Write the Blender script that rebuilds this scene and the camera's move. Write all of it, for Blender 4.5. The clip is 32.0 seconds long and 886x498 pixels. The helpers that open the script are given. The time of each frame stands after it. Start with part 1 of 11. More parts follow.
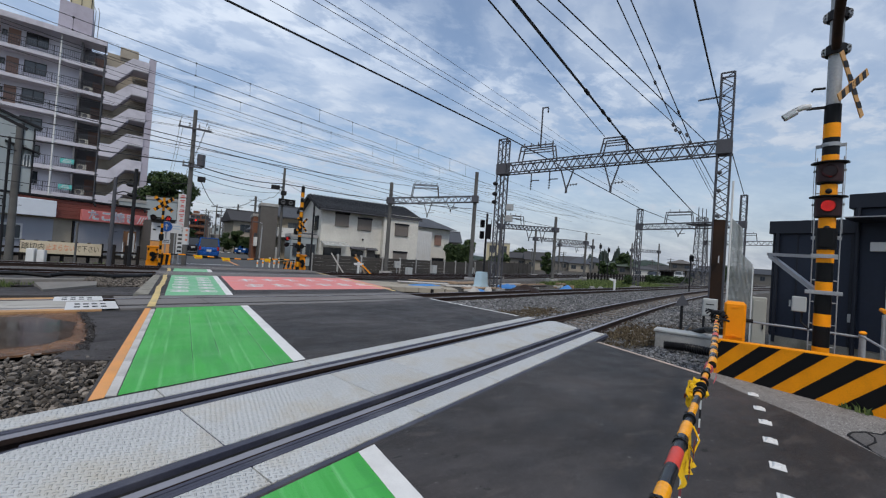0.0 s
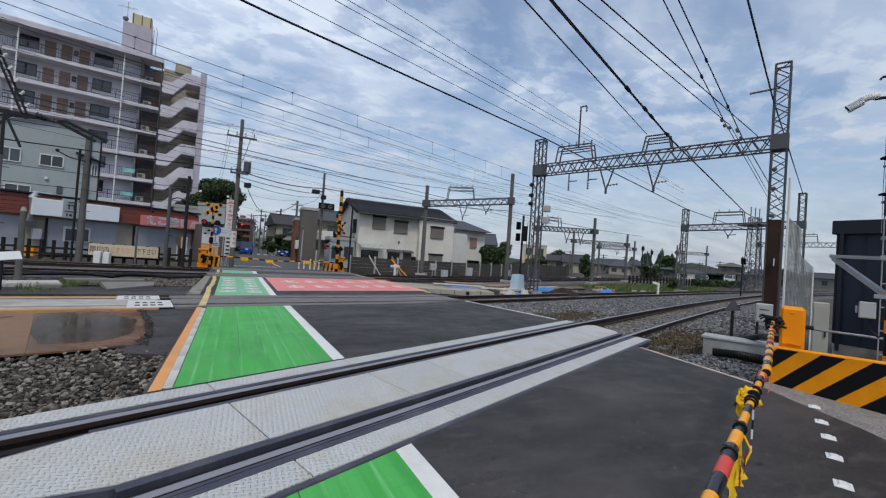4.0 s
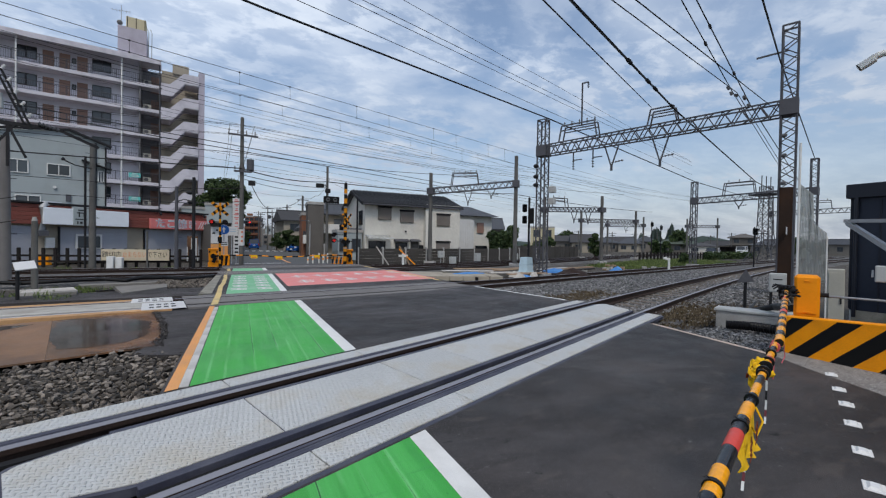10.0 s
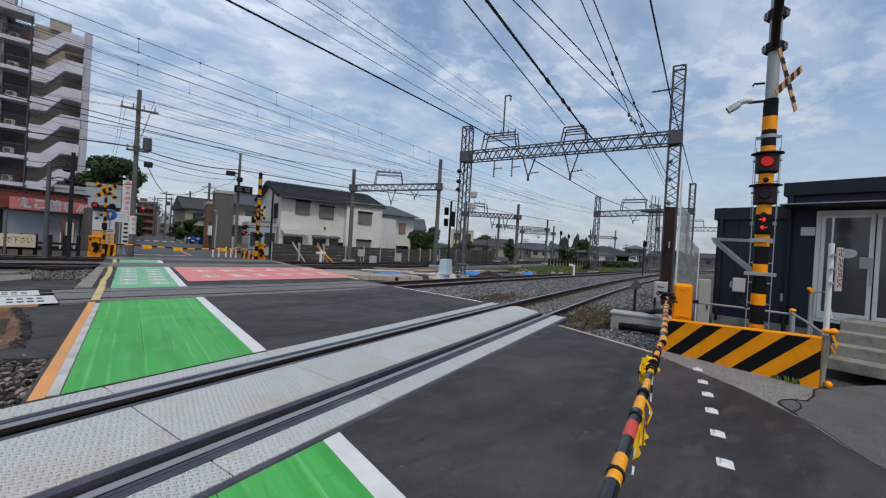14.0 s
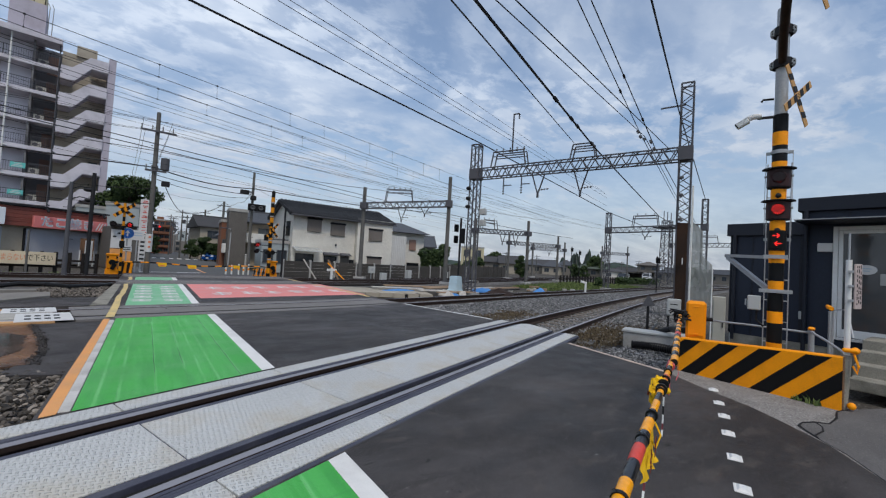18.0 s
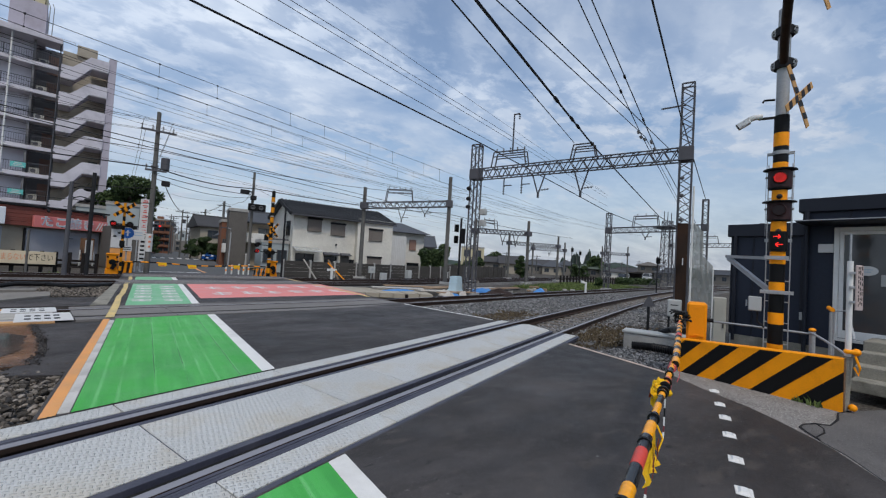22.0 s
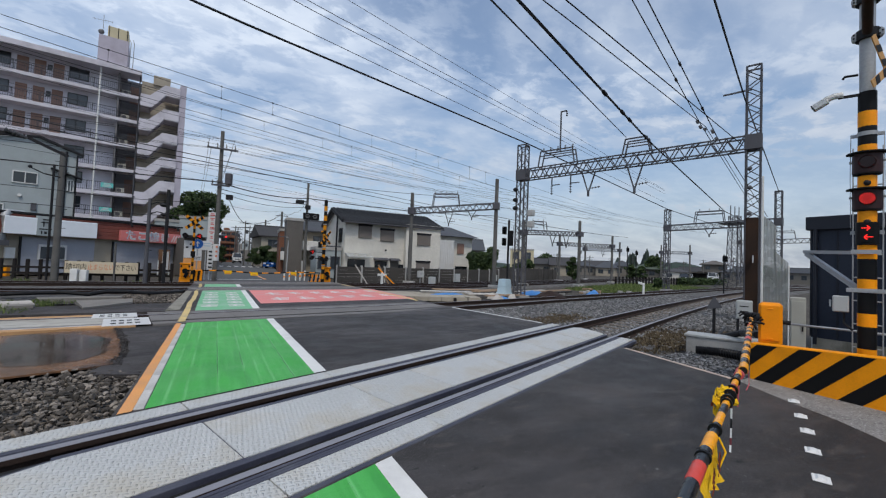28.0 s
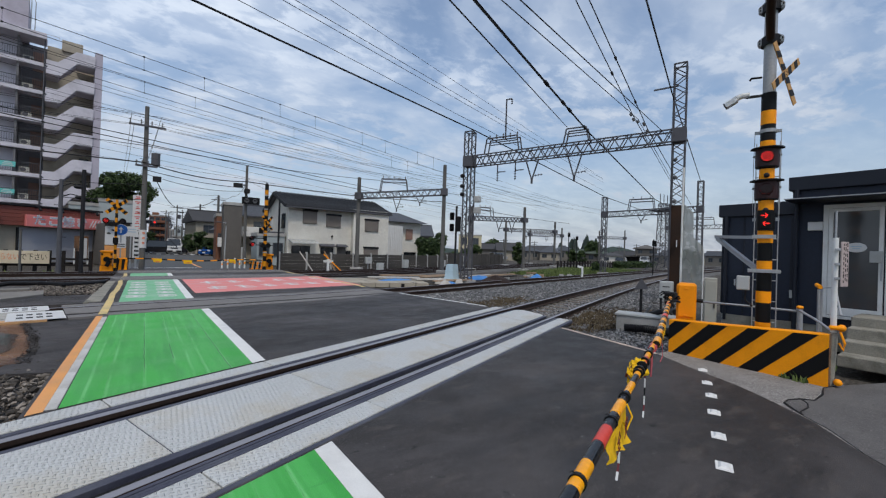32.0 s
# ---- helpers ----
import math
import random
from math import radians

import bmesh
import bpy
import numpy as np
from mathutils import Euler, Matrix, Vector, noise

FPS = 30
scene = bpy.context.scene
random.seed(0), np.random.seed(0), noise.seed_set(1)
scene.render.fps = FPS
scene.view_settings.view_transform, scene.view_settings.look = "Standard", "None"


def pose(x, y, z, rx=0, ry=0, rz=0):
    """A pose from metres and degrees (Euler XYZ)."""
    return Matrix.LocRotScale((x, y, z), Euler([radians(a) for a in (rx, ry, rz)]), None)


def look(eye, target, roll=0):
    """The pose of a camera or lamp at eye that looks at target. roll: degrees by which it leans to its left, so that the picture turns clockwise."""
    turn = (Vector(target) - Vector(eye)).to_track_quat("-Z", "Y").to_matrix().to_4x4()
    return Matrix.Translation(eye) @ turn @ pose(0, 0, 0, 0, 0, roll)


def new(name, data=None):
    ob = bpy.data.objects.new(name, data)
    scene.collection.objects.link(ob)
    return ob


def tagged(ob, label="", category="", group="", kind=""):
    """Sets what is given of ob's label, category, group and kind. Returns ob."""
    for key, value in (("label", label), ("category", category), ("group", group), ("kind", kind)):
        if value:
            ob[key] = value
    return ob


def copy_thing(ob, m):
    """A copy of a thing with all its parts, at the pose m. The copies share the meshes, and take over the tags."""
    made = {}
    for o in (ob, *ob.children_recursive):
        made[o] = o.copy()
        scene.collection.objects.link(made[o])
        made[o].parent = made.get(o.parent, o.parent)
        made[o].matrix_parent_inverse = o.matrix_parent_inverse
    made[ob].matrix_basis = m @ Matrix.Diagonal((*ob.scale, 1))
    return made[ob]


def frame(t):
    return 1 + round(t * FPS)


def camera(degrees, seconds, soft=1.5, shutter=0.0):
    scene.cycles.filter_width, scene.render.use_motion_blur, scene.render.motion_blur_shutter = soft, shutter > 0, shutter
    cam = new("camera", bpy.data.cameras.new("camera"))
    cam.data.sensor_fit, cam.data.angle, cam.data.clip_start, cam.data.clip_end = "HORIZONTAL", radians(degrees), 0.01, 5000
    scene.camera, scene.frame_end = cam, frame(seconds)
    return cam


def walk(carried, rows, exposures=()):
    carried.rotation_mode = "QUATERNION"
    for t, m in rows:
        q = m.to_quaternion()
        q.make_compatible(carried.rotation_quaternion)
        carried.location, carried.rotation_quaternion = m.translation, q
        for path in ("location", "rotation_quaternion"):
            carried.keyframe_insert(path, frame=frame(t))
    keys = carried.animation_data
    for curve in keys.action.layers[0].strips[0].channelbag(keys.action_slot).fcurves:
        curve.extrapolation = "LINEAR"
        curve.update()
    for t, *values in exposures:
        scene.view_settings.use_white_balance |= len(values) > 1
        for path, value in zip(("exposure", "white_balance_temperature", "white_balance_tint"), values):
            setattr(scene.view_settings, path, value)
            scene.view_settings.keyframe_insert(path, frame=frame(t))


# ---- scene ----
# ---- camera ----
cam = camera(95.22, 32.0, soft=1.2)
PATH = [
    (0.0, pose(-0.019, 0.026, 1.416, 91.02, -4.02, -32.66)),
    (0.5, pose(-0.026, 0.024, 1.411, 91.19, -4.09, -30.33)),
    (1.0, pose(-0.029, 0.027, 1.408, 91.21, -4.15, -28.17)),
    (1.5, pose(-0.026, 0.013, 1.408, 91.14, -4.16, -26.73)),
    (2.0, pose(-0.025, 0.017, 1.406, 91.03, -4.12, -26.66)),
    (2.5, pose(-0.023, 0.015, 1.406, 90.99, -4.07, -27.01)),
    (3.0, pose(-0.026, 0.014, 1.407, 91.01, -4.09, -27.28)),
    (3.5, pose(-0.029, 0.019, 1.405, 91.02, -4.06, -27.44)),
    (5.5, pose(-0.021, 0.016, 1.409, 91.06, -3.98, -28.71)),
    (6.0, pose(-0.019, 0.015, 1.409, 91.06, -3.94, -29.26)),
    (6.5, pose(-0.020, 0.018, 1.411, 91.05, -3.94, -29.69)),
    (7.0, pose(-0.014, 0.018, 1.409, 91.08, -3.94, -29.92)),
    (7.5, pose(-0.015, 0.015, 1.409, 91.07, -3.95, -30.21)),
    (8.0, pose(-0.014, 0.013, 1.410, 91.08, -3.96, -30.54)),
    (8.5, pose(-0.015, 0.010, 1.411, 91.11, -3.97, -30.66)),
    (9.0, pose(-0.020, 0.011, 1.410, 91.06, -3.96, -30.69)),
    (9.5, pose(0.007, 0.012, 1.411, 89.99, -2.57, -28.91)),
    (10.0, pose(0.012, 0.023, 1.403, 89.15, -0.91, -26.52)),
    (10.5, pose(0.013, 0.036, 1.397, 88.71, 0.46, -24.56)),
    (11.0, pose(0.017, 0.040, 1.393, 88.72, 1.38, -23.95)),
    (11.5, pose(0.021, 0.036, 1.393, 88.86, 1.78, -24.27)),
    (12.0, pose(0.022, 0.024, 1.398, 89.00, 1.74, -25.39)),
    (12.5, pose(0.008, 0.028, 1.396, 88.67, 0.66, -28.05)),
    (13.0, pose(-0.011, 0.022, 1.401, 89.13, -1.53, -32.83)),
    (13.5, pose(-0.033, 0.014, 1.410, 89.49, -2.80, -35.89)),
    (14.0, pose(-0.018, 0.012, 1.410, 89.61, -3.47, -37.68)),
    (14.5, pose(-0.024, 0.014, 1.421, 89.94, -3.51, -37.85)),
    (15.0, pose(-0.004, 0.005, 1.426, 90.46, -3.36, -37.39)),
    (15.5, pose(-0.004, 0.001, 1.426, 90.98, -3.28, -36.94)),
    (17.5, pose(0.004, -0.018, 1.421, 91.89, -3.34, -36.18)),
    (18.0, pose(0.003, -0.014, 1.418, 91.90, -3.36, -36.19)),
    (18.5, pose(0.004, -0.011, 1.418, 91.91, -3.39, -36.18)),
    (19.0, pose(0.002, -0.009, 1.423, 91.89, -3.37, -36.18)),
    (19.5, pose(0.003, -0.002, 1.421, 91.90, -3.40, -36.18)),
    (20.0, pose(0.000, 0.000, 1.420, 91.90, -3.40, -36.20)),
    (20.5, pose(0.001, -0.002, 1.421, 91.89, -3.40, -36.19)),
    (21.0, pose(0.002, -0.003, 1.421, 91.89, -3.40, -36.18)),
    (21.5, pose(0.005, -0.002, 1.421, 91.90, -3.40, -36.18)),
    (22.0, pose(0.004, -0.004, 1.427, 91.89, -3.43, -36.18)),
    (22.5, pose(0.005, -0.013, 1.425, 92.09, -3.32, -36.26)),
    (23.0, pose(0.005, -0.014, 1.424, 92.42, -3.13, -36.41)),
    (23.5, pose(0.006, -0.015, 1.425, 92.56, -3.09, -36.43)),
    (24.0, pose(0.009, -0.008, 1.424, 92.59, -3.12, -36.44)),
    (24.5, pose(0.029, -0.003, 1.425, 92.48, -3.02, -36.40)),
    (25.0, pose(0.064, 0.002, 1.426, 92.10, -2.54, -35.31)),
    (25.5, pose(0.059, -0.003, 1.425, 92.15, -2.23, -33.69)),
    (27.5, pose(0.045, 0.006, 1.419, 92.05, -2.26, -29.77)),
    (28.0, pose(0.071, -0.002, 1.418, 92.05, -2.28, -29.26)),
    (28.5, pose(0.151, -0.019, 1.414, 92.04, -2.33, -28.93)),
    (29.0, pose(0.109, -0.043, 1.412, 91.80, -2.15, -30.77)),
    (29.5, pose(0.038, -0.047, 1.412, 90.99, -2.14, -33.47)),
    (30.0, pose(0.056, -0.068, 1.408, 90.38, -2.14, -35.69)),
    (30.5, pose(0.084, -0.082, 1.413, 90.25, -2.04, -36.75)),
    (31.0, pose(0.092, -0.080, 1.414, 90.26, -2.00, -36.86)),
    (31.5, pose(0.107, -0.070, 1.416, 90.23, -2.01, -36.85)),
    (32.0, pose(0.115, -0.079, 1.420, 90.29, -1.89, -36.42)),
]
walk(cam, PATH)

# ---- world, sun, exposure ----
SUN_EL, SUN_AZ = 57.0, -160.0         # the sun stands high behind the road, veiled by cloud


def make_world():
    w = bpy.data.worlds.new("sky")
    scene.world = w
    w.use_nodes = True
    nt = w.node_tree
    nt.nodes.clear()
    N, K = nt.nodes.new, nt.links.new

    def math_node(op, a, b=None):
        n = N("ShaderNodeMath")
        n.operation = op
        for i, v in enumerate((a, b)):
            if v is None:
                continue
            if isinstance(v, (int, float)):
                n.inputs[i].default_value = v
            else:
                K(v, n.inputs[i])
        return n.outputs[0]

    sky = N("ShaderNodeTexSky")
    sky.sky_type, sky.sun_disc = "NISHITA", False
    sky.sun_elevation, sky.sun_rotation = radians(SUN_EL), radians(SUN_AZ)
    sky.air_density, sky.dust_density, sky.ozone_density = 1.2, 1.2, 3.0
    blue = N("ShaderNodeVectorMath")
    blue.operation = "SCALE"
    blue.inputs["Scale"].default_value = 0.145
    K(sky.outputs[0], blue.inputs[0])
    co = N("ShaderNodeTexCoord")
    sep = N("ShaderNodeSeparateXYZ")
    K(co.outputs["Generated"], sep.inputs[0])
    up = math_node("ADD", math_node("MAXIMUM", sep.outputs[2], 0.0), 0.16)
    comb = N("ShaderNodeCombineXYZ")
    K(math_node("DIVIDE", sep.outputs[0], up), comb.inputs[0])
    K(math_node("DIVIDE", sep.outputs[1], up), comb.inputs[1])

    def cloud(scale, detail, rough, dist, off, lo, hi, stretch):
        mp = N("ShaderNodeMapping")
        mp.inputs["Location"].default_value = off
        mp.inputs["Rotation"].default_value = (0, 0, radians(35))
        mp.inputs["Scale"].default_value = (1.0, stretch, 1.0)
        K(comb.outputs[0], mp.inputs[0])
        nz = N("ShaderNodeTexNoise")
        nz.inputs["Scale"].default_value, nz.inputs["Detail"].default_value = scale, detail
        nz.inputs["Roughness"].default_value, nz.inputs["Distortion"].default_value = rough, dist
        K(mp.outputs[0], nz.inputs[0])
        r = N("ShaderNodeMapRange")
        r.interpolation_type = "SMOOTHSTEP"
        r.inputs["From Min"].default_value, r.inputs["From Max"].default_value = lo, hi
        K(nz.outputs[0], r.inputs[0])
        return r.outputs[0]

    broad = cloud(0.75, 4.0, 0.5, 0.5, (3.4, 1.1, 0), 0.36, 0.62, 1.2)
    soft = cloud(1.7, 5.0, 0.48, 0.6, (5.2, 8.4, 0), 0.34, 0.68, 1.15)
    puffs = cloud(7.0, 7.0, 0.60, 0.25, (7.3, 2.2, 0), 0.43, 0.60, 1.35)
    fine = cloud(15.0, 5.0, 0.6, 0.2, (1.7, 5.5, 0), 0.30, 0.75, 1.2)
    near_horizon = N("ShaderNodeMapRange")
    near_horizon.inputs["From Min"].default_value, near_horizon.inputs["From Max"].default_value = 0.02, 0.40
    near_horizon.inputs["To Min"].default_value, near_horizon.inputs["To Max"].default_value = 0.88, 0.0
    K(sep.outputs[2], near_horizon.inputs[0])
    # the veil thins out towards the bend of the line
    veil = math_node("ADD", math_node("MULTIPLY", math_node("SUBTRACT", math_node("MULTIPLY", sep.outputs[1], 0.55), sep.outputs[0]), 0.30), 0.24)
    veil = math_node("MAXIMUM", veil, 0.12)
    lumps = math_node("ADD", math_node("MULTIPLY", soft, 0.48), math_node("MULTIPLY", math_node("MULTIPLY", puffs, broad), 0.36))
    cover = math_node("MAXIMUM", math_node("ADD", veil, lumps), near_horizon.outputs[0])
    cover = math_node("MINIMUM", math_node("MAXIMUM", cover, 0.12), 0.95)
    shade = N("ShaderNodeMix")
    shade.data_type = "RGBA"
    shade.inputs["A"].default_value, shade.inputs["B"].default_value = (0.43, 0.545, 0.75, 1), (0.765, 0.845, 0.965, 1)
    K(math_node("ADD", math_node("MULTIPLY", fine, 0.16), math_node("ADD", math_node("MULTIPLY", puffs, 0.26), math_node("MULTIPLY", soft, 0.58))), shade.inputs["Factor"])
    # the veil of cloud is a little brighter on the left
    side = math_node("ADD", math_node("MULTIPLY", math_node("SUBTRACT", math_node("MULTIPLY", sep.outputs[1], 0.45), sep.outputs[0]), 0.11), 1.04)
    # lower down the layer is thicker and duller
    side = math_node("MULTIPLY", side, math_node("SUBTRACT", 1.03, math_node("MULTIPLY", near_horizon.outputs[0], 0.30)))
    lit = N("ShaderNodeVectorMath")
    lit.operation = "SCALE"
    K(shade.outputs["Result"], lit.inputs[0])
    K(side, lit.inputs["Scale"])
    dull = N("ShaderNodeMix")
    dull.data_type = "RGBA"
    K(math_node("MULTIPLY", near_horizon.outputs[0], 0.68), dull.inputs["Factor"])
    K(lit.outputs[0], dull.inputs["A"])
    low = N("ShaderNodeMix")
    low.data_type = "RGBA"
    K(cloud(1.5, 6.0, 0.58, 0.6, (2.2, 6.1, 0), 0.38, 0.62, 2.0), low.inputs["Factor"])
    low.inputs["A"].default_value, low.inputs["B"].default_value = (0.415, 0.46, 0.565, 1), (0.64, 0.68, 0.755, 1)
    K(low.outputs["Result"], dull.inputs["B"])
    mix = N("ShaderNodeMix")
    mix.data_type = "RGBA"
    K(cover, mix.inputs["Factor"])
    K(blue.outputs[0], mix.inputs["A"])
    K(dull.outputs["Result"], mix.inputs["B"])
    bg = N("ShaderNodeBackground")
    bg.inputs[1].default_value = 1.0
    out = N("ShaderNodeOutputWorld")
    K(mix.outputs["Result"], bg.inputs[0])
    K(bg.outputs[0], out.inputs[0])


make_world()
sun = new("sun", bpy.data.lights.new("sun", "SUN"))
sun.data.energy, sun.data.angle, sun.data.color = 1.78, radians(12), (1.0, 0.925, 0.82)
_a, _e = radians(SUN_AZ), radians(SUN_EL)
sun.matrix_world = look((0, 0, 60), (-math.sin(_a) * math.cos(_e) * 10, -math.cos(_a) * math.cos(_e) * 10, 60 - math.sin(_e) * 10))
scene.view_settings.exposure = -0.08

# ---- materials ----
MATS = {}


def mat(name, col, rough=0.7, metal=0.0, var=0.12, scale=6.0, bump=0.15, fine=70.0, stain=None, stain_amt=0.0, stain_scale=1.2, rnd=0.0, emit=None, spec=0.34, coords="Object", stretch=(1, 1, 1)):
    """A surface with variation at two scales, fine relief, and stains of another colour."""
    m = bpy.data.materials.new(name)
    m.use_nodes = True
    nt = m.node_tree
    N, K = nt.nodes.new, nt.links.new
    p = nt.nodes["Principled BSDF"]
    p.inputs["Metallic"].default_value = metal
    p.inputs["Specular IOR Level"].default_value = spec
    tc = N("ShaderNodeTexCoord")
    mp = N("ShaderNodeMapping")
    mp.inputs["Scale"].default_value = stretch
    K(tc.outputs[coords], mp.inputs[0])
    big = N("ShaderNodeTexNoise")
    big.inputs["Scale"].default_value, big.inputs["Detail"].default_value = scale, 5.0
    K(mp.outputs[0], big.inputs[0])
    small = N("ShaderNodeTexNoise")
    small.inputs["Scale"].default_value, small.inputs["Detail"].default_value = fine, 3.0
    K(mp.outputs[0], small.inputs[0])
    addn = N("ShaderNodeMath")
    addn.operation = "ADD"
    K(big.outputs[0], addn.inputs[0])
    K(small.outputs[0], addn.inputs[1])
    ramp = N("ShaderNodeMapRange")
    ramp.inputs["From Min"].default_value, ramp.inputs["From Max"].default_value = 0.6, 1.4
    ramp.inputs["To Min"].default_value, ramp.inputs["To Max"].default_value = 1 - var, 1 + var
    K(addn.outputs[0], ramp.inputs[0])
    level = ramp.outputs[0]
    if rnd:
        oi = N("ShaderNodeObjectInfo")
        rr = N("ShaderNodeMapRange")
        rr.inputs["To Min"].default_value, rr.inputs["To Max"].default_value = 1 - rnd, 1 + rnd
        K(oi.outputs["Random"], rr.inputs[0])
        mul = N("ShaderNodeMath")
        mul.operation = "MULTIPLY"
        K(level, mul.inputs[0])
        K(rr.outputs[0], mul.inputs[1])
        level = mul.outputs[0]
    vm = N("ShaderNodeVectorMath")
    vm.operation = "SCALE"
    vm.inputs[0].default_value = col
    K(level, vm.inputs["Scale"])
    colour = vm.outputs[0]
    if stain:
        sn = N("ShaderNodeTexNoise")
        sn.inputs["Scale"].default_value, sn.inputs["Detail"].default_value, sn.inputs["Roughness"].default_value = stain_scale, 7.0, 0.65
        K(mp.outputs[0], sn.inputs[0])
        sr = N("ShaderNodeMapRange")
        sr.inputs["From Min"].default_value, sr.inputs["From Max"].default_value = 0.48, 0.68
        sr.inputs["To Max"].default_value = stain_amt
        K(sn.outputs[0], sr.inputs[0])
        mx = N("ShaderNodeMix")
        mx.data_type = "RGBA"
        K(sr.outputs[0], mx.inputs["Factor"])
        K(colour, mx.inputs["A"])
        mx.inputs["B"].default_value = (*stain, 1)
        colour = mx.outputs["Result"]
    K(colour, p.inputs["Base Color"])
    rg = N("ShaderNodeMapRange")
    rg.inputs["From Min"].default_value, rg.inputs["From Max"].default_value = 0.3, 0.7
    rg.inputs["To Min"].default_value, rg.inputs["To Max"].default_value = max(0.03, rough - 0.1), min(1, rough + 0.1)
    K(big.outputs[0], rg.inputs[0])
    K(rg.outputs[0], p.inputs["Roughness"])
    if bump:
        bp = N("ShaderNodeBump")
        bp.inputs["Strength"].default_value, bp.inputs["Distance"].default_value = bump, 0.01
        K(small.outputs[0], bp.inputs["Height"])
        K(bp.outputs[0], p.inputs["Normal"])
    if emit:
        p.inputs["Emission Color"].default_value, p.inputs["Emission Strength"].default_value = (*emit[0], 1), emit[1]
    MATS[name] = m
    return m


def stone_mat(name, cols, scale, bump, spec=0.3):
    """Crushed stone: cells of differing grey, with the shade between stones painted in."""
    m = mat(name, (1, 1, 1), 0.9, bump=0, spec=spec)
    nt = m.node_tree
    N, K = nt.nodes.new, nt.links.new
    p = nt.nodes["Principled BSDF"]
    tc = N("ShaderNodeTexCoord")
    v = N("ShaderNodeTexVoronoi")
    v.inputs["Scale"].default_value = scale
    K(tc.outputs["Object"], v.inputs[0])
    sep = N("ShaderNodeSeparateColor")
    K(v.outputs["Color"], sep.inputs[0])
    r = N("ShaderNodeValToRGB")
    r.color_ramp.elements[0].color, r.color_ramp.elements[1].color = (*cols[0], 1), (*cols[-1], 1)
    for i, c in enumerate(cols[1:-1]):
        r.color_ramp.elements.new((i + 1) / (len(cols) - 1)).color = (*c, 1)
    K(sep.outputs[0], r.inputs[0])
    nz = N("ShaderNodeTexNoise")
    nz.inputs["Scale"].default_value, nz.inputs["Detail"].default_value = 0.7, 4.0
    K(tc.outputs["Object"], nz.inputs[0])
    mr = N("ShaderNodeMapRange")
    mr.inputs["From Min"].default_value, mr.inputs["From Max"].default_value = 0.3, 0.7
    mr.inputs["To Min"].default_value, mr.inputs["To Max"].default_value = 0.75, 1.2
    K(nz.outputs[0], mr.inputs[0])
    # crevice shade in the colour: darker away from each stone's centre
    gap_shade = N("ShaderNodeMapRange")
    gap_shade.inputs["From Max"].default_value = 0.55
    gap_shade.inputs["To Min"].default_value, gap_shade.inputs["To Max"].default_value = 1.0, 0.45
    K(v.outputs["Distance"], gap_shade.inputs[0])
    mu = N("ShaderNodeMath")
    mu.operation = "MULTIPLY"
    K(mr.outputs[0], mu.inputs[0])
    K(gap_shade.outputs[0], mu.inputs[1])
    vm = N("ShaderNodeVectorMath")
    vm.operation = "SCALE"
    K(r.outputs[0], vm.inputs[0])
    K(mu.outputs[0], vm.inputs["Scale"])
    K(vm.outputs[0], p.inputs["Base Color"])
    bp = N("ShaderNodeBump")
    bp.inputs["Strength"].default_value, bp.inputs["Distance"].default_value = bump, 0.03
    bp.invert = True
    K(v.outputs["Distance"], bp.inputs["Height"])
    K(bp.outputs[0], p.inputs["Normal"])
    return m


def led_dots(m, scale, on, off):
    """A lamp face of many small diodes: bright dots on a dimmer ground."""
    nt = m.node_tree
    N, K = nt.nodes.new, nt.links.new
    tc = N("ShaderNodeTexCoord")
    v = N("ShaderNodeTexVoronoi")
    v.inputs["Scale"].default_value, v.inputs["Randomness"].default_value = scale, 0.0
    K(tc.outputs["Object"], v.inputs[0])
    r = N("ShaderNodeMapRange")
    r.inputs["From Min"].default_value, r.inputs["From Max"].default_value = 0.30, 0.62
    r.inputs["To Min"].default_value, r.inputs["To Max"].default_value = on, off
    K(v.outputs["Distance"], r.inputs[0])
    K(r.outputs[0], nt.nodes["Principled BSDF"].inputs["Emission Strength"])


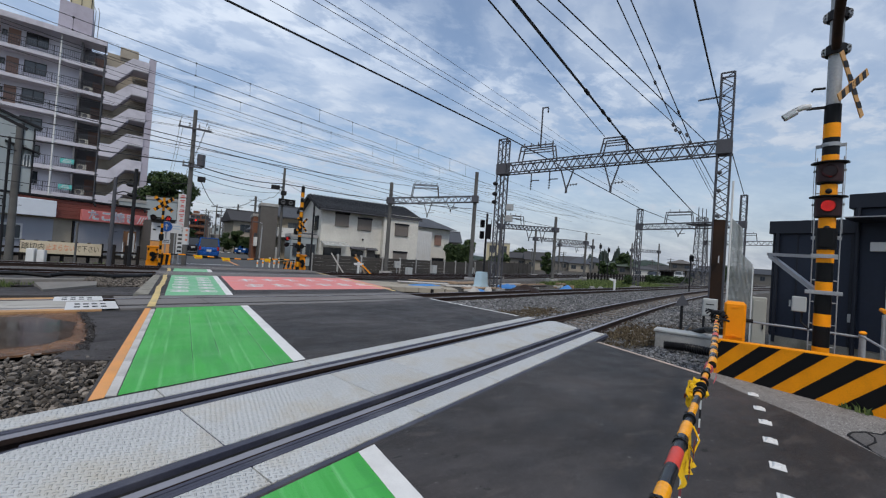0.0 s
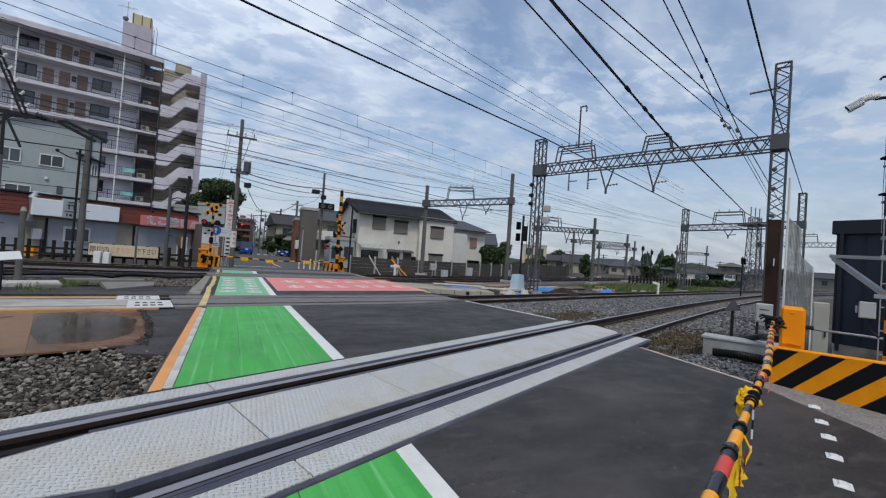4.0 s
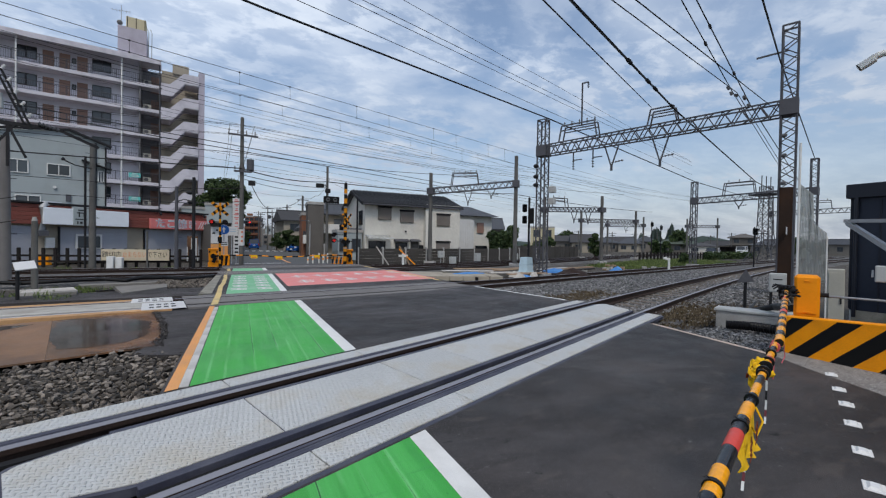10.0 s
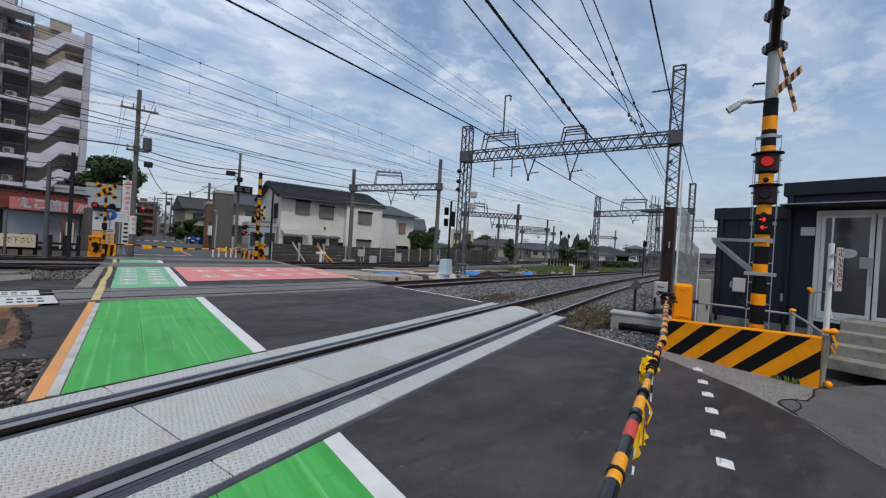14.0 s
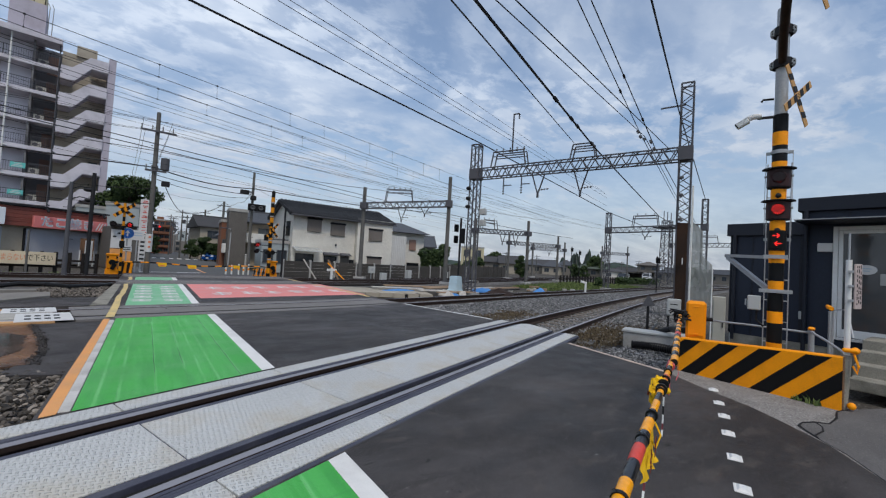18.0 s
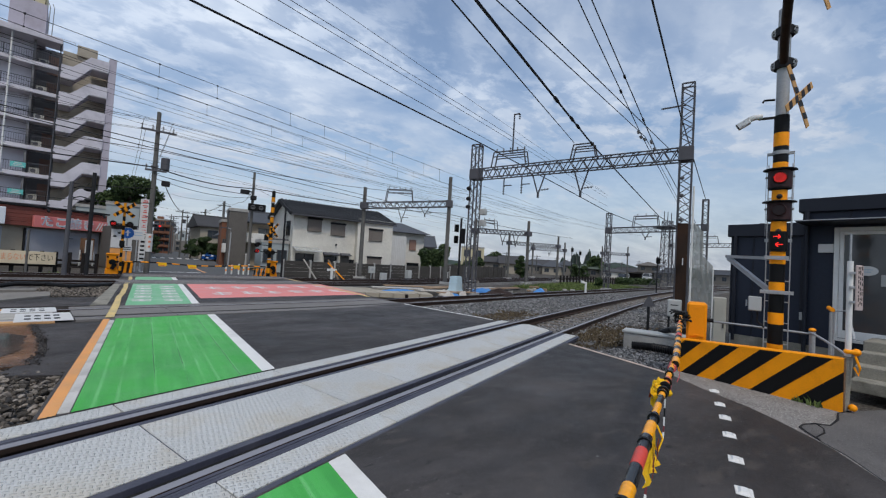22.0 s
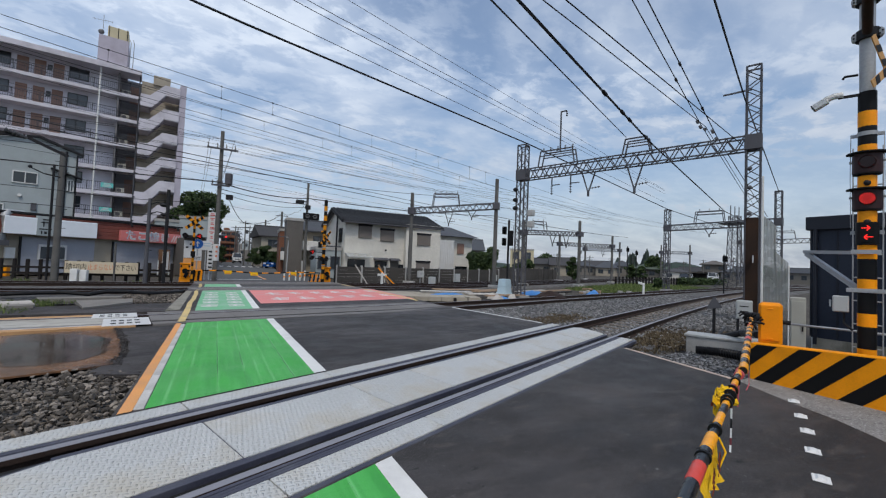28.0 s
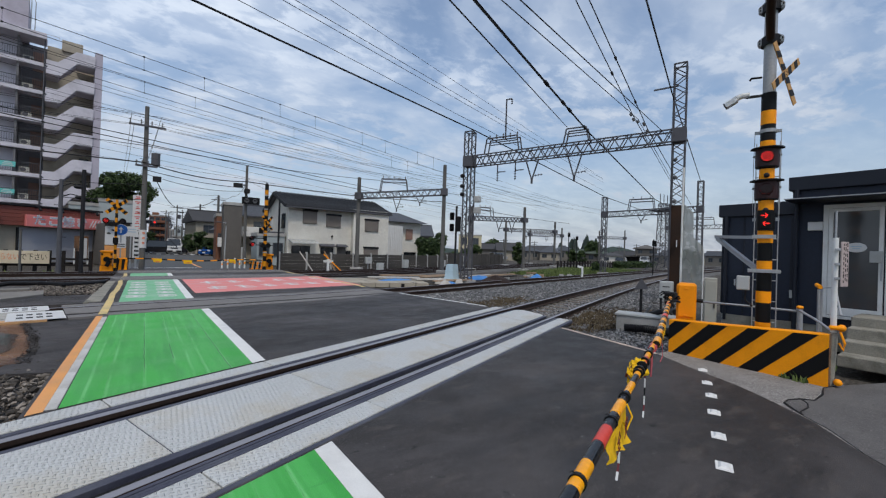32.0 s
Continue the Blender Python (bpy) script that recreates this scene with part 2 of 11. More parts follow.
def tread_mat():
    """Galvanised checker plate: raised short bars in alternating directions."""
    m = mat("checker_plate", (0.54, 0.54, 0.52), 0.45, 0.15, var=0.14, scale=1.3, bump=0, fine=30, rnd=0.05, stain=(0.47, 0.41, 0.31), stain_amt=0.75, stain_scale=1.0)
    nt = m.node_tree
    N, K = nt.nodes.new, nt.links.new
    p = nt.nodes["Principled BSDF"]
    tc = N("ShaderNodeTexCoord")
    mp = N("ShaderNodeMapping")
    mp.inputs["Rotation"].default_value = (0, 0, radians(45 - 21.6))
    mp.inputs["Scale"].default_value = (27, 27, 27)
    K(tc.outputs["Object"], mp.inputs[0])
    ch = N("ShaderNodeTexChecker")
    ch.inputs["Scale"].default_value = 1.0
    K(mp.outputs[0], ch.inputs[0])
    sep = N("ShaderNodeSeparateXYZ")
    K(mp.outputs[0], sep.inputs[0])
    hs = []
    for a, b in ((0, 1), (1, 0)):
        fr = []
        for ax, w in ((a, 0.36), (b, 0.14)):
            f = N("ShaderNodeMath")
            f.operation = "FRACT"
            K(sep.outputs[ax], f.inputs[0])
            d = N("ShaderNodeMath")
            d.operation = "SUBTRACT"
            K(f.outputs[0], d.inputs[0])
            d.inputs[1].default_value = 0.5
            ab = N("ShaderNodeMath")
            ab.operation = "ABSOLUTE"
            K(d.outputs[0], ab.inputs[0])
            mr = N("ShaderNodeMapRange")
            mr.inputs["From Min"].default_value, mr.inputs["From Max"].default_value = w + 0.06, w - 0.06
            K(ab.outputs[0], mr.inputs[0])
            fr.append(mr.outputs[0])
        mu = N("ShaderNodeMath")
        mu.operation = "MULTIPLY"
        K(fr[0], mu.inputs[0])
        K(fr[1], mu.inputs[1])
        hs.append(mu.outputs[0])
    mx = N("ShaderNodeMix")
    K(ch.outputs["Fac"], mx.inputs["Factor"])
    K(hs[0], mx.inputs["A"])
    K(hs[1], mx.inputs["B"])
    bp = N("ShaderNodeBump")
    bp.inputs["Strength"].default_value, bp.inputs["Distance"].default_value = 1.0, 0.008
    K(mx.outputs["Result"], bp.inputs["Height"])
    K(bp.outputs[0], p.inputs["Normal"])
    return m


def glass_mat(name, tint, rough=0.05, alpha=1.0):
    m = mat(name, tint, rough, 0.0, var=0.05, bump=0, spec=0.8)
    m.node_tree.nodes["Principled BSDF"].inputs["Alpha"].default_value = alpha
    return m


def layer(m, factor_nodes, colour):
    """Lay one more colour over a material's base, where the factor says."""
    nt = m.node_tree
    p = nt.nodes["Principled BSDF"]
    mx = nt.nodes.new("ShaderNodeMix")
    mx.data_type = "RGBA"
    nt.links.new(factor_nodes, mx.inputs["Factor"])
    nt.links.new(p.inputs["Base Color"].links[0].from_socket, mx.inputs["A"])
    mx.inputs["B"].default_value = (*colour, 1)
    nt.links.new(mx.outputs["Result"], p.inputs["Base Color"])


def blotch(m, scale, lo, hi, amount, stretch=(1, 1, 1), detail=5.0, turn=0.0, kind="noise", off=0.0):
    """A mask of irregular patches."""
    nt = m.node_tree
    N, K = nt.nodes.new, nt.links.new
    tc, mp = N("ShaderNodeTexCoord"), N("ShaderNodeMapping")
    mp.inputs["Scale"].default_value, mp.inputs["Rotation"].default_value = stretch, (0, 0, radians(turn))
    mp.inputs["Location"].default_value = (off, off * 0.7, 0)
    K(tc.outputs["Object"], mp.inputs[0])
    nz = N("ShaderNodeTexNoise")
    nz.inputs["Scale"].default_value, nz.inputs["Detail"].default_value, nz.inputs["Roughness"].default_value = scale, detail, 0.6
    K(mp.outputs[0], nz.inputs[0])
    r = N("ShaderNodeMapRange")
    r.interpolation_type = "SMOOTHSTEP"
    r.inputs["From Min"].default_value, r.inputs["From Max"].default_value, r.inputs["To Max"].default_value = lo, hi, amount
    K(nz.outputs[0], r.inputs[0])
    return r.outputs[0]


def seam_mask(m, xs, width, scale, lo, hi, amount):
    """Broken lines along the road at the places xs."""
    nt = m.node_tree
    N, K = nt.nodes.new, nt.links.new
    tc, sep = N("ShaderNodeTexCoord"), N("ShaderNodeSeparateXYZ")
    K(tc.outputs["Object"], sep.inputs[0])
    wob = N("ShaderNodeTexNoise")
    wob.inputs["Scale"].default_value, wob.inputs["Detail"].default_value = 2.2, 3.0
    K(tc.outputs["Object"], wob.inputs[0])
    sway = N("ShaderNodeMapRange")
    sway.inputs["To Min"].default_value, sway.inputs["To Max"].default_value = -0.014, 0.014
    K(wob.outputs[0], sway.inputs[0])

    def m2(op, a, b):
        n = N("ShaderNodeMath")
        n.operation = op
        for k, v in enumerate((a, b)):
            if isinstance(v, (int, float)):
                n.inputs[k].default_value = v
            elif v is not None:
                K(v, n.inputs[k])
        return n.outputs[0]

    x = m2("ADD", sep.outputs[0], sway.outputs[0])
    near = None
    for e in xs:
        d = m2("ABSOLUTE", m2("SUBTRACT", x, e), None)
        near = d if near is None else m2("MINIMUM", near, d)
    r = N("ShaderNodeMapRange")
    r.interpolation_type = "SMOOTHSTEP"
    r.inputs["From Min"].default_value, r.inputs["From Max"].default_value = width, width * 0.25
    K(near, r.inputs[0])
    return m2("MULTIPLY", r.outputs[0], blotch(m, scale, lo, hi, amount, (1.5, 0.6, 1)))


ASPHALT = mat("new_asphalt", (0.031, 0.027, 0.0255), 0.60, spec=0.30, var=0.30, scale=2.2, bump=0.6, fine=170)
layer(ASPHALT, blotch(ASPHALT, 0.55, 0.40, 0.62, 0.9, (0.6, 1.4, 1), 8.0, 22), (0.068, 0.060, 0.058))
layer(ASPHALT, blotch(ASPHALT, 1.1, 0.50, 0.68, 0.55, (0.5, 1.8, 1), 7.0, 25, off=4.0), (0.016, 0.0135, 0.013))
layer(ASPHALT, blotch(ASPHALT, 3.2, 0.54, 0.68, 0.40, (0.8, 2.0, 1), 8.0, 20, off=9.0), (0.105, 0.088, 0.076))
layer(ASPHALT, blotch(ASPHALT, 7.0, 0.66, 0.71, 0.85, (0.5, 1.6, 1), 4.0, 24, off=12.0), (0.008, 0.0075, 0.007))
layer(ASPHALT, blotch(ASPHALT, 16.0, 0.68, 0.73, 0.85, detail=3.0, off=2.0), (0.008, 0.0075, 0.007))
layer(ASPHALT, blotch(ASPHALT, 26.0, 0.70, 0.74, 0.60, detail=2.0, off=7.0), (0.20, 0.19, 0.18))
layer(ASPHALT, blotch(ASPHALT, 110.0, 0.62, 0.72, 0.60, detail=1.0), (0.15, 0.14, 0.13))
OLD_ASPHALT = mat("old_asphalt", (0.115, 0.108, 0.104), 0.88, var=0.35, scale=5.0, bump=0.9, fine=80, stain=(0.075, 0.07, 0.068), stain_amt=0.6)
layer(OLD_ASPHALT, blotch(OLD_ASPHALT, 70.0, 0.60, 0.68, 0.7, detail=2.0), (0.30, 0.285, 0.27))
layer(OLD_ASPHALT, blotch(OLD_ASPHALT, 45.0, 0.62, 0.70, 0.7, detail=2.0, off=5.0), (0.035, 0.032, 0.03))
STREET = mat("street_asphalt", (0.095, 0.098, 0.10), 0.85, spec=0.25, var=0.15, scale=0.6, bump=0.3, fine=60)
APRON = mat("rough_concrete", (0.22, 0.205, 0.19), 0.95, var=0.30, scale=5, bump=1.0, fine=70, stain=(0.14, 0.128, 0.118), stain_amt=0.5)
layer(APRON, blotch(APRON, 52.0, 0.56, 0.64, 0.85, detail=2.0), (0.44, 0.425, 0.40))
layer(APRON, blotch(APRON, 38.0, 0.58, 0.67, 0.8, detail=2.0, off=5.0), (0.075, 0.066, 0.060))
STRIPS = (-0.392, -0.13, 0.15, 0.42, 0.68, 0.90, 1.134)      # the green is rolled on in strips
GREEN = mat("green_road_paint", (0.050, 0.365, 0.055), 0.5, rnd=0.07, var=0.14, scale=1.6, bump=0.35, fine=120)
layer(GREEN, blotch(GREEN, 1.0, 0.42, 0.64, 0.8, (7.0, 0.30, 1)), (0.085, 0.46, 0.095))
layer(GREEN, blotch(GREEN, 1.2, 0.48, 0.70, 0.75, (4.0, 0.45, 1), off=3.0), (0.042, 0.29, 0.055))
layer(GREEN, blotch(GREEN, 2.4, 0.56, 0.70, 0.55, (0.7, 7.0, 1), 4.0, 14, off=6.0), (0.046, 0.30, 0.06))
layer(GREEN, seam_mask(GREEN, (-0.27, -0.12, 0.155, 0.425, 0.56, 0.685, 0.905), 0.020, 1.3, 0.36, 0.62, 0.55), (0.22, 0.60, 0.23))
layer(GREEN, seam_mask(GREEN, (0.15, 0.42, 0.90), 0.006, 0.8, 0.44, 0.54, 0.9), (0.012, 0.055, 0.016))
layer(GREEN, blotch(GREEN, 26.0, 0.70, 0.75, 0.8, detail=2.0), (0.02, 0.10, 0.025))
PALE_GREEN = mat("faded_green_paint", (0.17, 0.46, 0.24), 0.6, var=0.15, scale=2, bump=0.3, fine=120, stain=(0.42, 0.55, 0.45), stain_amt=0.45)
RED_PAINT = mat("faded_red_paint", (0.72, 0.235, 0.215), 0.65, var=0.12, scale=1.5, bump=0.3, fine=120, stain=(0.62, 0.36, 0.34), stain_amt=0.5)
WHITE_PAINT = mat("white_road_paint", (0.72, 0.71, 0.68), 0.7, var=0.10, scale=3, bump=0.3, fine=120, stain=(0.42, 0.41, 0.39), stain_amt=0.5)
ORANGE_PAINT = mat("orange_line_paint", (0.72, 0.33, 0.11), 0.7, var=0.15, scale=4, bump=0.3, fine=110, stain=(0.5, 0.30, 0.18), stain_amt=0.4)
YELLOW_LINE = mat("worn_yellow_paint", (0.62, 0.47, 0.20), 0.75, var=0.2, scale=5, bump=0.3, fine=90, stain=(0.32, 0.28, 0.22), stain_amt=0.6, stain_scale=3)
KERB = mat("kerb_concrete", (0.54, 0.52, 0.49), 0.9, var=0.2, scale=4, bump=0.5, fine=90, stain=(0.22, 0.21, 0.19), stain_amt=0.5, rnd=0.08)
CONC = mat("concrete", (0.38, 0.37, 0.35), 0.9, var=0.18, scale=3, bump=0.5, fine=80, stain=(0.19, 0.18, 0.16), stain_amt=0.6, rnd=0.06)
PANEL_CONC = mat("crossing_concrete", (0.175, 0.165, 0.158), 0.85, var=0.2, scale=3, bump=0.5, fine=80, stain=(0.12, 0.11, 0.10), stain_amt=0.5, rnd=0.08)
POLE_CONC = mat("pole_concrete", (0.125, 0.122, 0.115), 0.9, spec=0.2, var=0.25, scale=2, bump=0.3, fine=50, stain=(0.07, 0.065, 0.06), stain_amt=0.6)
RUBBER = mat("rubber", (0.050, 0.052, 0.075), 0.55, var=0.2, scale=5, bump=0.25, fine=60, stain=(0.14, 0.14, 0.16), stain_amt=0.5)
BLACK_GAP = mat("flangeway_black", (0.012, 0.012, 0.013), 0.8, var=0.2, bump=0.1)
RAIL_TOP = mat("polished_rail", (0.27, 0.265, 0.29), 0.45, 0.3, var=0.08, scale=8, bump=0.02, stretch=(1, 1, 1))
RAIL_SIDE = mat("rusty_rail", (0.036, 0.022, 0.017), 0.85, 0.1, var=0.3, scale=7, bump=0.3, fine=60)
CHECKER = tread_mat()
SLEEPER = mat("sleeper_concrete", (0.15, 0.132, 0.115), 0.95, var=0.25, scale=4, bump=0.5, fine=70, stain=(0.14, 0.10, 0.08), stain_amt=0.6, rnd=0.15)
WOOD = mat("weathered_timber", (0.36, 0.25, 0.16), 0.9, var=0.3, scale=3, bump=0.5, fine=60, stain=(0.20, 0.14, 0.10), stain_amt=0.6, rnd=0.12, stretch=(0.4, 3, 3))
PALE_WOOD = mat("bleached_plank", (0.50, 0.47, 0.43), 0.9, var=0.25, scale=3, bump=0.5, fine=60, stain=(0.26, 0.22, 0.18), stain_amt=0.6, rnd=0.12)
DARK_WOOD = mat("dark_timber", (0.014, 0.011, 0.010), 0.85, var=0.25, scale=4, bump=0.3)
RUST_PLATE = mat("wet_rusty_plate", (0.20, 0.105, 0.055), 0.20, 0.05, var=0.35, scale=1.2, bump=0.2, fine=30, stain=(0.040, 0.036, 0.036), stain_amt=0.95, stain_scale=1.5)
MUD_PLATE = mat("muddy_brown_plate", (0.24, 0.135, 0.075), 0.45, 0.0, var=0.25, scale=1.5, bump=0.2, fine=30, stain=(0.085, 0.062, 0.05), stain_amt=0.8, stain_scale=0.6)
STEP_CONC = mat("stained_step_concrete", (0.26, 0.245, 0.205), 0.9, var=0.3, scale=4, bump=0.6, fine=60, stain=(0.10, 0.095, 0.07), stain_amt=0.7, stain_scale=2.5)
OLD_YELLOW = mat("faded_yellow_board", (0.52, 0.29, 0.11), 0.7, var=0.2, scale=5, bump=0.1, stain=(0.38, 0.24, 0.12), stain_amt=0.5, stain_scale=5, spec=0.25)
PUDDLE = mat("shallow_muddy_water", (0.050, 0.036, 0.028), 0.10, var=0.4, scale=1.5, bump=0, spec=0.6, stain=(0.13, 0.075, 0.045), stain_amt=0.6, stain_scale=1.3)
WHITE_BOARD = mat("clean_white_board", (0.80, 0.84, 0.88), 0.4, var=0.05, scale=3, bump=0)
# gallery wall colour darkened to carry the shade of the stair recess
SHADED_RECESS = mat("shaded_stair_recess", (0.17, 0.165, 0.17), 0.85, var=0.15, scale=0.8, bump=0.1)
STEEL = mat("galvanised_steel", (0.36, 0.37, 0.38), 0.55, 0.3, var=0.15, scale=3, bump=0.1, fine=40, rnd=0.05)
GREY_STEEL = mat("grey_painted_steel", (0.085, 0.086, 0.096), 0.65, spec=0.22, var=0.15, scale=2, bump=0.1, fine=30)
DARK_STEEL = mat("dark_steel", (0.018, 0.018, 0.020), 0.65, 0.1, spec=0.25, var=0.2, scale=4, bump=0.1)
BROWN_STEEL = mat("rusty_brown_post", (0.034, 0.020, 0.014), 0.8, 0.2, spec=0.25, var=0.35, scale=5, bump=0.4, fine=40, stain=(0.065, 0.032, 0.018), stain_amt=0.6)
BLACK = mat("black_paint", (0.0045, 0.0045, 0.005), 0.5, spec=0.2, var=0.2, scale=6, bump=0.08)
YELLOW = mat("yellow_paint", (0.98, 0.335, 0.0015), 0.5, spec=0.25, var=0.12, scale=5, bump=0.08, stain=(0.60, 0.19, 0.01), stain_amt=0.3, stain_scale=4)
AGED_YELLOW = mat("weathered_yellow_paint", (0.68, 0.26, 0.006), 0.6, spec=0.2, var=0.2, scale=5, bump=0.08, stain=(0.28, 0.11, 0.015), stain_amt=0.6, stain_scale=5)
ORANGE = mat("orange_machine_paint", (0.88, 0.29, 0.003), 0.45, spec=0.25, var=0.08, scale=3, bump=0.05)
RED_TAPE = mat("red_reflective_tape", (0.62, 0.06, 0.04), 0.4, var=0.12, scale=9, bump=0.1)
BOOM_YELLOW = mat("glossy_yellow_tape", (0.95, 0.38, 0.003), 0.30, spec=0.45, var=0.14, scale=9, bump=0.05, stain=(0.62, 0.22, 0.01), stain_amt=0.35, stain_scale=9)
BOOM_BLACK = mat("glossy_black_tape", (0.008, 0.008, 0.010), 0.26, spec=0.5, var=0.2, scale=9, bump=0.06)
TAPE_MAROON = mat("maroon_tape", (0.10, 0.012, 0.018), 0.5, var=0.12, scale=9, bump=0.1)
EDGE_STONE = mat("worn_pinkish_edging", (0.50, 0.40, 0.33), 0.9, var=0.25, scale=6, bump=0.6, fine=80, stain=(0.28, 0.25, 0.22), stain_amt=0.6, stain_scale=4)
PLASTIC_BLACK = mat("black_plastic", (0.007, 0.007, 0.008), 0.5, spec=0.25, var=0.2, scale=9, bump=0.1)
FLAG = mat("yellow_cloth", (0.80, 0.46, 0.006), 0.8, var=0.2, scale=14, bump=0.4, fine=120)
PINK_TAPE = mat("pink_tape", (0.55, 0.10, 0.12), 0.6, var=0.15, scale=12, bump=0.2)
CABLE = mat("cable_black", (0.022, 0.022, 0.024), 0.6, var=0.1, bump=0)
WIRE = mat("wire_dark", (0.020, 0.020, 0.022), 0.6, spec=0.25, var=0.1, bump=0)
INSUL = mat("insulator_grey", (0.10, 0.10, 0.105), 0.35, var=0.1, bump=0)
NAVY = mat("navy_cladding", (0.016, 0.022, 0.038), 0.55, 0.15, var=0.14, scale=1.0, bump=0.1, fine=20)
NAVY_TRIM = mat("navy_trim", (0.014, 0.017, 0.026), 0.5, 0.2, var=0.12, scale=2, bump=0.05)
WHITE_METAL = mat("white_painted_metal", (0.70, 0.70, 0.68), 0.5, var=0.08, scale=4, bump=0.05, stain=(0.45, 0.42, 0.38), stain_amt=0.4, stain_scale=3)
GREY_BOX = mat("grey_cabinet_paint", (0.42, 0.43, 0.42), 0.55, var=0.08, scale=3, bump=0.05, stain=(0.26, 0.25, 0.23), stain_amt=0.4)
BEIGE_BOX = mat("beige_cabinet_paint", (0.40, 0.39, 0.34), 0.6, var=0.08, scale=3, bump=0.05)
GLASS = glass_mat("dark_glass", (0.020, 0.024, 0.028), 0.06)
WINDOW = glass_mat("window_glass", (0.045, 0.055, 0.065), 0.08)
DOOR_GLASS = mat("filmed_door_glass", (0.055, 0.060, 0.064), 0.05, 0.0, var=0.05, bump=0, spec=0.7)
PINK_BOARD = mat("faded_pink_board", (0.50, 0.41, 0.39), 0.6, var=0.1, scale=5, bump=0, stain=(0.40, 0.30, 0.27), stain_amt=0.5)
POLYCARB = glass_mat("translucent_sheet", (0.55, 0.57, 0.55), 0.25, 0.55)
RED_ON = mat("red_led_lit", (0.5, 0.02, 0.01), 0.4, bump=0, emit=((1.0, 0.022, 0.018), 1.5))
led_dots(RED_ON, 46, 2.8, 0.8)
RED_OFF = mat("red_led_dark", (0.012, 0.003, 0.003), 0.35, bump=0)
RED_HOOD = mat("maroon_black_hood", (0.026, 0.006, 0.006), 0.5, var=0.2, bump=0.05)
SIGN_BLUE = mat("blue_sign_face", (0.020, 0.12, 0.42), 0.4, var=0.06, bump=0)
SIGN_WHITE = mat("white_sign_face", (0.62, 0.62, 0.61), 0.5, var=0.06, scale=5, bump=0, stain=(0.52, 0.50, 0.46), stain_amt=0.4)
CREAM = mat("cream_sign_face", (0.58, 0.50, 0.36), 0.6, var=0.08, scale=3, bump=0, stain=(0.42, 0.34, 0.24), stain_amt=0.5)
TEXT_BLACK = mat("black_lettering", (0.02, 0.02, 0.02), 0.6, var=0.1, bump=0)
TEXT_MAROON = mat("dark_red_lettering", (0.16, 0.025, 0.012), 0.7, var=0.1, bump=0)
TEXT_RED = mat("faded_red_lettering", (0.62, 0.22, 0.12), 0.6, var=0.15, bump=0)
TEXT_BLUE = mat("pale_blue_lettering", (0.36, 0.46, 0.55), 0.6, var=0.1, bump=0)
BRICK_RED = mat("red_brown_boards", (0.20, 0.060, 0.045), 0.7, var=0.2, scale=2, bump=0.15, rnd=0.1)
SHOP_SIGN = mat("pink_red_sign", (0.66, 0.19, 0.18), 0.55, var=0.1, scale=2, bump=0, stain=(0.60, 0.25, 0.24), stain_amt=0.4)
WARM_SHUTTER = mat("taupe_window_shutter", (0.20, 0.175, 0.155), 0.6, var=0.12, scale=2, bump=0.1, stretch=(1, 1, 12))
SHUTTER = mat("grey_shutter", (0.36, 0.375, 0.42), 0.6, 0.2, var=0.12, scale=2, bump=0.05)
TAN_WALL = mat("tan_render", (0.36, 0.32, 0.255), 0.9, var=0.15, scale=2, bump=0.2, stain=(0.28, 0.24, 0.19), stain_amt=0.5)
GREY_WALL = mat("grey_green_render", (0.35, 0.39, 0.395), 0.85, var=0.10, scale=0.7, bump=0.15, stain=(0.27, 0.29, 0.28), stain_amt=0.5, stain_scale=0.6)
MAUVE = mat("mauve_concrete_paint", (0.44, 0.41, 0.47), 0.85, var=0.10, scale=0.5, bump=0.1, stain=(0.27, 0.24, 0.26), stain_amt=0.5, stain_scale=0.5)
PALE_MAUVE = mat("pale_balcony_paint", (0.58, 0.555, 0.60), 0.85, var=0.10, scale=0.6, bump=0.1, stain=(0.34, 0.325, 0.36), stain_amt=0.55, stain_scale=0.7)
RECESS = mat("balcony_wall_paint", (0.60, 0.59, 0.645), 0.85, var=0.1, scale=0.7, bump=0.1)
BROWN_DOOR = mat("brown_flat_door", (0.25, 0.15, 0.115), 0.6, var=0.15, scale=2, bump=0.05, rnd=0.15)
TEAL = mat("teal_notice", (0.12, 0.50, 0.46), 0.6, var=0.1, bump=0)
TANK = mat("cream_tank_panel", (0.52, 0.46, 0.30), 0.6, var=0.1, scale=1, bump=0.1)
WHITE_WALL = mat("white_tile_cladding", (0.66, 0.635, 0.57), 0.85, var=0.14, scale=1.0, bump=0.8, fine=9, stain=(0.50, 0.475, 0.42), stain_amt=0.5, stain_scale=0.8)
ROOF_TILE = mat("dark_roof_tile", (0.060, 0.063, 0.070), 0.6, spec=0.3, var=0.2, scale=3, bump=0.3, rnd=0.15)
BROWN_WALL = mat("brown_brick_render", (0.19, 0.085, 0.052), 0.9, var=0.2, scale=2, bump=0.3)
GREY_TILE = mat("grey_wall_tile", (0.125, 0.115, 0.105), 0.85, spec=0.2, var=0.2, scale=1.5, bump=0.3, fine=12)
FAR_WALL = mat("far_house_wall", (0.185, 0.172, 0.155), 0.9, spec=0.25, var=0.15, scale=0.5, bump=0, rnd=0.25)
# tan render darkened to carry shade under wide eaves, plus weather stains
FAR_TAN = mat("shaded_weathered_far_wall", (0.185, 0.172, 0.152), 0.9, spec=0.2, var=0.18, scale=0.5, bump=0, rnd=0.25, stain=(0.11, 0.10, 0.09), stain_amt=0.5, stain_scale=0.4)
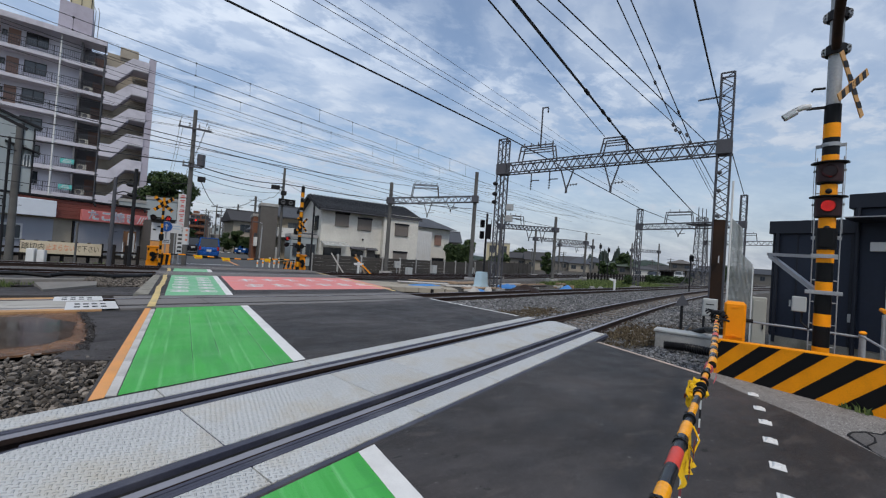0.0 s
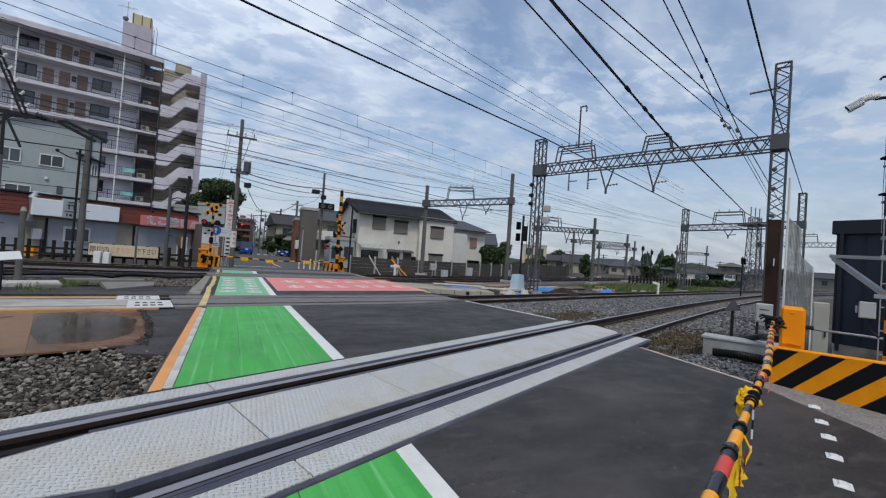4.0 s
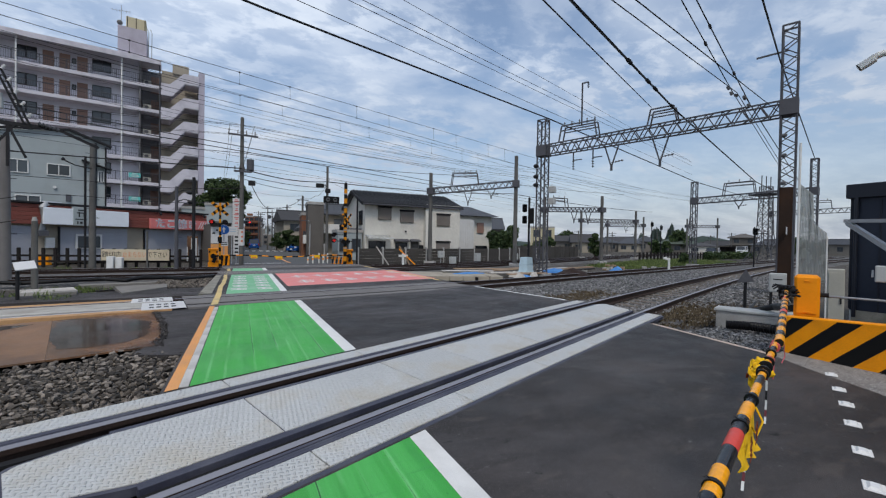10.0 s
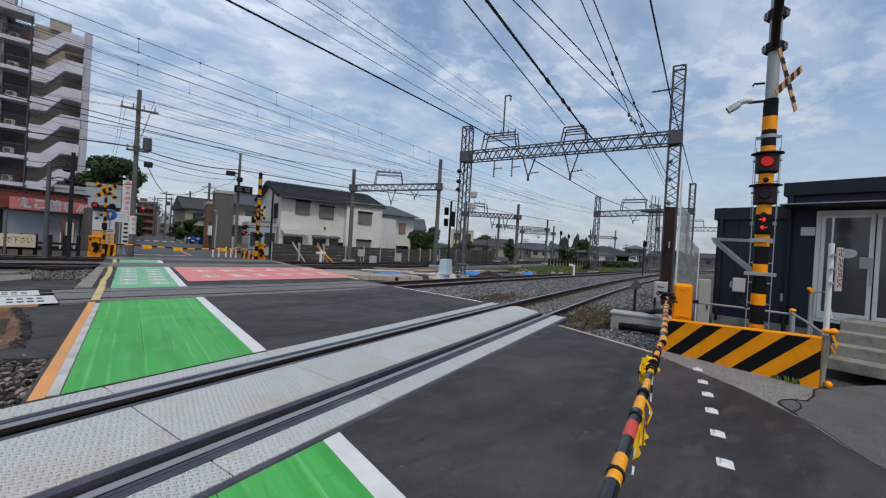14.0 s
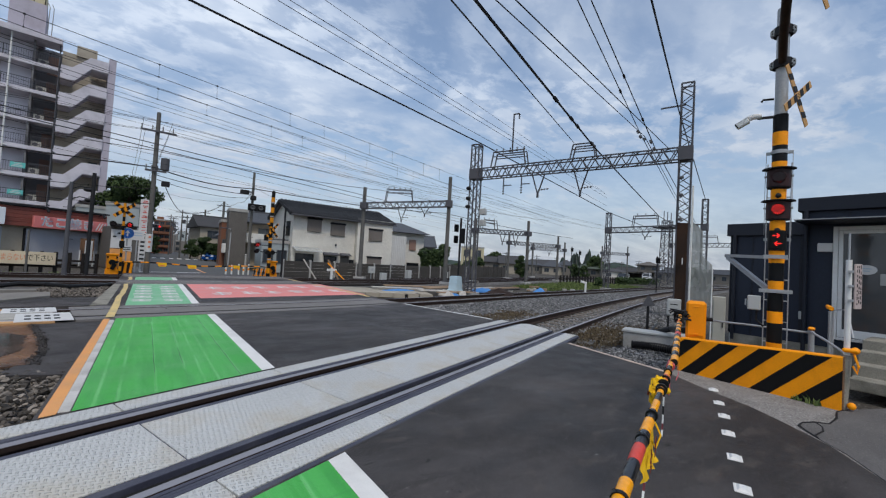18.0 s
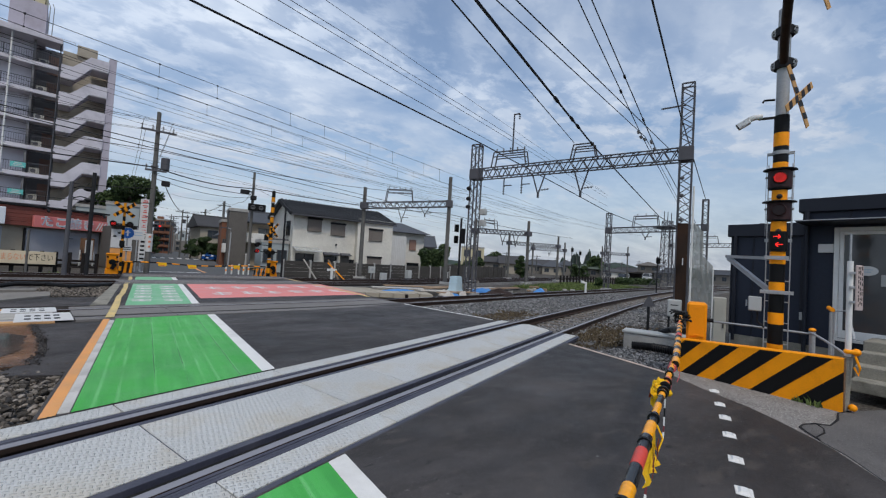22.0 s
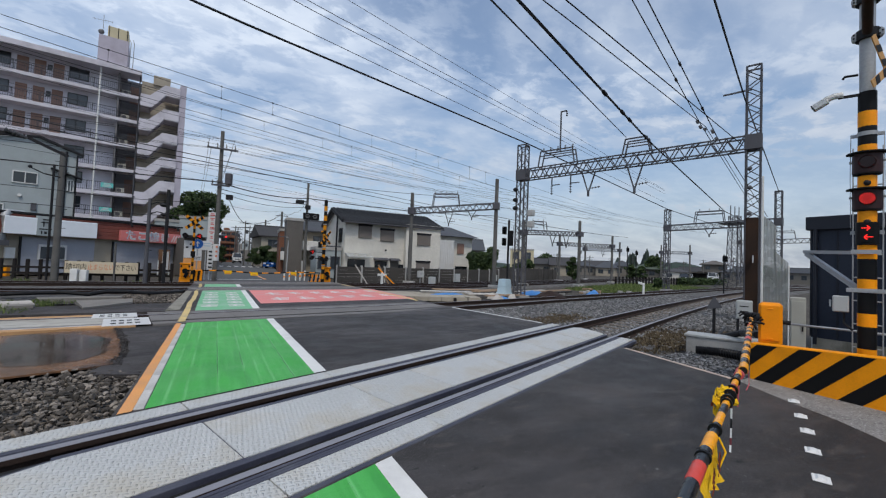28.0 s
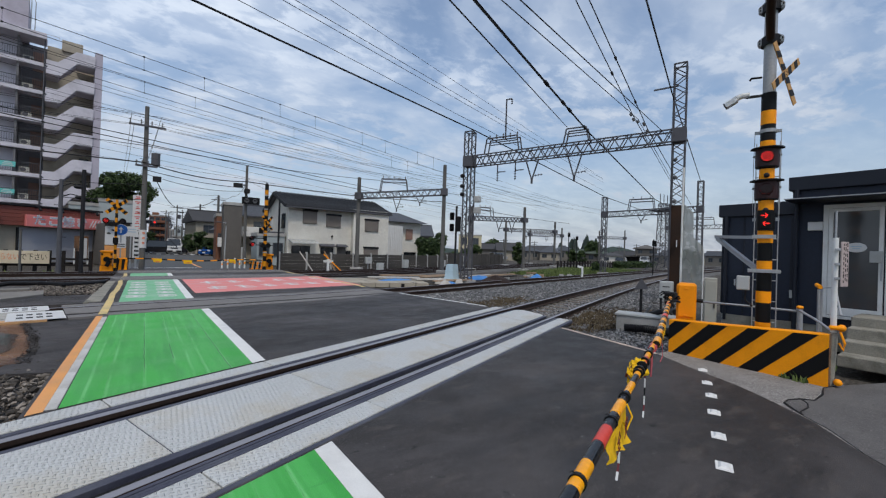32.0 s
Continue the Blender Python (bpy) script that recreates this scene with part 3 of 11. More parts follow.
FAR_ROOF = mat("far_house_roof", (0.055, 0.054, 0.056), 0.8, spec=0.25, var=0.2, scale=0.6, bump=0, rnd=0.3)
BLOCK_WALL = mat("dark_block_wall", (0.072, 0.066, 0.060), 0.95, spec=0.2, var=0.45, scale=1.5, bump=0.4, fine=30, stain=(0.05, 0.045, 0.04), stain_amt=0.6, rnd=0.12)
BARK = mat("bark", (0.09, 0.07, 0.055), 0.95, var=0.3, bump=0.5)
BLUE_SHEET = mat("blue_tarpaulin", (0.06, 0.22, 0.52), 0.5, var=0.2, scale=4, bump=0.3, fine=20)
CAR_BLUE = mat("blue_car_paint", (0.012, 0.085, 0.32), 0.25, 0.3, var=0.05, bump=0)
CAR_WHITE = mat("white_car_paint", (0.66, 0.67, 0.68), 0.25, var=0.05, bump=0)
CAR_BLACK = mat("black_car_paint", (0.012, 0.012, 0.014), 0.2, var=0.05, bump=0)
CAR_SILVER = mat("silver_car_paint", (0.38, 0.39, 0.41), 0.3, 0.5, var=0.05, bump=0)
TYRE = mat("tyre_rubber", (0.018, 0.018, 0.018), 0.8, var=0.1, bump=0)
TAIL_RED = mat("tail_lamp", (0.35, 0.015, 0.012), 0.3, bump=0)
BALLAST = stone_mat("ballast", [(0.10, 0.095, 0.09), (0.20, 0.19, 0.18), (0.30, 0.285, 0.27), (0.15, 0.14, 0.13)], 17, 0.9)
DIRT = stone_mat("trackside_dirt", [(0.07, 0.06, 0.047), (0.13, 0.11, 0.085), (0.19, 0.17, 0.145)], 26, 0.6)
HILL = mat("far_woods", (0.035, 0.052, 0.042), 0.95, var=0.35, scale=0.15, bump=0)

# ---- building helpers ----
class G:
    """A heap of vertices and faces that becomes one mesh."""

    def __init__(self):
        self.v, self.f = [], []

    def add(self, vs, fs):
        n = len(self.v)
        self.v.extend(tuple(p) for p in vs)
        self.f.extend(tuple(i + n for i in f) for f in fs)
        return self

    def box(self, c, s, rz=0.0, ch=0.0, tilt=None):
        x, y, z = s[0] / 2, s[1] / 2, s[2] / 2
        if ch:
            ch = min(ch, x * 0.9, y * 0.9, z * 0.9)
            pts, idx = [], {}
            for sx in (-1, 1):
                for sy in (-1, 1):
                    for sz in (-1, 1):
                        for ax in range(3):
                            q = [sx * x, sy * y, sz * z]
                            for k in range(3):
                                if k != ax:
                                    q[k] -= (sx, sy, sz)[k] * ch
                            idx[sx, sy, sz, ax] = len(pts)
                            pts.append(q)
            fs = []
            for ax in range(3):
                o = [k for k in range(3) if k != ax]
                for sg in (-1, 1):
                    loop = []
                    for a, b in ((-1, -1), (1, -1), (1, 1), (-1, 1)):
                        k = [0, 0, 0]
                        k[ax], k[o[0]], k[o[1]] = sg, a, b
                        loop.append(idx[(*k, ax)])
                    fs.append(loop)
                for a in (-1, 1):
                    for b in (-1, 1):
                        k0, k1 = [0, 0, 0], [0, 0, 0]
                        k0[o[0]] = k1[o[0]] = a
                        k0[o[1]] = k1[o[1]] = b
                        k0[ax], k1[ax] = -1, 1
                        fs.append([idx[(*k0, o[0])], idx[(*k1, o[0])], idx[(*k1, o[1])], idx[(*k0, o[1])]])
            for sx in (-1, 1):
                for sy in (-1, 1):
                    for sz in (-1, 1):
                        fs.append([idx[sx, sy, sz, 0], idx[sx, sy, sz, 1], idx[sx, sy, sz, 2]])
        else:
            pts = [(a * x, b * y, d * z) for a in (-1, 1) for b in (-1, 1) for d in (-1, 1)]
            fs = [(0, 1, 3, 2), (4, 6, 7, 5), (0, 4, 5, 1), (2, 3, 7, 6), (0, 2, 6, 4), (1, 5, 7, 3)]
        m = (tilt or Matrix()) if not rz else Matrix.Rotation(radians(rz), 4, "Z") @ (tilt or Matrix())
        return self.add([Vector(c) + (m @ Vector(p)) for p in pts], fs)

    def beam(self, p, q, w, h):
        p, q = Vector(p), Vector(q)
        t = (q - p).normalized()
        a = t.cross(Vector((0, 0, 1)))
        a = (a if a.length > 1e-4 else Vector((1, 0, 0))).normalized()
        b = a.cross(t)
        pts = [e + a * (i * w / 2) + b * (j * h / 2) for e in (p, q) for i, j in ((-1, -1), (1, -1), (1, 1), (-1, 1))]
        return self.add(pts, [(3, 2, 1, 0), (4, 5, 6, 7), (0, 1, 5, 4), (1, 2, 6, 5), (2, 3, 7, 6), (3, 0, 4, 7)])

    def cyl(self, p, q, r0, r1=None, n=12, caps=True):
        r1 = r0 if r1 is None else r1
        p, q = Vector(p), Vector(q)
        t = (q - p).normalized()
        a = t.orthogonal().normalized()
        b = t.cross(a)
        ring = [(math.cos(2 * math.pi * i / n), math.sin(2 * math.pi * i / n)) for i in range(n)]
        pts = [p + (a * c + b * s) * r0 for c, s in ring] + [q + (a * c + b * s) * r1 for c, s in ring]
        fs = [(i, (i + 1) % n, n + (i + 1) % n, n + i) for i in range(n)]
        if caps:
            fs += [tuple(reversed(range(n))), tuple(range(n, 2 * n))]
        return self.add(pts, fs)

    def tube(self, path, r, n=8, caps=True):
        path = [Vector(p) for p in path]
        rings = []
        for i, p in enumerate(path):
            t = (path[min(i + 1, len(path) - 1)] - path[max(i - 1, 0)]).normalized()
            a = t.cross(Vector((0, 0, 1)))
            a = (a if a.length > 1e-3 else t.cross(Vector((0, 1, 0)))).normalized()
            b = a.cross(t)
            k = r[i] if isinstance(r, (list, tuple)) else r
            rings += [p + (a * math.cos(2 * math.pi * j / n) + b * math.sin(2 * math.pi * j / n)) * k for j in range(n)]
        fs = [(i * n + j, i * n + (j + 1) % n, (i + 1) * n + (j + 1) % n, (i + 1) * n + j) for i in range(len(path) - 1) for j in range(n)]
        if caps:
            fs += [tuple(reversed(range(n))), tuple(range((len(path) - 1) * n, len(path) * n))]
        return self.add(rings, fs)

    def sweep(self, path, prof, caps=True):
        """A closed profile (across, up) along a path of (place, across-vector, up-vector)."""
        n = len(prof)
        pts = [p + a * s + b * t for p, a, b in path for s, t in prof]
        fs = [(i * n + j, i * n + (j + 1) % n, (i + 1) * n + (j + 1) % n, (i + 1) * n + j) for i in range(len(path) - 1) for j in range(n)]
        if caps:
            fs += [tuple(reversed(range(n))), tuple(range((len(path) - 1) * n, len(path) * n))]
        return self.add(pts, fs)

    def prism(self, poly, z0, z1):
        n = len(poly)
        z0f, z1f = (z0 if callable(z0) else (lambda x, y: z0)), (z1 if callable(z1) else (lambda x, y: z1))
        pts = [(x, y, z0f(x, y)) for x, y in poly] + [(x, y, z1f(x, y)) for x, y in poly]
        return self.add(pts, [tuple(reversed(range(n))), tuple(range(n, 2 * n))] + [(i, (i + 1) % n, n + (i + 1) % n, n + i) for i in range(n)])

    def plate(self, poly, axis, thick):
        """A flat polygon of 3D points, given thickness along axis."""
        n, ax = len(poly), Vector(axis).normalized() * thick
        pts = [Vector(p) for p in poly] + [Vector(p) + ax for p in poly]
        return self.add(pts, [tuple(reversed(range(n))), tuple(range(n, 2 * n))] + [(i, (i + 1) % n, n + (i + 1) % n, n + i) for i in range(n)])

    def ball(self, c, r, n=10, m=6, squash=(1, 1, 1)):
        pts = [Vector(c) + Vector((0, 0, r * squash[2]))]
        for i in range(1, m):
            a = math.pi * i / m
            pts += [Vector(c) + Vector((r * squash[0] * math.sin(a) * math.cos(2 * math.pi * j / n), r * squash[1] * math.sin(a) * math.sin(2 * math.pi * j / n), r * squash[2] * math.cos(a))) for j in range(n)]
        pts.append(Vector(c) - Vector((0, 0, r * squash[2])))
        fs = [(0, 1 + j, 1 + (j + 1) % n) for j in range(n)]
        for i in range(m - 2):
            fs += [(1 + i * n + j, 1 + (i + 1) * n + j, 1 + (i + 1) * n + (j + 1) % n, 1 + i * n + (j + 1) % n) for j in range(n)]
        k = 1 + (m - 2) * n
        fs += [(len(pts) - 1, k + (j + 1) % n, k + j) for j in range(n)]
        return self.add(pts, fs)

    def moved(self, m):
        self.v = [tuple(m @ Vector(p)) for p in self.v]
        return self

    def mesh(self, name, material, smooth=False):
        me = bpy.data.meshes.new(name)
        me.from_pydata(self.v, [], self.f)
        bm = bmesh.new()
        bm.from_mesh(me)
        bmesh.ops.recalc_face_normals(bm, faces=bm.faces)
        bm.to_mesh(me)
        bm.free()
        me.materials.append(material)
        if smooth:
            me.shade_smooth()
            me.set_sharp_from_angle(angle=radians(40))
        return me


def part(name, g, material, parent, label="", smooth=False, at=None):
    ob = new(name, g.mesh(name, material, smooth))
    ob.parent = parent
    if at is not None:
        ob.matrix_basis = at
    return tagged(ob, label) if label else ob


def share(name, me, parent, m):
    """One more piece on a mesh that is already there."""
    ob = new(name, me)
    ob.parent = parent
    ob.matrix_basis = m
    return ob


def thing(name, label, category, loc=(0, 0, 0), rz=0.0, group="", kind=""):
    ob = new(name)
    ob.empty_display_size = 0.2
    ob.matrix_basis = pose(*loc, 0, 0, rz)
    return tagged(ob, label, category, group, kind)


def single(name, g, material, label, category, group="", kind="", smooth=False, loc=(0, 0, 0), rz=0.0):
    """A thing that is one mesh."""
    ob = new(name, g.mesh(name, material, smooth))
    ob.matrix_basis = pose(*loc, 0, 0, rz)
    return tagged(ob, label, category, group, kind)


def lettering(name, text, size, material, parent, m, depth=0.002, width=None, bold=0.0):
    """Words in the built-in font as a mesh, centred at the pose m."""
    cu = bpy.data.curves.new(name, "FONT")
    cu.body, cu.size, cu.extrude, cu.align_x, cu.align_y = text, size, depth, "CENTER", "CENTER"
    cu.offset = bold
    tmp = bpy.data.objects.new(name, cu)
    scene.collection.objects.link(tmp)
    bpy.context.view_layer.update()
    me = bpy.data.meshes.new_from_object(tmp.evaluated_get(bpy.context.evaluated_depsgraph_get()))
    bpy.data.objects.remove(tmp)
    me.materials.clear()
    me.materials.append(material)
    if width and len(me.vertices):
        xs = [v.co.x for v in me.vertices]
        k = width / max(1e-3, max(xs) - min(xs))
        for v in me.vertices:
            v.co.x *= k
    ob = new(name, me)
    ob.parent = parent
    ob.matrix_basis = m
    return ob


def spline(pts, step=0.6):
    """Evenly spaced points on a smooth curve through pts."""
    p = [Vector((*q, 0.0)) for q in pts]
    p = [2 * p[0] - p[1]] + p + [2 * p[-1] - p[-2]]
    fine = []
    for i in range(1, len(p) - 2):
        a, b, c, d = p[i - 1:i + 3]
        for k in range(40):
            t = k / 40
            fine.append(0.5 * (2 * b + (c - a) * t + (2 * a - 5 * b + 4 * c - d) * t * t + (3 * b - a - 3 * c + d) * t ** 3))
    fine.append(p[-2])
    out, left = [fine[0]], step
    for a, b in zip(fine, fine[1:]):
        seg = (b - a).length
        while seg >= left:
            a = a + (b - a) * (left / seg)
            out.append(a)
            seg, left = (b - a).length, step
        left -= seg
    return out


# ---- lie of the land ----
AZ = radians(68.38)                       # the nearest track runs this way, clockwise from the road
UX, UY = math.sin(AZ), math.cos(AZ)
TRACK_1 = [(u * UX - d * UY, u * UY + d * UX) for u, d in [(u, 3.175 - max(0, u - 6) ** 2 / 660) for u in range(-40, 121, 4)]]
TRACK_2 = [(-40, 4.9), (-20, 7.6), (-4.5, 10.05), (0, 10.78), (6.5, 12.0), (20, 15.6), (50, 23.0), (110, 36)]
TRACK_3 = [(-40, 16.4), (-6.6, 18.5), (0, 19.2), (5, 19.9), (10.6, 21.4), (19.3, 25.0), (45, 36), (110, 62)]
TRACK_4 = [(-40, 21.6), (-8.4, 22.6), (0, 23.1), (5, 23.6), (12.3, 24.9), (18.8, 27.6), (45, 38.5), (110, 66)]
LINES = [spline(t) for t in (TRACK_1, TRACK_2, TRACK_3, TRACK_4)]
CANT = 0.0613


def line_y(k, x):
    ln = LINES[k]
    return float(np.interp(x, [p.x for p in ln], [p.y for p in ln]))


def depth(x, y):
    """Distance from the camera's foot square to the nearest track."""
    return -x * UY + y * UX


def road_z(x, y):
    return float(np.interp(depth(x, y), [-50, 2.17, 4.06, 8.8, 23.5, 26, 90], [-0.03, -0.03, 0.085, 0.0, 0.0, -0.05, -0.05]))


def y_at(d, x):
    return (d + x * UY) / UX


ROAD_R = ([-8, -0.6, 0.10, 0.47, 0.75, 0.95, 1.58, 2.27, 2.93, 5.05, 7.56, 11.87, 14.1, 24.6, 30], [2.5, 3.6, 4.20, 4.58, 4.98, 5.17, 5.68, 6.02, 6.44, 6.86, 7.0, 6.75, 6.9, 6.46, 6.4])


def sheet(x0, x1, ya, yb, nx, ny, dz=0.0, slot=False):
    """A patch of road surface between two x and two lines y(x)."""
    g = G()
    ya_, yb_ = (ya if callable(ya) else lambda x: ya), (yb if callable(yb) else lambda x: yb)
    for j in range(ny + 1):
        for i in range(nx + 1):
            s, y = i / nx, ya_(0) + (yb_(0) - ya_(0)) * j / ny
            for _ in range(6):
                a, b = (x0(y) if callable(x0) else x0), (x1(y) if callable(x1) else x1)
                x = a + (b - a) * s
                y = ya_(x) + (yb_(x) - ya_(x)) * j / ny
            z = road_z(x, y) + dz
            if slot and 2.19 < depth(x, y) < 4.05:
                z = -0.14
            g.v.append((x, y, z))
    w = nx + 1
    g.f = [(j * w + i, j * w + i + 1, (j + 1) * w + i + 1, (j + 1) * w + i) for j in range(ny) for i in range(nx)]
    return g


# ---- ground, road and paint ----
def land():
    xs = sorted(set([-900, -500, -250, -150, -100, -70] + list(np.arange(-50, 80, 2.0)) + [80, 110, 150, 220, 300, 500, 900]))
    ys = sorted(set([-300, -150, -80, -40, -20] + list(np.arange(-12, 60, 1.5)) + [60, 80, 110, 150, 220, 300, 500, 1200]))
    g = G()
    for y in ys:
        for x in xs:
            g.v.append((x, y, -0.24 + 0.03 * noise.noise((x * 0.3, y * 0.3, 0))))
    w = len(xs)
    g.f = [(j * w + i, j * w + i + 1, (j + 1) * w + i + 1, (j + 1) * w + i) for j in range(len(ys) - 1) for i in range(w - 1)]
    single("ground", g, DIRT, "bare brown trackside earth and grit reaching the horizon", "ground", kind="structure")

    # ballast beds between the shoulders of the near and the far pair of tracks
    for a, b, lo, hi in ((0, 1, -2.0, 2.0), (2, 3, -2.0, 1.9)):
        g = G()
        xs2 = np.arange(-38, 104, 0.5)
        for x in xs2:
            y0, y1 = line_y(a, x) + lo, line_y(b, x) + hi
            for j in range(29):
                y = y0 + (y1 - y0) * j / 28
                edge = min(j, 28 - j)
                z = (-0.125 if edge > 1 else (-0.19 if edge else -0.28)) + 0.022 * noise.noise((x * 1.7, y * 1.7, 3)) + 0.012 * noise.noise((x * 6, y * 6, 1))
                if a == 0 and -1.2 < y - line_y(0, x) < 1.2:
                    z -= 0.03
                if -0.75 < x < 7.1:
                    z = min(z, -0.17)
                g.v.append((float(x), float(y), z))
        g.f = [(i * 29 + j, (i + 1) * 29 + j, (i + 1) * 29 + j + 1, i * 29 + j + 1) for i in range(len(xs2) - 1) for j in range(28)]
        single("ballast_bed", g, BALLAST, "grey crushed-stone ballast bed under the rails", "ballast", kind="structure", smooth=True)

    xr = lambda y: float(np.interp(y, *ROAD_R))
    road = thing("road", "dark new asphalt road over the level crossing", "road", kind="structure")
    part("near_carriageway", sheet(-0.6, xr, -8, lambda x: y_at(2.18, x), 26, 60), ASPHALT, road)
    part("road_bed", sheet(-0.6, xr, lambda x: y_at(2.18, x), lambda x: y_at(4.05, x), 26, 4, dz=-0.17), BLACK_GAP, road)
    part("middle_carriageway", sheet(-0.6, xr, lambda x: y_at(4.055, x), lambda x: line_y(1, x) + 0.3, 24, 60), ASPHALT, road)
    part("far_carriageway", sheet(-0.85, xr, lambda x: line_y(1, x) + 0.3, 25.5, 24, 60), ASPHALT, road)
    single("street", sheet(-0.9, 6.4, 25.5, 150, 6, 60), STREET, "grey asphalt street leading away between houses", "street", kind="structure")
    g = G()
    g.prism([(-1.2, 6.1), (-0.6, 5.9), (-0.6, 10.0), (-2.0, 9.75), (-2.05, 9.3), (-1.45, 9.2), (-1.1, 8.2), (-0.95, 7.2)], -0.2, lambda x, y: -0.025)
    g.prism([(-5.5, 11.9), (-0.85, 12.3), (-0.85, 14.2), (-2.4, 14.0), (-5.5, 13.1)], -0.2, -0.05)
    single("asphalt_patch", g, ASPHALT, "black asphalt patch beside the footway", "asphalt", kind="structure")
    g = G()
    g.prism([(5.86, 2.17), (6.44, 2.93), (6.9, 2.9), (6.95, 0.9), (7.6, -1.0), (7.6, -9), (2.0, -9), (2.5, -8), (3.55, -0.6), (4.5, 0.47), (5.1, 0.95), (5.6, 1.58)], -0.3, -0.036)
    single("apron", g, APRON, "rough pale concrete apron at the road edge", "pavement", kind="structure")
    g = G()
    edge = [(6.75, 1.0), (6.5, 1.05), (6.2, 1.01), (5.86, 1.0), (5.76, 1.10), (5.60, 1.17), (5.46, 1.17), (5.37, 1.11), (5.20, 0.955), (4.99, 0.74), (4.59, 0.46), (4.21, 0.09), (3.61, -0.61)]
    g.prism(edge + [(3.0, -4.0), (2.5, -9), (8.0, -9), (7.7, 0.6)], -0.28, -0.028)
    pv = single("pavement", g, OLD_ASPHALT, "worn grey asphalt pavement in front of the building", "pavement", kind="structure")
    crack = [(x + 0.012 * math.sin(5 * x), y + 0.008 * math.sin(9 * x), -0.0285) for x, y in edge[:9]]
    part("joint_crack", G().tube(crack, [0.010, 0.006, 0.012, 0.009, 0.013, 0.008, 0.012, 0.009, 0.006], n=6), BLACK_GAP, pv, "dark open joint round the asphalt")
    part("joint_crack", G().tube([(5.76, 1.09, -0.027), (5.66, 1.02, -0.027), (5.50, 0.985, -0.027), (5.30, 1.0, -0.027), (5.22, 0.97, -0.027)], [0.008, 0.006, 0.009, 0.007, 0.005], n=6), BLACK_GAP, pv)


def paint():
    m = thing("road_marking", "green footway with white edge line and orange kerb line", "road marking", kind="structure")
    far = lambda x: line_y(1, x) - 0.92
    start = lambda x: y_at(4.08, x)
    for a, b in zip(STRIPS, STRIPS[1:]):
        part("green_strip", sheet(a, b - 0.0006, -4, lambda x: y_at(2.15, x), 2, 30, 0.005), GREEN, m)
        part("green_strip", sheet(a, b - 0.0006, start, far, 2, 40, 0.005), GREEN, m)
    part("white_line", sheet(1.13, 1.28, -4, lambda x: y_at(2.15, x), 2, 30, 0.006), WHITE_PAINT, m)
    part("white_line", sheet(1.13, 1.28, start, far, 2, 40, 0.006), WHITE_PAINT, m)
    part("orange_line", sheet(-0.57, -0.475, start, far, 2, 40, 0.006), ORANGE_PAINT, m)
    g0 = lambda x: line_y(1, x) + 1.02
    g1 = lambda x: line_y(2, x) - 0.85
    part("pale_green_band", sheet(-0.33, 1.0, g0, g1, 6, 30, 0.005), PALE_GREEN, m)
    part("white_line", sheet(1.0, 1.17, g0, g1, 2, 30, 0.006), WHITE_PAINT, m)
    part("pale_green_band", sheet(-0.33, 0.95, lambda x: line_y(2, x) + 0.95, lambda x: line_y(3, x) - 0.95, 4, 8, 0.005), PALE_GREEN, m)
    part("white_line", sheet(0.95, 1.12, lambda x: line_y(2, x) + 0.95, lambda x: line_y(3, x) - 0.95, 2, 8, 0.006), WHITE_PAINT, m)
    part("red_area", sheet(1.3, 6.9, lambda x: 13.25 + 0.2 * (x - 1.3), lambda x: line_y(2, x) - 0.9, 16, 20, 0.005), RED_PAINT, m)
    # words that cannot be read: plain bars
    rng = random.Random(4)
    for x in (-0.1, 0.55):
        for y in np.arange(12.6, 17.4, 0.85):
            for k in range(3):
                g = sheet(x - 0.14 + 0.04 * rng.random(), x + 0.26 + 0.05 * rng.random(), y + 0.2 * k, y + 0.2 * k + 0.11, 2, 2, 0.009)
                part("letter_bar", g, WHITE_PAINT, m)
            part("letter_bar", sheet(x + 0.02, x + 0.1, y, y + 0.5, 1, 3, 0.008), WHITE_PAINT, m)
    for i in range(6):
        for r in range(2):
            x, y = 1.75 + 0.85 * i, 14.3 + 2.0 * r + 0.25 * i
            for k in range(3):
                part("letter_bar", sheet(x + 0.15 * rng.random(), x + 0.42 + 0.2 * rng.random(), y + 0.32 * k, y + 0.32 * k + 0.13, 2, 2, 0.009), WHITE_PAINT, m)
            part("letter_bar", sheet(x + 0.2, x + 0.28, y - 0.1, y + 0.9, 1, 3, 0.008), WHITE_PAINT, m)
    part("white_edge_line", sheet(lambda y: float(np.interp(y, *ROAD_R)) - 0.07, lambda y: float(np.interp(y, *ROAD_R)) + 0.02, 2.9, lambda x: y_at(2.1, 6.8), 1, 14, 0.006), EDGE_STONE, m)
    part("white_edge_line", sheet(lambda y: float(np.interp(y, *ROAD_R)) - 0.07, lambda y: float(np.interp(y, *ROAD_R)) + 0.02, lambda x: y_at(4.2, 7.1), 11.2, 1, 24, 0.006), WHITE_PAINT, m)
    part("yellow_edge_line", sheet(lambda y: float(np.interp(y, *ROAD_R)) - 0.28, lambda y: float(np.interp(y, *ROAD_R)) - 0.12, 13.6, 24.5, 1, 30, 0.006), YELLOW_LINE, m)
    g = G()
    for i in range(34):                   # the wavering yellow line along the far footway
        ya, yb = 11.9 + i * 0.34, 11.9 + (i + 1) * 0.34
        wa, wb = [(0.016 * math.sin(y * 1.3) + 0.010 * math.sin(y * 3.1)) for y in (ya, yb)]
        g.add([(-0.56 + wa, ya, 0.007), (-0.44 + wa, ya, 0.007), (-0.44 + wb, yb, 0.007), (-0.56 + wb, yb, 0.007)], [(0, 1, 2, 3)])
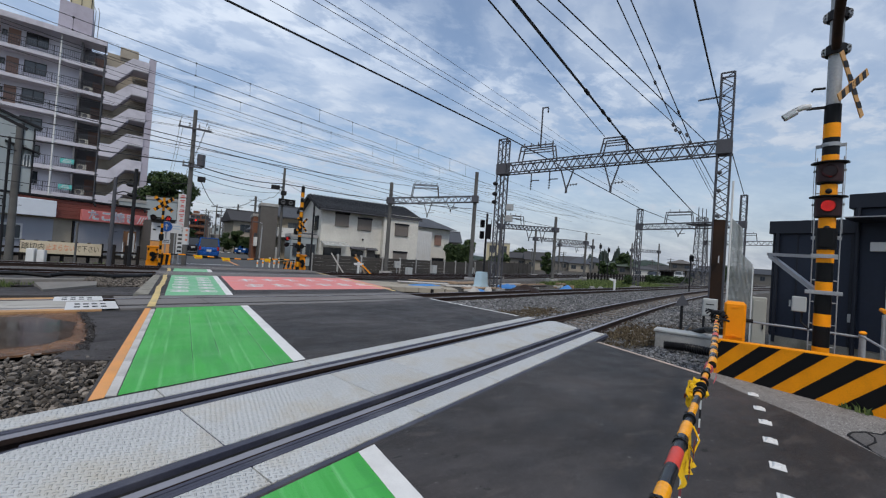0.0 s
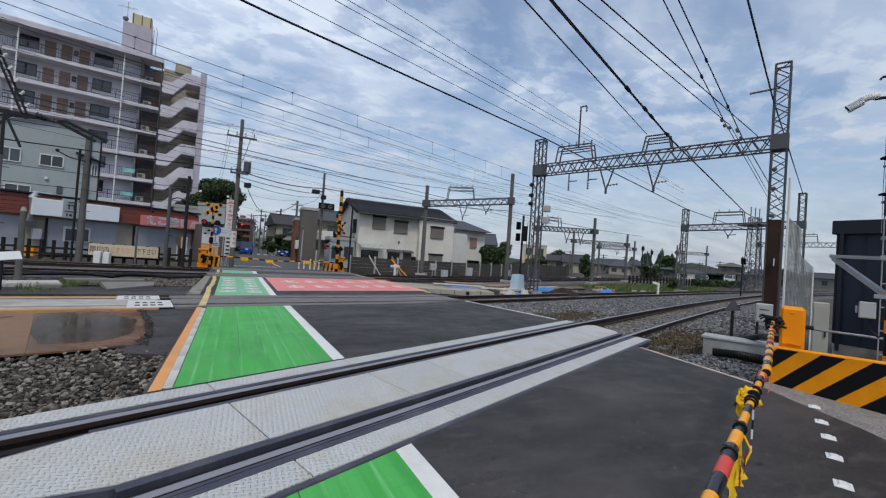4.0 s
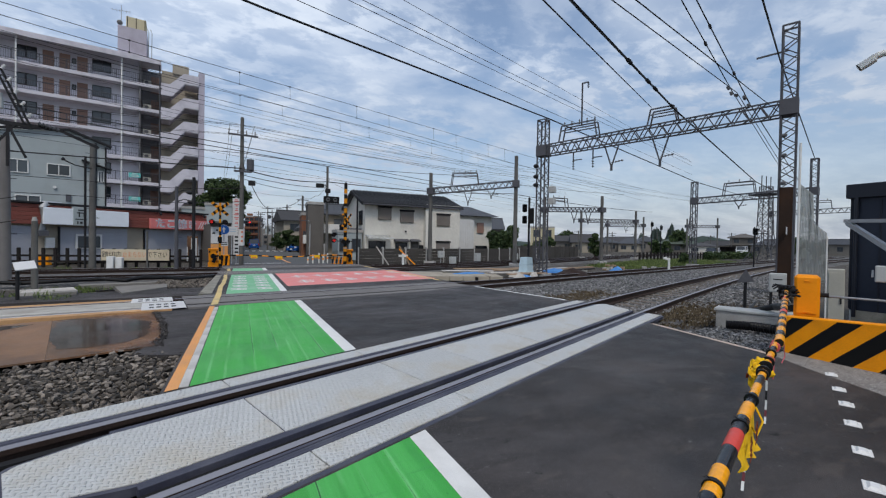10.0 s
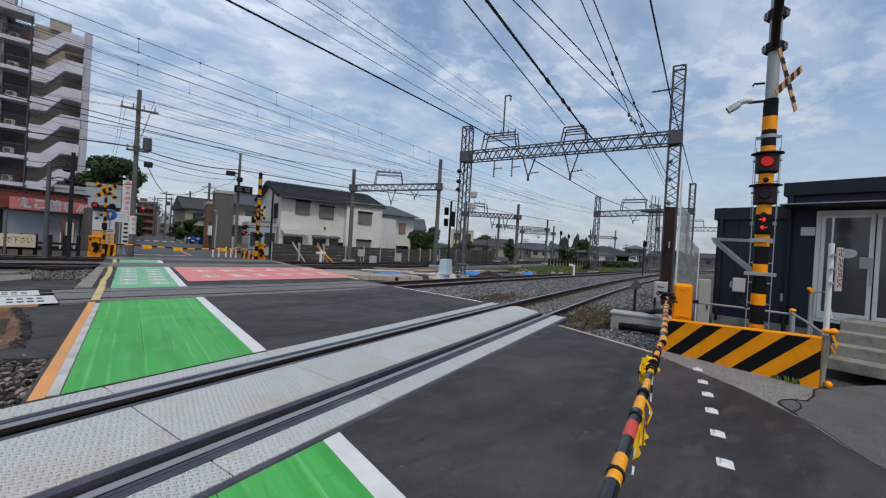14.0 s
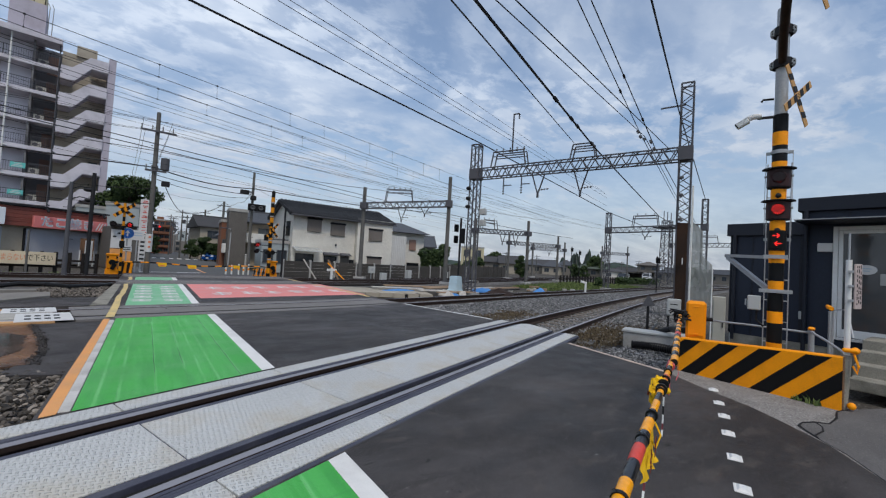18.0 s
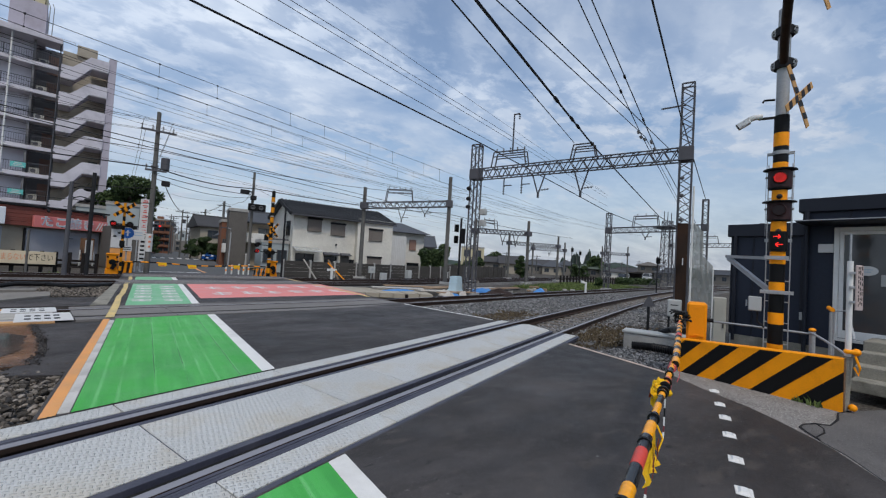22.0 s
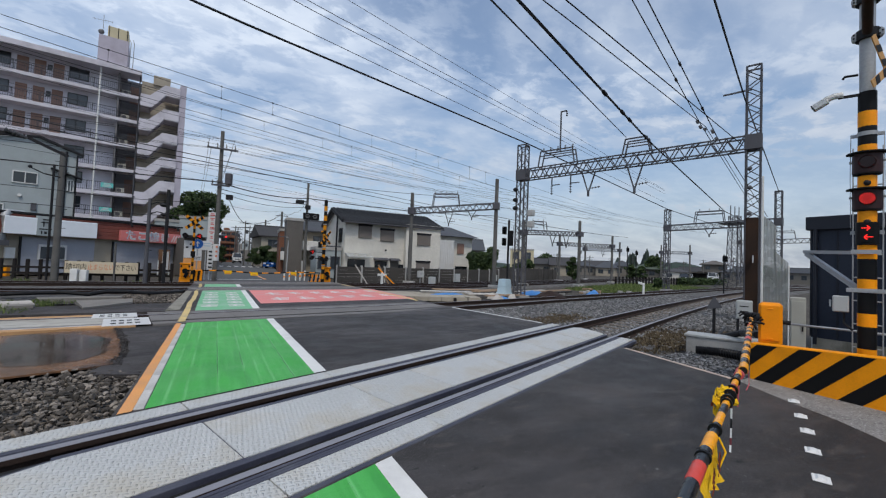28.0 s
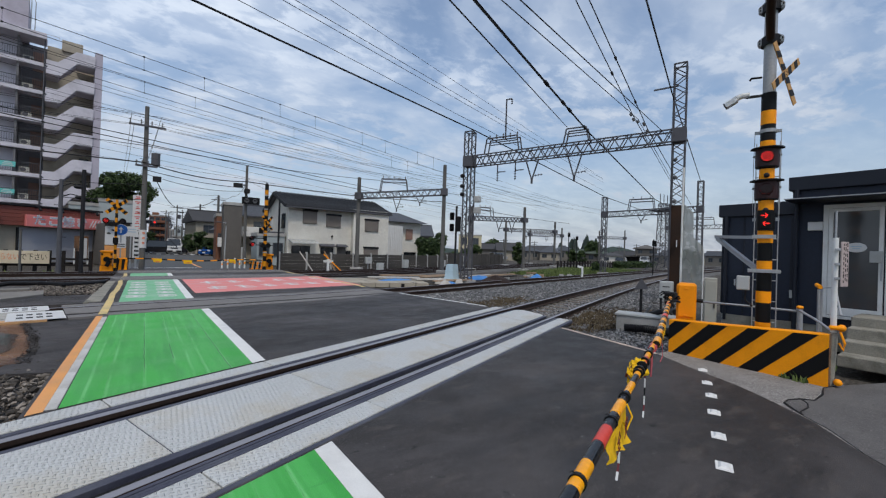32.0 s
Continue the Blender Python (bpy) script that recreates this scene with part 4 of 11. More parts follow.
    part("yellow_line", g, YELLOW_LINE, m)
    part("yellow_line", sheet(-0.55, -0.42, lambda x: line_y(1, x) - 0.9, 11.95, 2, 10, 0.028), YELLOW_LINE, m)
    # the far street: crosswalk and centre dashes
    for i in range(8):
        part("crosswalk_bar", sheet(-0.4 + 0.85 * i, 0.05 + 0.85 * i, 57.5, 61.0, 1, 2, 0.006), WHITE_PAINT, m)
    part("centre_line", sheet(2.75, 2.9, 27.5, 40, 1, 4, 0.006), ORANGE_PAINT, m)
    part("stop_line", sheet(-0.3, 2.6, 27.0, 27.4, 2, 2, 0.006), WHITE_PAINT, m)
    # kerb stones beside the near footway: pale blocks with joints
    kerb = thing("kerb", "row of pale concrete kerb blocks along the green footway", "kerb", kind="structure")
    g = G().box((0, 0, 0), (0.075, 0.585, 0.03), ch=0.004)
    me = g.mesh("kerb_block", KERB)
    y = y_at(4.1, -0.44) + 0.3
    while y < far(-0.44) - 0.2:
        sl = math.degrees(math.atan2(road_z(-0.44, y + 0.3) - road_z(-0.44, y - 0.3), 0.6))
        share("kerb_block", me, kerb, pose(-0.437, y, road_z(-0.44, y) - 0.006, sl))
        y += 0.595
    k2 = G()
    k2.prism([(-0.95, 11.95), (-0.66, 12.0), (-0.66, 18.0), (-0.86, 18.0)], -0.2, 0.01)
    part("far_kerb", k2, STEP_CONC, kerb)


land()
paint()


# ---- tracks ----
RAIL_PROF = [(-0.0325, 0), (0.0325, 0), (0.0325, -0.035), (0.009, -0.045), (0.009, -0.125), (0.0625, -0.14), (0.0625, -0.153), (-0.0625, -0.153), (-0.0625, -0.14), (-0.009, -0.125), (-0.009, -0.045), (-0.0325, -0.035)]
TOP_PROF = [(-0.030, 0.0), (0.030, 0.0), (0.030, 0.003), (-0.030, 0.003)]


def track(k, z0, tilt, lo, hi, sleepers, label):
    ln = [p for p in LINES[k] if lo <= p.x <= hi]
    t = thing("railway_track", label, "railway track", kind="structure")
    fr = []
    for i, p in enumerate(ln):
        d = (ln[min(i + 1, len(ln) - 1)] - ln[max(i - 1, 0)]).normalized()
        a = Vector((-d.y, d.x, tilt)).normalized()          # towards the far rail
        fr.append((p + Vector((0, 0, z0)), a, a.cross(-d).normalized() if a.cross(-d).z > 0 else a.cross(d).normalized(), d))
    for s in (-0.5655, 0.5655):
        path = [(p + a * s, a, b) for p, a, b, d in fr]
        part("rail", G().sweep(path, RAIL_PROF), RAIL_SIDE, t)
        part("rail_head", G().sweep(path, TOP_PROF), RAIL_TOP, t, "polished running surface")
    me = G().box((0, 0, 0), (2.0, 0.22, 0.16), ch=0.02).mesh("sleeper", SLEEPER)
    for i, (p, a, b, d) in enumerate(fr):
        if i % 1 == 0 and any(s0 < p.x < s1 for s0, s1 in sleepers):
            m = Matrix((a, d, b)).transposed().to_4x4()
            m.translation = p - b * 0.25
            share("sleeper", me, t, m)
    return t


track(0, 0.0325, CANT, -32, 90, ((-9, -1.5), (7.6, 75)), "near railway track with two rails on concrete sleepers, canted on a curve")
track(1, 0.004, 0.01, -32, 96, ((-12, -5.2), (7.6, 60)), "second railway track with rusty rails and timber boards at the crossing")
track(2, 0.004, 0.0, -32, 80, ((-16, -1.2), (7.4, 40)), "third railway track with rusty rails")
track(3, 0.004, 0.0, -32, 80, ((-16, -1.2), (7.4, 40)), "fourth railway track with rusty rails")


def uv_pose(u, d, z, tilt=True):
    """A frame in the plane of the nearest track: x along it, y square to it."""
    x, y = u * UX - d * UY, u * UY + d * UX
    m = Matrix.Rotation(math.pi / 2 - AZ, 4, "Z") @ (Matrix.Rotation(math.atan(CANT), 4, "X") if tilt else Matrix())
    m.translation = (x, y, z + (CANT * (d - 2.645) if tilt else 0))
    return m


def near_crossing():
    t = thing("crossing_panels", "pale checker-plate crossing panels with dark rubber flangeways", "crossing panel", kind="structure")
    cuts = [0.05, 1.45, 2.92, 3.85, 5.27, 6.75, 8.2, 9.25]
    for a, b in zip(cuts, cuts[1:]):
        L = b - a - 0.012
        if b == 9.25 or a == 0.05:
            if b == 9.25:
                poly = [(-L / 2, -0.36), (L / 2 - 0.02, -0.36), (L / 2 + 0.10, -0.28), (L / 2 + 0.28, 0.25), (L / 2 + 0.1, 0.36), (-L / 2, 0.36)]
            else:                              # flared end, with a sharp wedge beside each rail
                poly = [(-L / 2, -0.16), (-L / 2 + 0.06, -0.21), (-L / 2 + 0.52, -0.36), (L / 2, -0.36), (L / 2, 0.36), (-L / 2 + 0.52, 0.36), (-L / 2 + 0.06, 0.27), (-L / 2, 0.22)]
            g = G().prism(poly, -0.05, 0.0)
        else:
            g = G().box((0, 0, -0.025), (L, 0.72, 0.05), ch=0.004)
        if b == 9.25 or a == 0.05:
            part("rubber_frame", G().prism([(x - (0.035 if x < 0 else -0.035), y * 1.07) for x, y in poly], -0.06, -0.006), RUBBER, t, at=uv_pose((a + b) / 2, 3.18, 0.0))
        part("tread_plate", g, CHECKER, t, at=uv_pose((a + b) / 2, 3.18, 0.0))
    for d, w, c2 in ((2.355, 0.235, [0.0, 1.455, 2.95, 4.4, 5.9, 7.4, 9.3]), (3.965, 0.185, [0.03, 1.46, 2.95, 4.4, 5.9, 7.4, 9.35])):
        for a, b in zip(c2, c2[1:]):
            g = G().box((0, 0, -0.03), (b - a - 0.01, w, 0.06), ch=0.004)
            part("edge_plate", g, CHECKER, t, at=uv_pose((a + b) / 2, d, -0.001))
    for d, w, z, n in ((2.195, 0.07, -0.004, "rubber_edge"), (2.545, 0.135, -0.003, "rubber_strip"), (2.785, 0.065, -0.006, "rubber_strip"), (3.575, 0.062, -0.006, "rubber_strip"), (3.81, 0.115, -0.003, "rubber_strip")):
        g = G()
        for i in range(4 if w > 0.1 else 1):
            ww = w / (4 if w > 0.1 else 1)
            g.box((0, -w / 2 + ww * (i + 0.5), -0.03 - 0.003 * (i % 2)), (9.25 if w > 0.067 else 8.72, ww - 0.004, 0.06), ch=0.003)
        part(n, g, RUBBER, t, at=uv_pose(4.66 if w > 0.067 else 4.925, d, z))
    for d, w in ((2.716, 0.075), (3.634, 0.06)):
        part("flangeway", G().box((0, 0, -0.07), (9.3, w, 0.04)), BLACK_GAP, t, at=uv_pose(4.66, d, 0))


def far_crossing(k, x0, x1, name, label, bands):
    t = thing(name, label, "crossing panel", kind="structure")
    def at_x(x, s):
        y = line_y(k, x)
        dx = line_y(k, x + 0.3) - line_y(k, x - 0.3)
        d = Vector((0.6, dx, 0)).normalized()
        a = Vector((-d.y, d.x, 0))
        return Vector((x, y, 0)) + a * s
    n = 5
    for lo, hi, mt, z in bands:
        for i in range(n):
            a, b = x0 + (x1 - x0) * i / n, x0 + (x1 - x0) * (i + 1) / n - 0.012
            pts = [at_x(a, lo), at_x(b, lo), at_x(b, hi), at_x(a, hi)]
            part("panel", G().prism([(p.x, p.y) for p in pts], -0.12, z), mt, t)


near_crossing()
BAND = [(-0.95, -0.62, PANEL_CONC, 0.012), (-0.50, -0.44, BLACK_GAP, 0.003), (-0.43, 0.43, PANEL_CONC, 0.012), (0.44, 0.50, BLACK_GAP, 0.003), (0.62, 1.0, PANEL_CONC, 0.012), (-0.62, -0.605, RUBBER, 0.010), (0.605, 0.62, RUBBER, 0.010)]
far_crossing(1, -1.1, 6.75, "crossing_panels", "grey concrete crossing panels round rusty rails", BAND)
far_crossing(2, -0.8, 6.6, "crossing_panels", "grey concrete crossing panels across the road", BAND)
far_crossing(3, -0.8, 6.5, "crossing_panels", "grey concrete crossing panels across the road", BAND)

# ---- things beside the road on the near side ----
def clip_poly(poly, keep):
    """The part of a polygon where keep(p) >= 0."""
    out = []
    for a, b in zip(poly, poly[1:] + poly[:1]):
        ka, kb = keep(a), keep(b)
        if ka >= 0:
            out.append(a)
        if ka * kb < 0:
            t = ka / (ka - kb)
            out.append((a[0] + (b[0] - a[0]) * t, a[1] + (b[1] - a[1]) * t))
    return out


def striped_wall():
    t = thing("barrier_wall", "low concrete wall with yellow and black diagonal stripes", "barrier", (6.76, 2.90, -0.06))
    L, run = 1.87, Vector((-0.075, -1.0, 0)).normalized()      # runs back along the road edge
    back = Vector((1.0, -0.075, 0)).normalized()
    top = lambda s: 0.53 + 0.12 * s / L
    W = 0.16
    a, b = Vector((0, 0, 0)), run * L
    g = G()
    ch = 0.012
    prof = lambda s: [(0, 0), (0, top(s) - ch), (ch, top(s)), (W - ch, top(s)), (W, top(s) - ch), (W, 0)]
    vs = [run * s + back * p[0] + Vector((0, 0, p[1])) for s in (0, L) for p in prof(s)]
    g.add(vs, [(5, 4, 3, 2, 1, 0), (6, 7, 8, 9, 10, 11)] + [(i, (i + 1) % 6, 6 + (i + 1) % 6, 6 + i) for i in range(6)])
    part("block", g, YELLOW, t)
    for k in range(-2, 5):
        c0, c1 = 0.12 + 0.452 * k, 0.345 + 0.452 * k
        poly = [(-1, 0), (L + 1, 0), (L + 1, 0.7), (-1, 0.7)]
        for keep in (lambda p: p[0] - (p[1] - 0.55) - c0, lambda p: c1 - (p[0] - (p[1] - 0.55)), lambda p: p[0], lambda p: L - p[0], lambda p: p[1], lambda p: top(p[0]) - 0.02 - p[1]):
            poly = clip_poly(poly, keep) if len(poly) > 2 else poly
        if len(poly) > 2:
            part("black_stripe", G().plate([run * s - back * 0.003 + Vector((0, 0, z)) for s, z in poly], back, 0.004), BLACK, t)
    # short return of the wall at its near end
    g = G()
    g.plate([b, b + Vector((0, 0, top(L))), b + Vector((0, 0, top(L))) + back * W, b + back * W], run, 0.006)
    part("worn_end", g, RUST_PLATE, t, "worn brown end face")


def lens_drum(parent, z, r, lit, ahead):
    """One all-round flasher: a dark drum with a visor and a disc of red diodes."""
    g = G()
    g.cyl((0, 0, z - 0.125), (0, 0, z + 0.115), r, n=24)
    drum = part("lamp_drum", g, RED_HOOD, parent, "dark maroon lamp drum", smooth=True)
    g = G()
    n = 24
    pts = []
    for k in range(n + 1):
        a = 2 * math.pi * k / n
        rr = r + (0.055 if math.sin(a) < 0.2 else 0.02)
        pts.append((rr * math.cos(a), rr * math.sin(a)))
    g.prism(pts[:-1], z + 0.116, z + 0.132)
    part("visor", g, BLACK, drum)
    g = G()
    g.cyl((0, 0, z - 0.14), (0, 0, z - 0.126), r * 0.97, n=20)
    part("base_ring", g, BLACK, drum)
    return drum


def diode_disc(parent, name, z, y, r, lit_first, material=None):
    """A disc with glowing diodes on one face and unlit ones on the other; it turns on its upright axis."""
    disc = part(name, G().cyl((0, -0.008, 0), (0, 0.008, 0), r, n=20), RED_OFF, parent, "disc of red diodes", at=pose(0, y, z))
    g = G()
    for ring, cnt in ((0.18, 5), (0.45, 10), (0.72, 16), (0.92, 20)):
        for i in range(cnt):
            a = 2 * math.pi * i / cnt + ring
            c = Vector((r * ring * math.cos(a), -0.0085, r * ring * math.sin(a)))
            g.cyl(c, c - Vector((0, 0.004, 0)), r * 0.078, n=6)
    part("diodes", g, RED_ON, disc, "glowing red diodes")
    g = G()
    for ring, cnt in ((0.45, 8), (0.85, 14)):
        for i in range(cnt):
            a = 2 * math.pi * i / cnt
            c = Vector((r * ring * math.cos(a), 0.0085, r * ring * math.sin(a)))
            g.cyl(c, c + Vector((0, 0.003, 0)), r * 0.1, n=6)
    part("diodes", g, RED_OFF, disc, "unlit diodes")
    return disc


ARROWS = []
FLASHERS = []       # (disc, 1 if it glows in the even beats, else 0)


def crossing_pole():
    t = thing("crossing_signal_pole", "black and yellow banded crossing signal pole with red flashers", "crossing signal", (7.08, 1.80, -0.05), rz=-75.7)
    R = 0.086
    cuts = (0.0, 0.35, 0.63, 0.90, 1.06, 1.35, 1.48, 1.73, 1.90, 2.18, 2.32, 2.59, 2.76, 3.05, 3.15, 3.38, 3.57, 3.82)
    bands = [(a, b, YELLOW if i % 2 else BLACK) for i, (a, b) in enumerate(zip(cuts, cuts[1:]))]
    for a, b, m in bands:
        part("band", G().cyl((0, 0, a), (0, 0, b), R if m is BLACK else R + 0.001, n=24), m, t, smooth=True)
    part("upper_tube", G().cyl((0, 0, 3.82), (0, 0, 5.35), R - 0.012, n=24), STEEL, t, "galvanised upper tube", smooth=True)
    # overhanging arm towards the road, with its two clamp flanges
    part("overhang_arm", G().tube([(0, -0.14, 4.55), (-0.0, -0.6, 4.62), (0.03, -1.6, 4.78), (0.10, -3.6, 5.1)], [0.05, 0.05, 0.05, 0.05], n=16), BROWN_STEEL, t, "dark brown steel arm", smooth=True)
    for z in (4.55, 5.02):
        g = G()
        g.cyl((0, 0, z - 0.06), (0, 0, z + 0.06), R + 0.025, n=20)
        part("clamp", g, DARK_STEEL, t)
        for s in (-1, 1):
            part("flange", G().cyl((s * 0.095, -0.05, z), (s * 0.095, 0.05, z), 0.052, n=16), STEEL, t)
            for k in range(5):
                a = 2 * math.pi * k / 5
                part("bolt", G().cyl((s * 0.095 + 0.033 * math.cos(a), -0.065, z + 0.033 * math.sin(a)), (s * 0.095 + 0.033 * math.cos(a), -0.05, z + 0.033 * math.sin(a)), 0.009, n=6), DARK_STEEL, t)
    # crossbuck, striped
    buck = part("crossbuck", G().box((0, 0, 0), (0.06, 0.02, 0.06)), DARK_STEEL, t, at=pose(0.15, -0.16, 4.0, 0, 0, 65))
    for k, (ang, L) in enumerate(((53, 0.90), (-37, 0.80))):
        part("board", G().box((0, 0, 0), (L, 0.012, 0.095), ch=0.003), OLD_YELLOW, buck, "yellow board with dark bars", at=pose(0, -0.012 - 0.014 * k, 0, 0, ang, 0))
        for x in (-0.28, -0.095, 0.095, 0.28):
            g = G().plate([(x - 0.06, -0.0075, -0.047), (x + 0.03, -0.0075, -0.047), (x + 0.06, -0.0075, 0.047), (x - 0.03, -0.0075, 0.047)], (0, -1, 0), 0.002)
            part("bar", g, DARK_STEEL, buck, at=pose(0, -0.012 - 0.014 * k, 0, 0, ang, 0))
    for k in range(4):
        part("rivet", G().cyl((0.02 * (1 if k % 2 else -1), -0.034, 0.02 * (1 if k > 1 else -1)), (0.02 * (1 if k % 2 else -1), -0.04, 0.02 * (1 if k > 1 else -1)), 0.006, n=6), BLACK, buck)
    buck2 = part("crossbuck", G().box((0, 0, 0), (0.06, 0.02, 0.06)), DARK_STEEL, t, at=pose(0.30, -0.5, 5.40, 0, 0, 61))
    for k, ang in enumerate((53, -37)):
        part("board", G().box((0, -0.012 - 0.014 * k, 0), (0.86, 0.012, 0.095), ch=0.003), OLD_YELLOW, buck2, at=pose(0, 0, 0, 0, ang, 0))
    # camera on a bracket
    camr = part("camera_bracket", G().beam((-0.08, -0.03, 3.80), (-0.26, -0.06, 3.80), 0.03, 0.03), DARK_STEEL, t)
    part("camera_neck", G().tube([(-0.22, -0.05, 3.83), (-0.30, -0.07, 3.83), (-0.37, -0.09, 3.80)], 0.04, n=12), WHITE_METAL, camr, smooth=True)
    part("camera_head", G().box((-0.43, -0.10, 3.745), (0.17, 0.09, 0.085), ch=0.012, tilt=Matrix.Rotation(radians(-30), 4, "Y")), WHITE_METAL, camr)
    part("camera_window", G().box((-0.497, -0.115, 3.705), (0.012, 0.075, 0.07), tilt=Matrix.Rotation(radians(-30), 4, "Y")), DARK_STEEL, camr)
    part("cable_hook", G().tube([(-0.08, -0.05, 4.05), (-0.2, -0.06, 4.06), (-0.22, -0.06, 4.03)], 0.015, n=6), BLACK, t)
    # clamp bands with side lugs and stay wires
    for z in (2.06, 3.29):
        g = G().cyl((0, 0, z - 0.025), (0, 0, z + 0.025), R + 0.008, n=24)
        g.box((0, 0.03, z), (0.30, 0.025, 0.04))
        part("clamp_band", g, STEEL, t)
    for s in (-1, 1):
        part("stay_wire", G().tube([(s * 0.145, 0.02, 3.27), (s * 0.15, -0.02, 2.75), (s * 0.145, -0.01, 2.12)], 0.004, n=5), STEEL, t)
    # flashers
    for k, z in enumerate((2.92, 2.47)):
        lens_drum(t, z, 0.136, 0, 0)
        part("window_ring", G().tube([(0.078 * math.cos(a), -0.144, z + 0.078 * math.sin(a)) for a in [2 * math.pi * i / 20 for i in range(21)]], 0.005, n=6), RED_HOOD, t)
        part("window_pocket", G().cyl((0, -0.09, z), (0, -0.140, z), 0.083, n=20), RED_HOOD, t)
        FLASHERS.append((diode_disc(t, "diode_disc", z - 0.005, -0.152, 0.068, k), k))
        for s in (-1, 1):
            part("side_knob", G().cyl((s * 0.13, 0, z + 0.03), (s * 0.16, 0, z + 0.03), 0.016, n=8), STEEL, t)
    for z in (2.665, 2.18):
        part("cable_gland", G().ball((0, -R - 0.01, z), 0.035, 10, 6), DARK_STEEL, t, smooth=True)
    # direction indicator
    ind = part("direction_indicator", G().cyl((0, -0.02, 1.91), (0, -0.02, 2.18), R + 0.02, n=20), BLACK, t, "black train direction indicator", smooth=True)
    plate = part("arrow_plate", G().box((0, 0, 0), (0.13, 0.006, 0.23), ch=0.002), BLACK, ind, "black plate with red arrows on one face", at=pose(0, -R - 0.052, 2.05))
    for dx, dz, s in ((-0.014, 0.055, 1), (0.014, -0.055, -1)):
        g = G()
        for p, q in (((-0.038, 0), (0.038, 0)), ((0.038 * s, 0), (0.012 * s, 0.030)), ((0.038 * s, 0), (0.012 * s, -0.030))):
            g.beam((dx + p[0], -0.005, dz + p[1]), (dx + q[0], -0.005, dz + q[1]), 0.005, 0.011)
        part("arrow", g, RED_ON, t, "red arrow").parent = plate
    ARROWS.append(plate)
    # ladder at the back
    lad = part("ladder", G().cyl((-0.13, 0.30, 0.1), (-0.13, 0.30, 3.2), 0.007, n=8).cyl((0.14, 0.30, 0.1), (0.14, 0.30, 3.2), 0.007, n=8), STEEL, t, "galvanised ladder")
    for i in range(10):
        part("rung", G().cyl((-0.13, 0.30, 0.3 + 0.3 * i), (0.14, 0.30, 0.3 + 0.3 * i), 0.008, n=6), STEEL, lad)
    # bracket arm and switch box
    br = part("bracket", G().beam((0.12, -R - 0.02, 1.815), (-0.14, -R - 0.02, 1.815), 0.03, 0.05).beam((-0.10, 0.02, 1.81), (-0.62, 0.5, 1.84), 0.05, 0.045), STEEL, t, "galvanised bracket arm")
    part("brace", G().beam((-0.08, 0.0, 1.36), (-0.60, 0.47, 1.82), 0.04, 0.04), STEEL, br)
    for s in (-1, 1):
        part("brace_edge", G().beam((-0.08, 0.0, 1.36 + 0.03 * s), (-0.60, 0.47, 1.82 + 0.03 * s), 0.055, 0.008), STEEL, br)
    part("clamp_plate", G().box((-0.0, -R - 0.015, 1.34), (0.36, 0.02, 0.05), ch=0.004), STEEL, br)
    sb = part("switch_box", G().box((-0.23, -0.03, 1.16), (0.15, 0.12, 0.20), ch=0.008), GREY_BOX, t, "small grey switch box")
    part("cover", G().box((-0.23, -0.094, 1.16), (0.13, 0.008, 0.18), ch=0.003), GREY_BOX, sb)
    part("latch", G().box((-0.325, -0.05, 1.16), (0.02, 0.03, 0.09), ch=0.004), STEEL, sb)
    part("conduit", G().tube([(-0.2, -0.03, 1.06), (-0.2, -0.04, 0.92), (-0.12, -0.06, 0.84)], 0.014, n=6), PLASTIC_BLACK, t)
    part("ground_collar", G().cyl((0, 0, -0.02), (0, 0, 0.04), R + 0.09, n=20), CONC, t)
    return t


def gate_machine(name, loc, rz, boom_side, label):
    """A barrier machine: rounded cabinet on a foot, with its hub."""
    t = thing(name, label, "crossing gate", loc, rz)
    body = G()
    w, d = 0.27, 0.30
    prof = []
    for i in range(9):
        a = math.pi * i / 8
        prof.append((-(w / 2 - 0.03) * (1 if i < 4 else -1 if i > 4 else 0) - 0.03 * math.cos(a) * 1.0, 0))
    body.box((0, 0, 0.80), (w, d, 0.60), ch=0.035)
    part("cabinet", body, ORANGE, t, "orange machine cabinet", smooth=False)
    part("cabinet_lid", G().box((0, -d / 2 - 0.006, 0.82), (w - 0.05, 0.018, 0.50), ch=0.008), ORANGE, t)
    for z in (0.60, 1.02):
        part("latch", G().box((0, -d / 2 - 0.02, z), (0.06, 0.014, 0.02), ch=0.004), ORANGE, t)
    part("foot", G().box((0, 0, 0.25), (0.20, 0.22, 0.50), ch=0.01), DARK_STEEL, t)
    part("base_plate", G().box((0, 0, 0.02), (0.36, 0.36, 0.04), ch=0.006), CONC, t)
    part("side_bolt", G().cyl((w / 2, 0.02, 0.83), (w / 2 + 0.09, 0.02, 0.83), 0.03, n=10), DARK_STEEL, t)
    return t


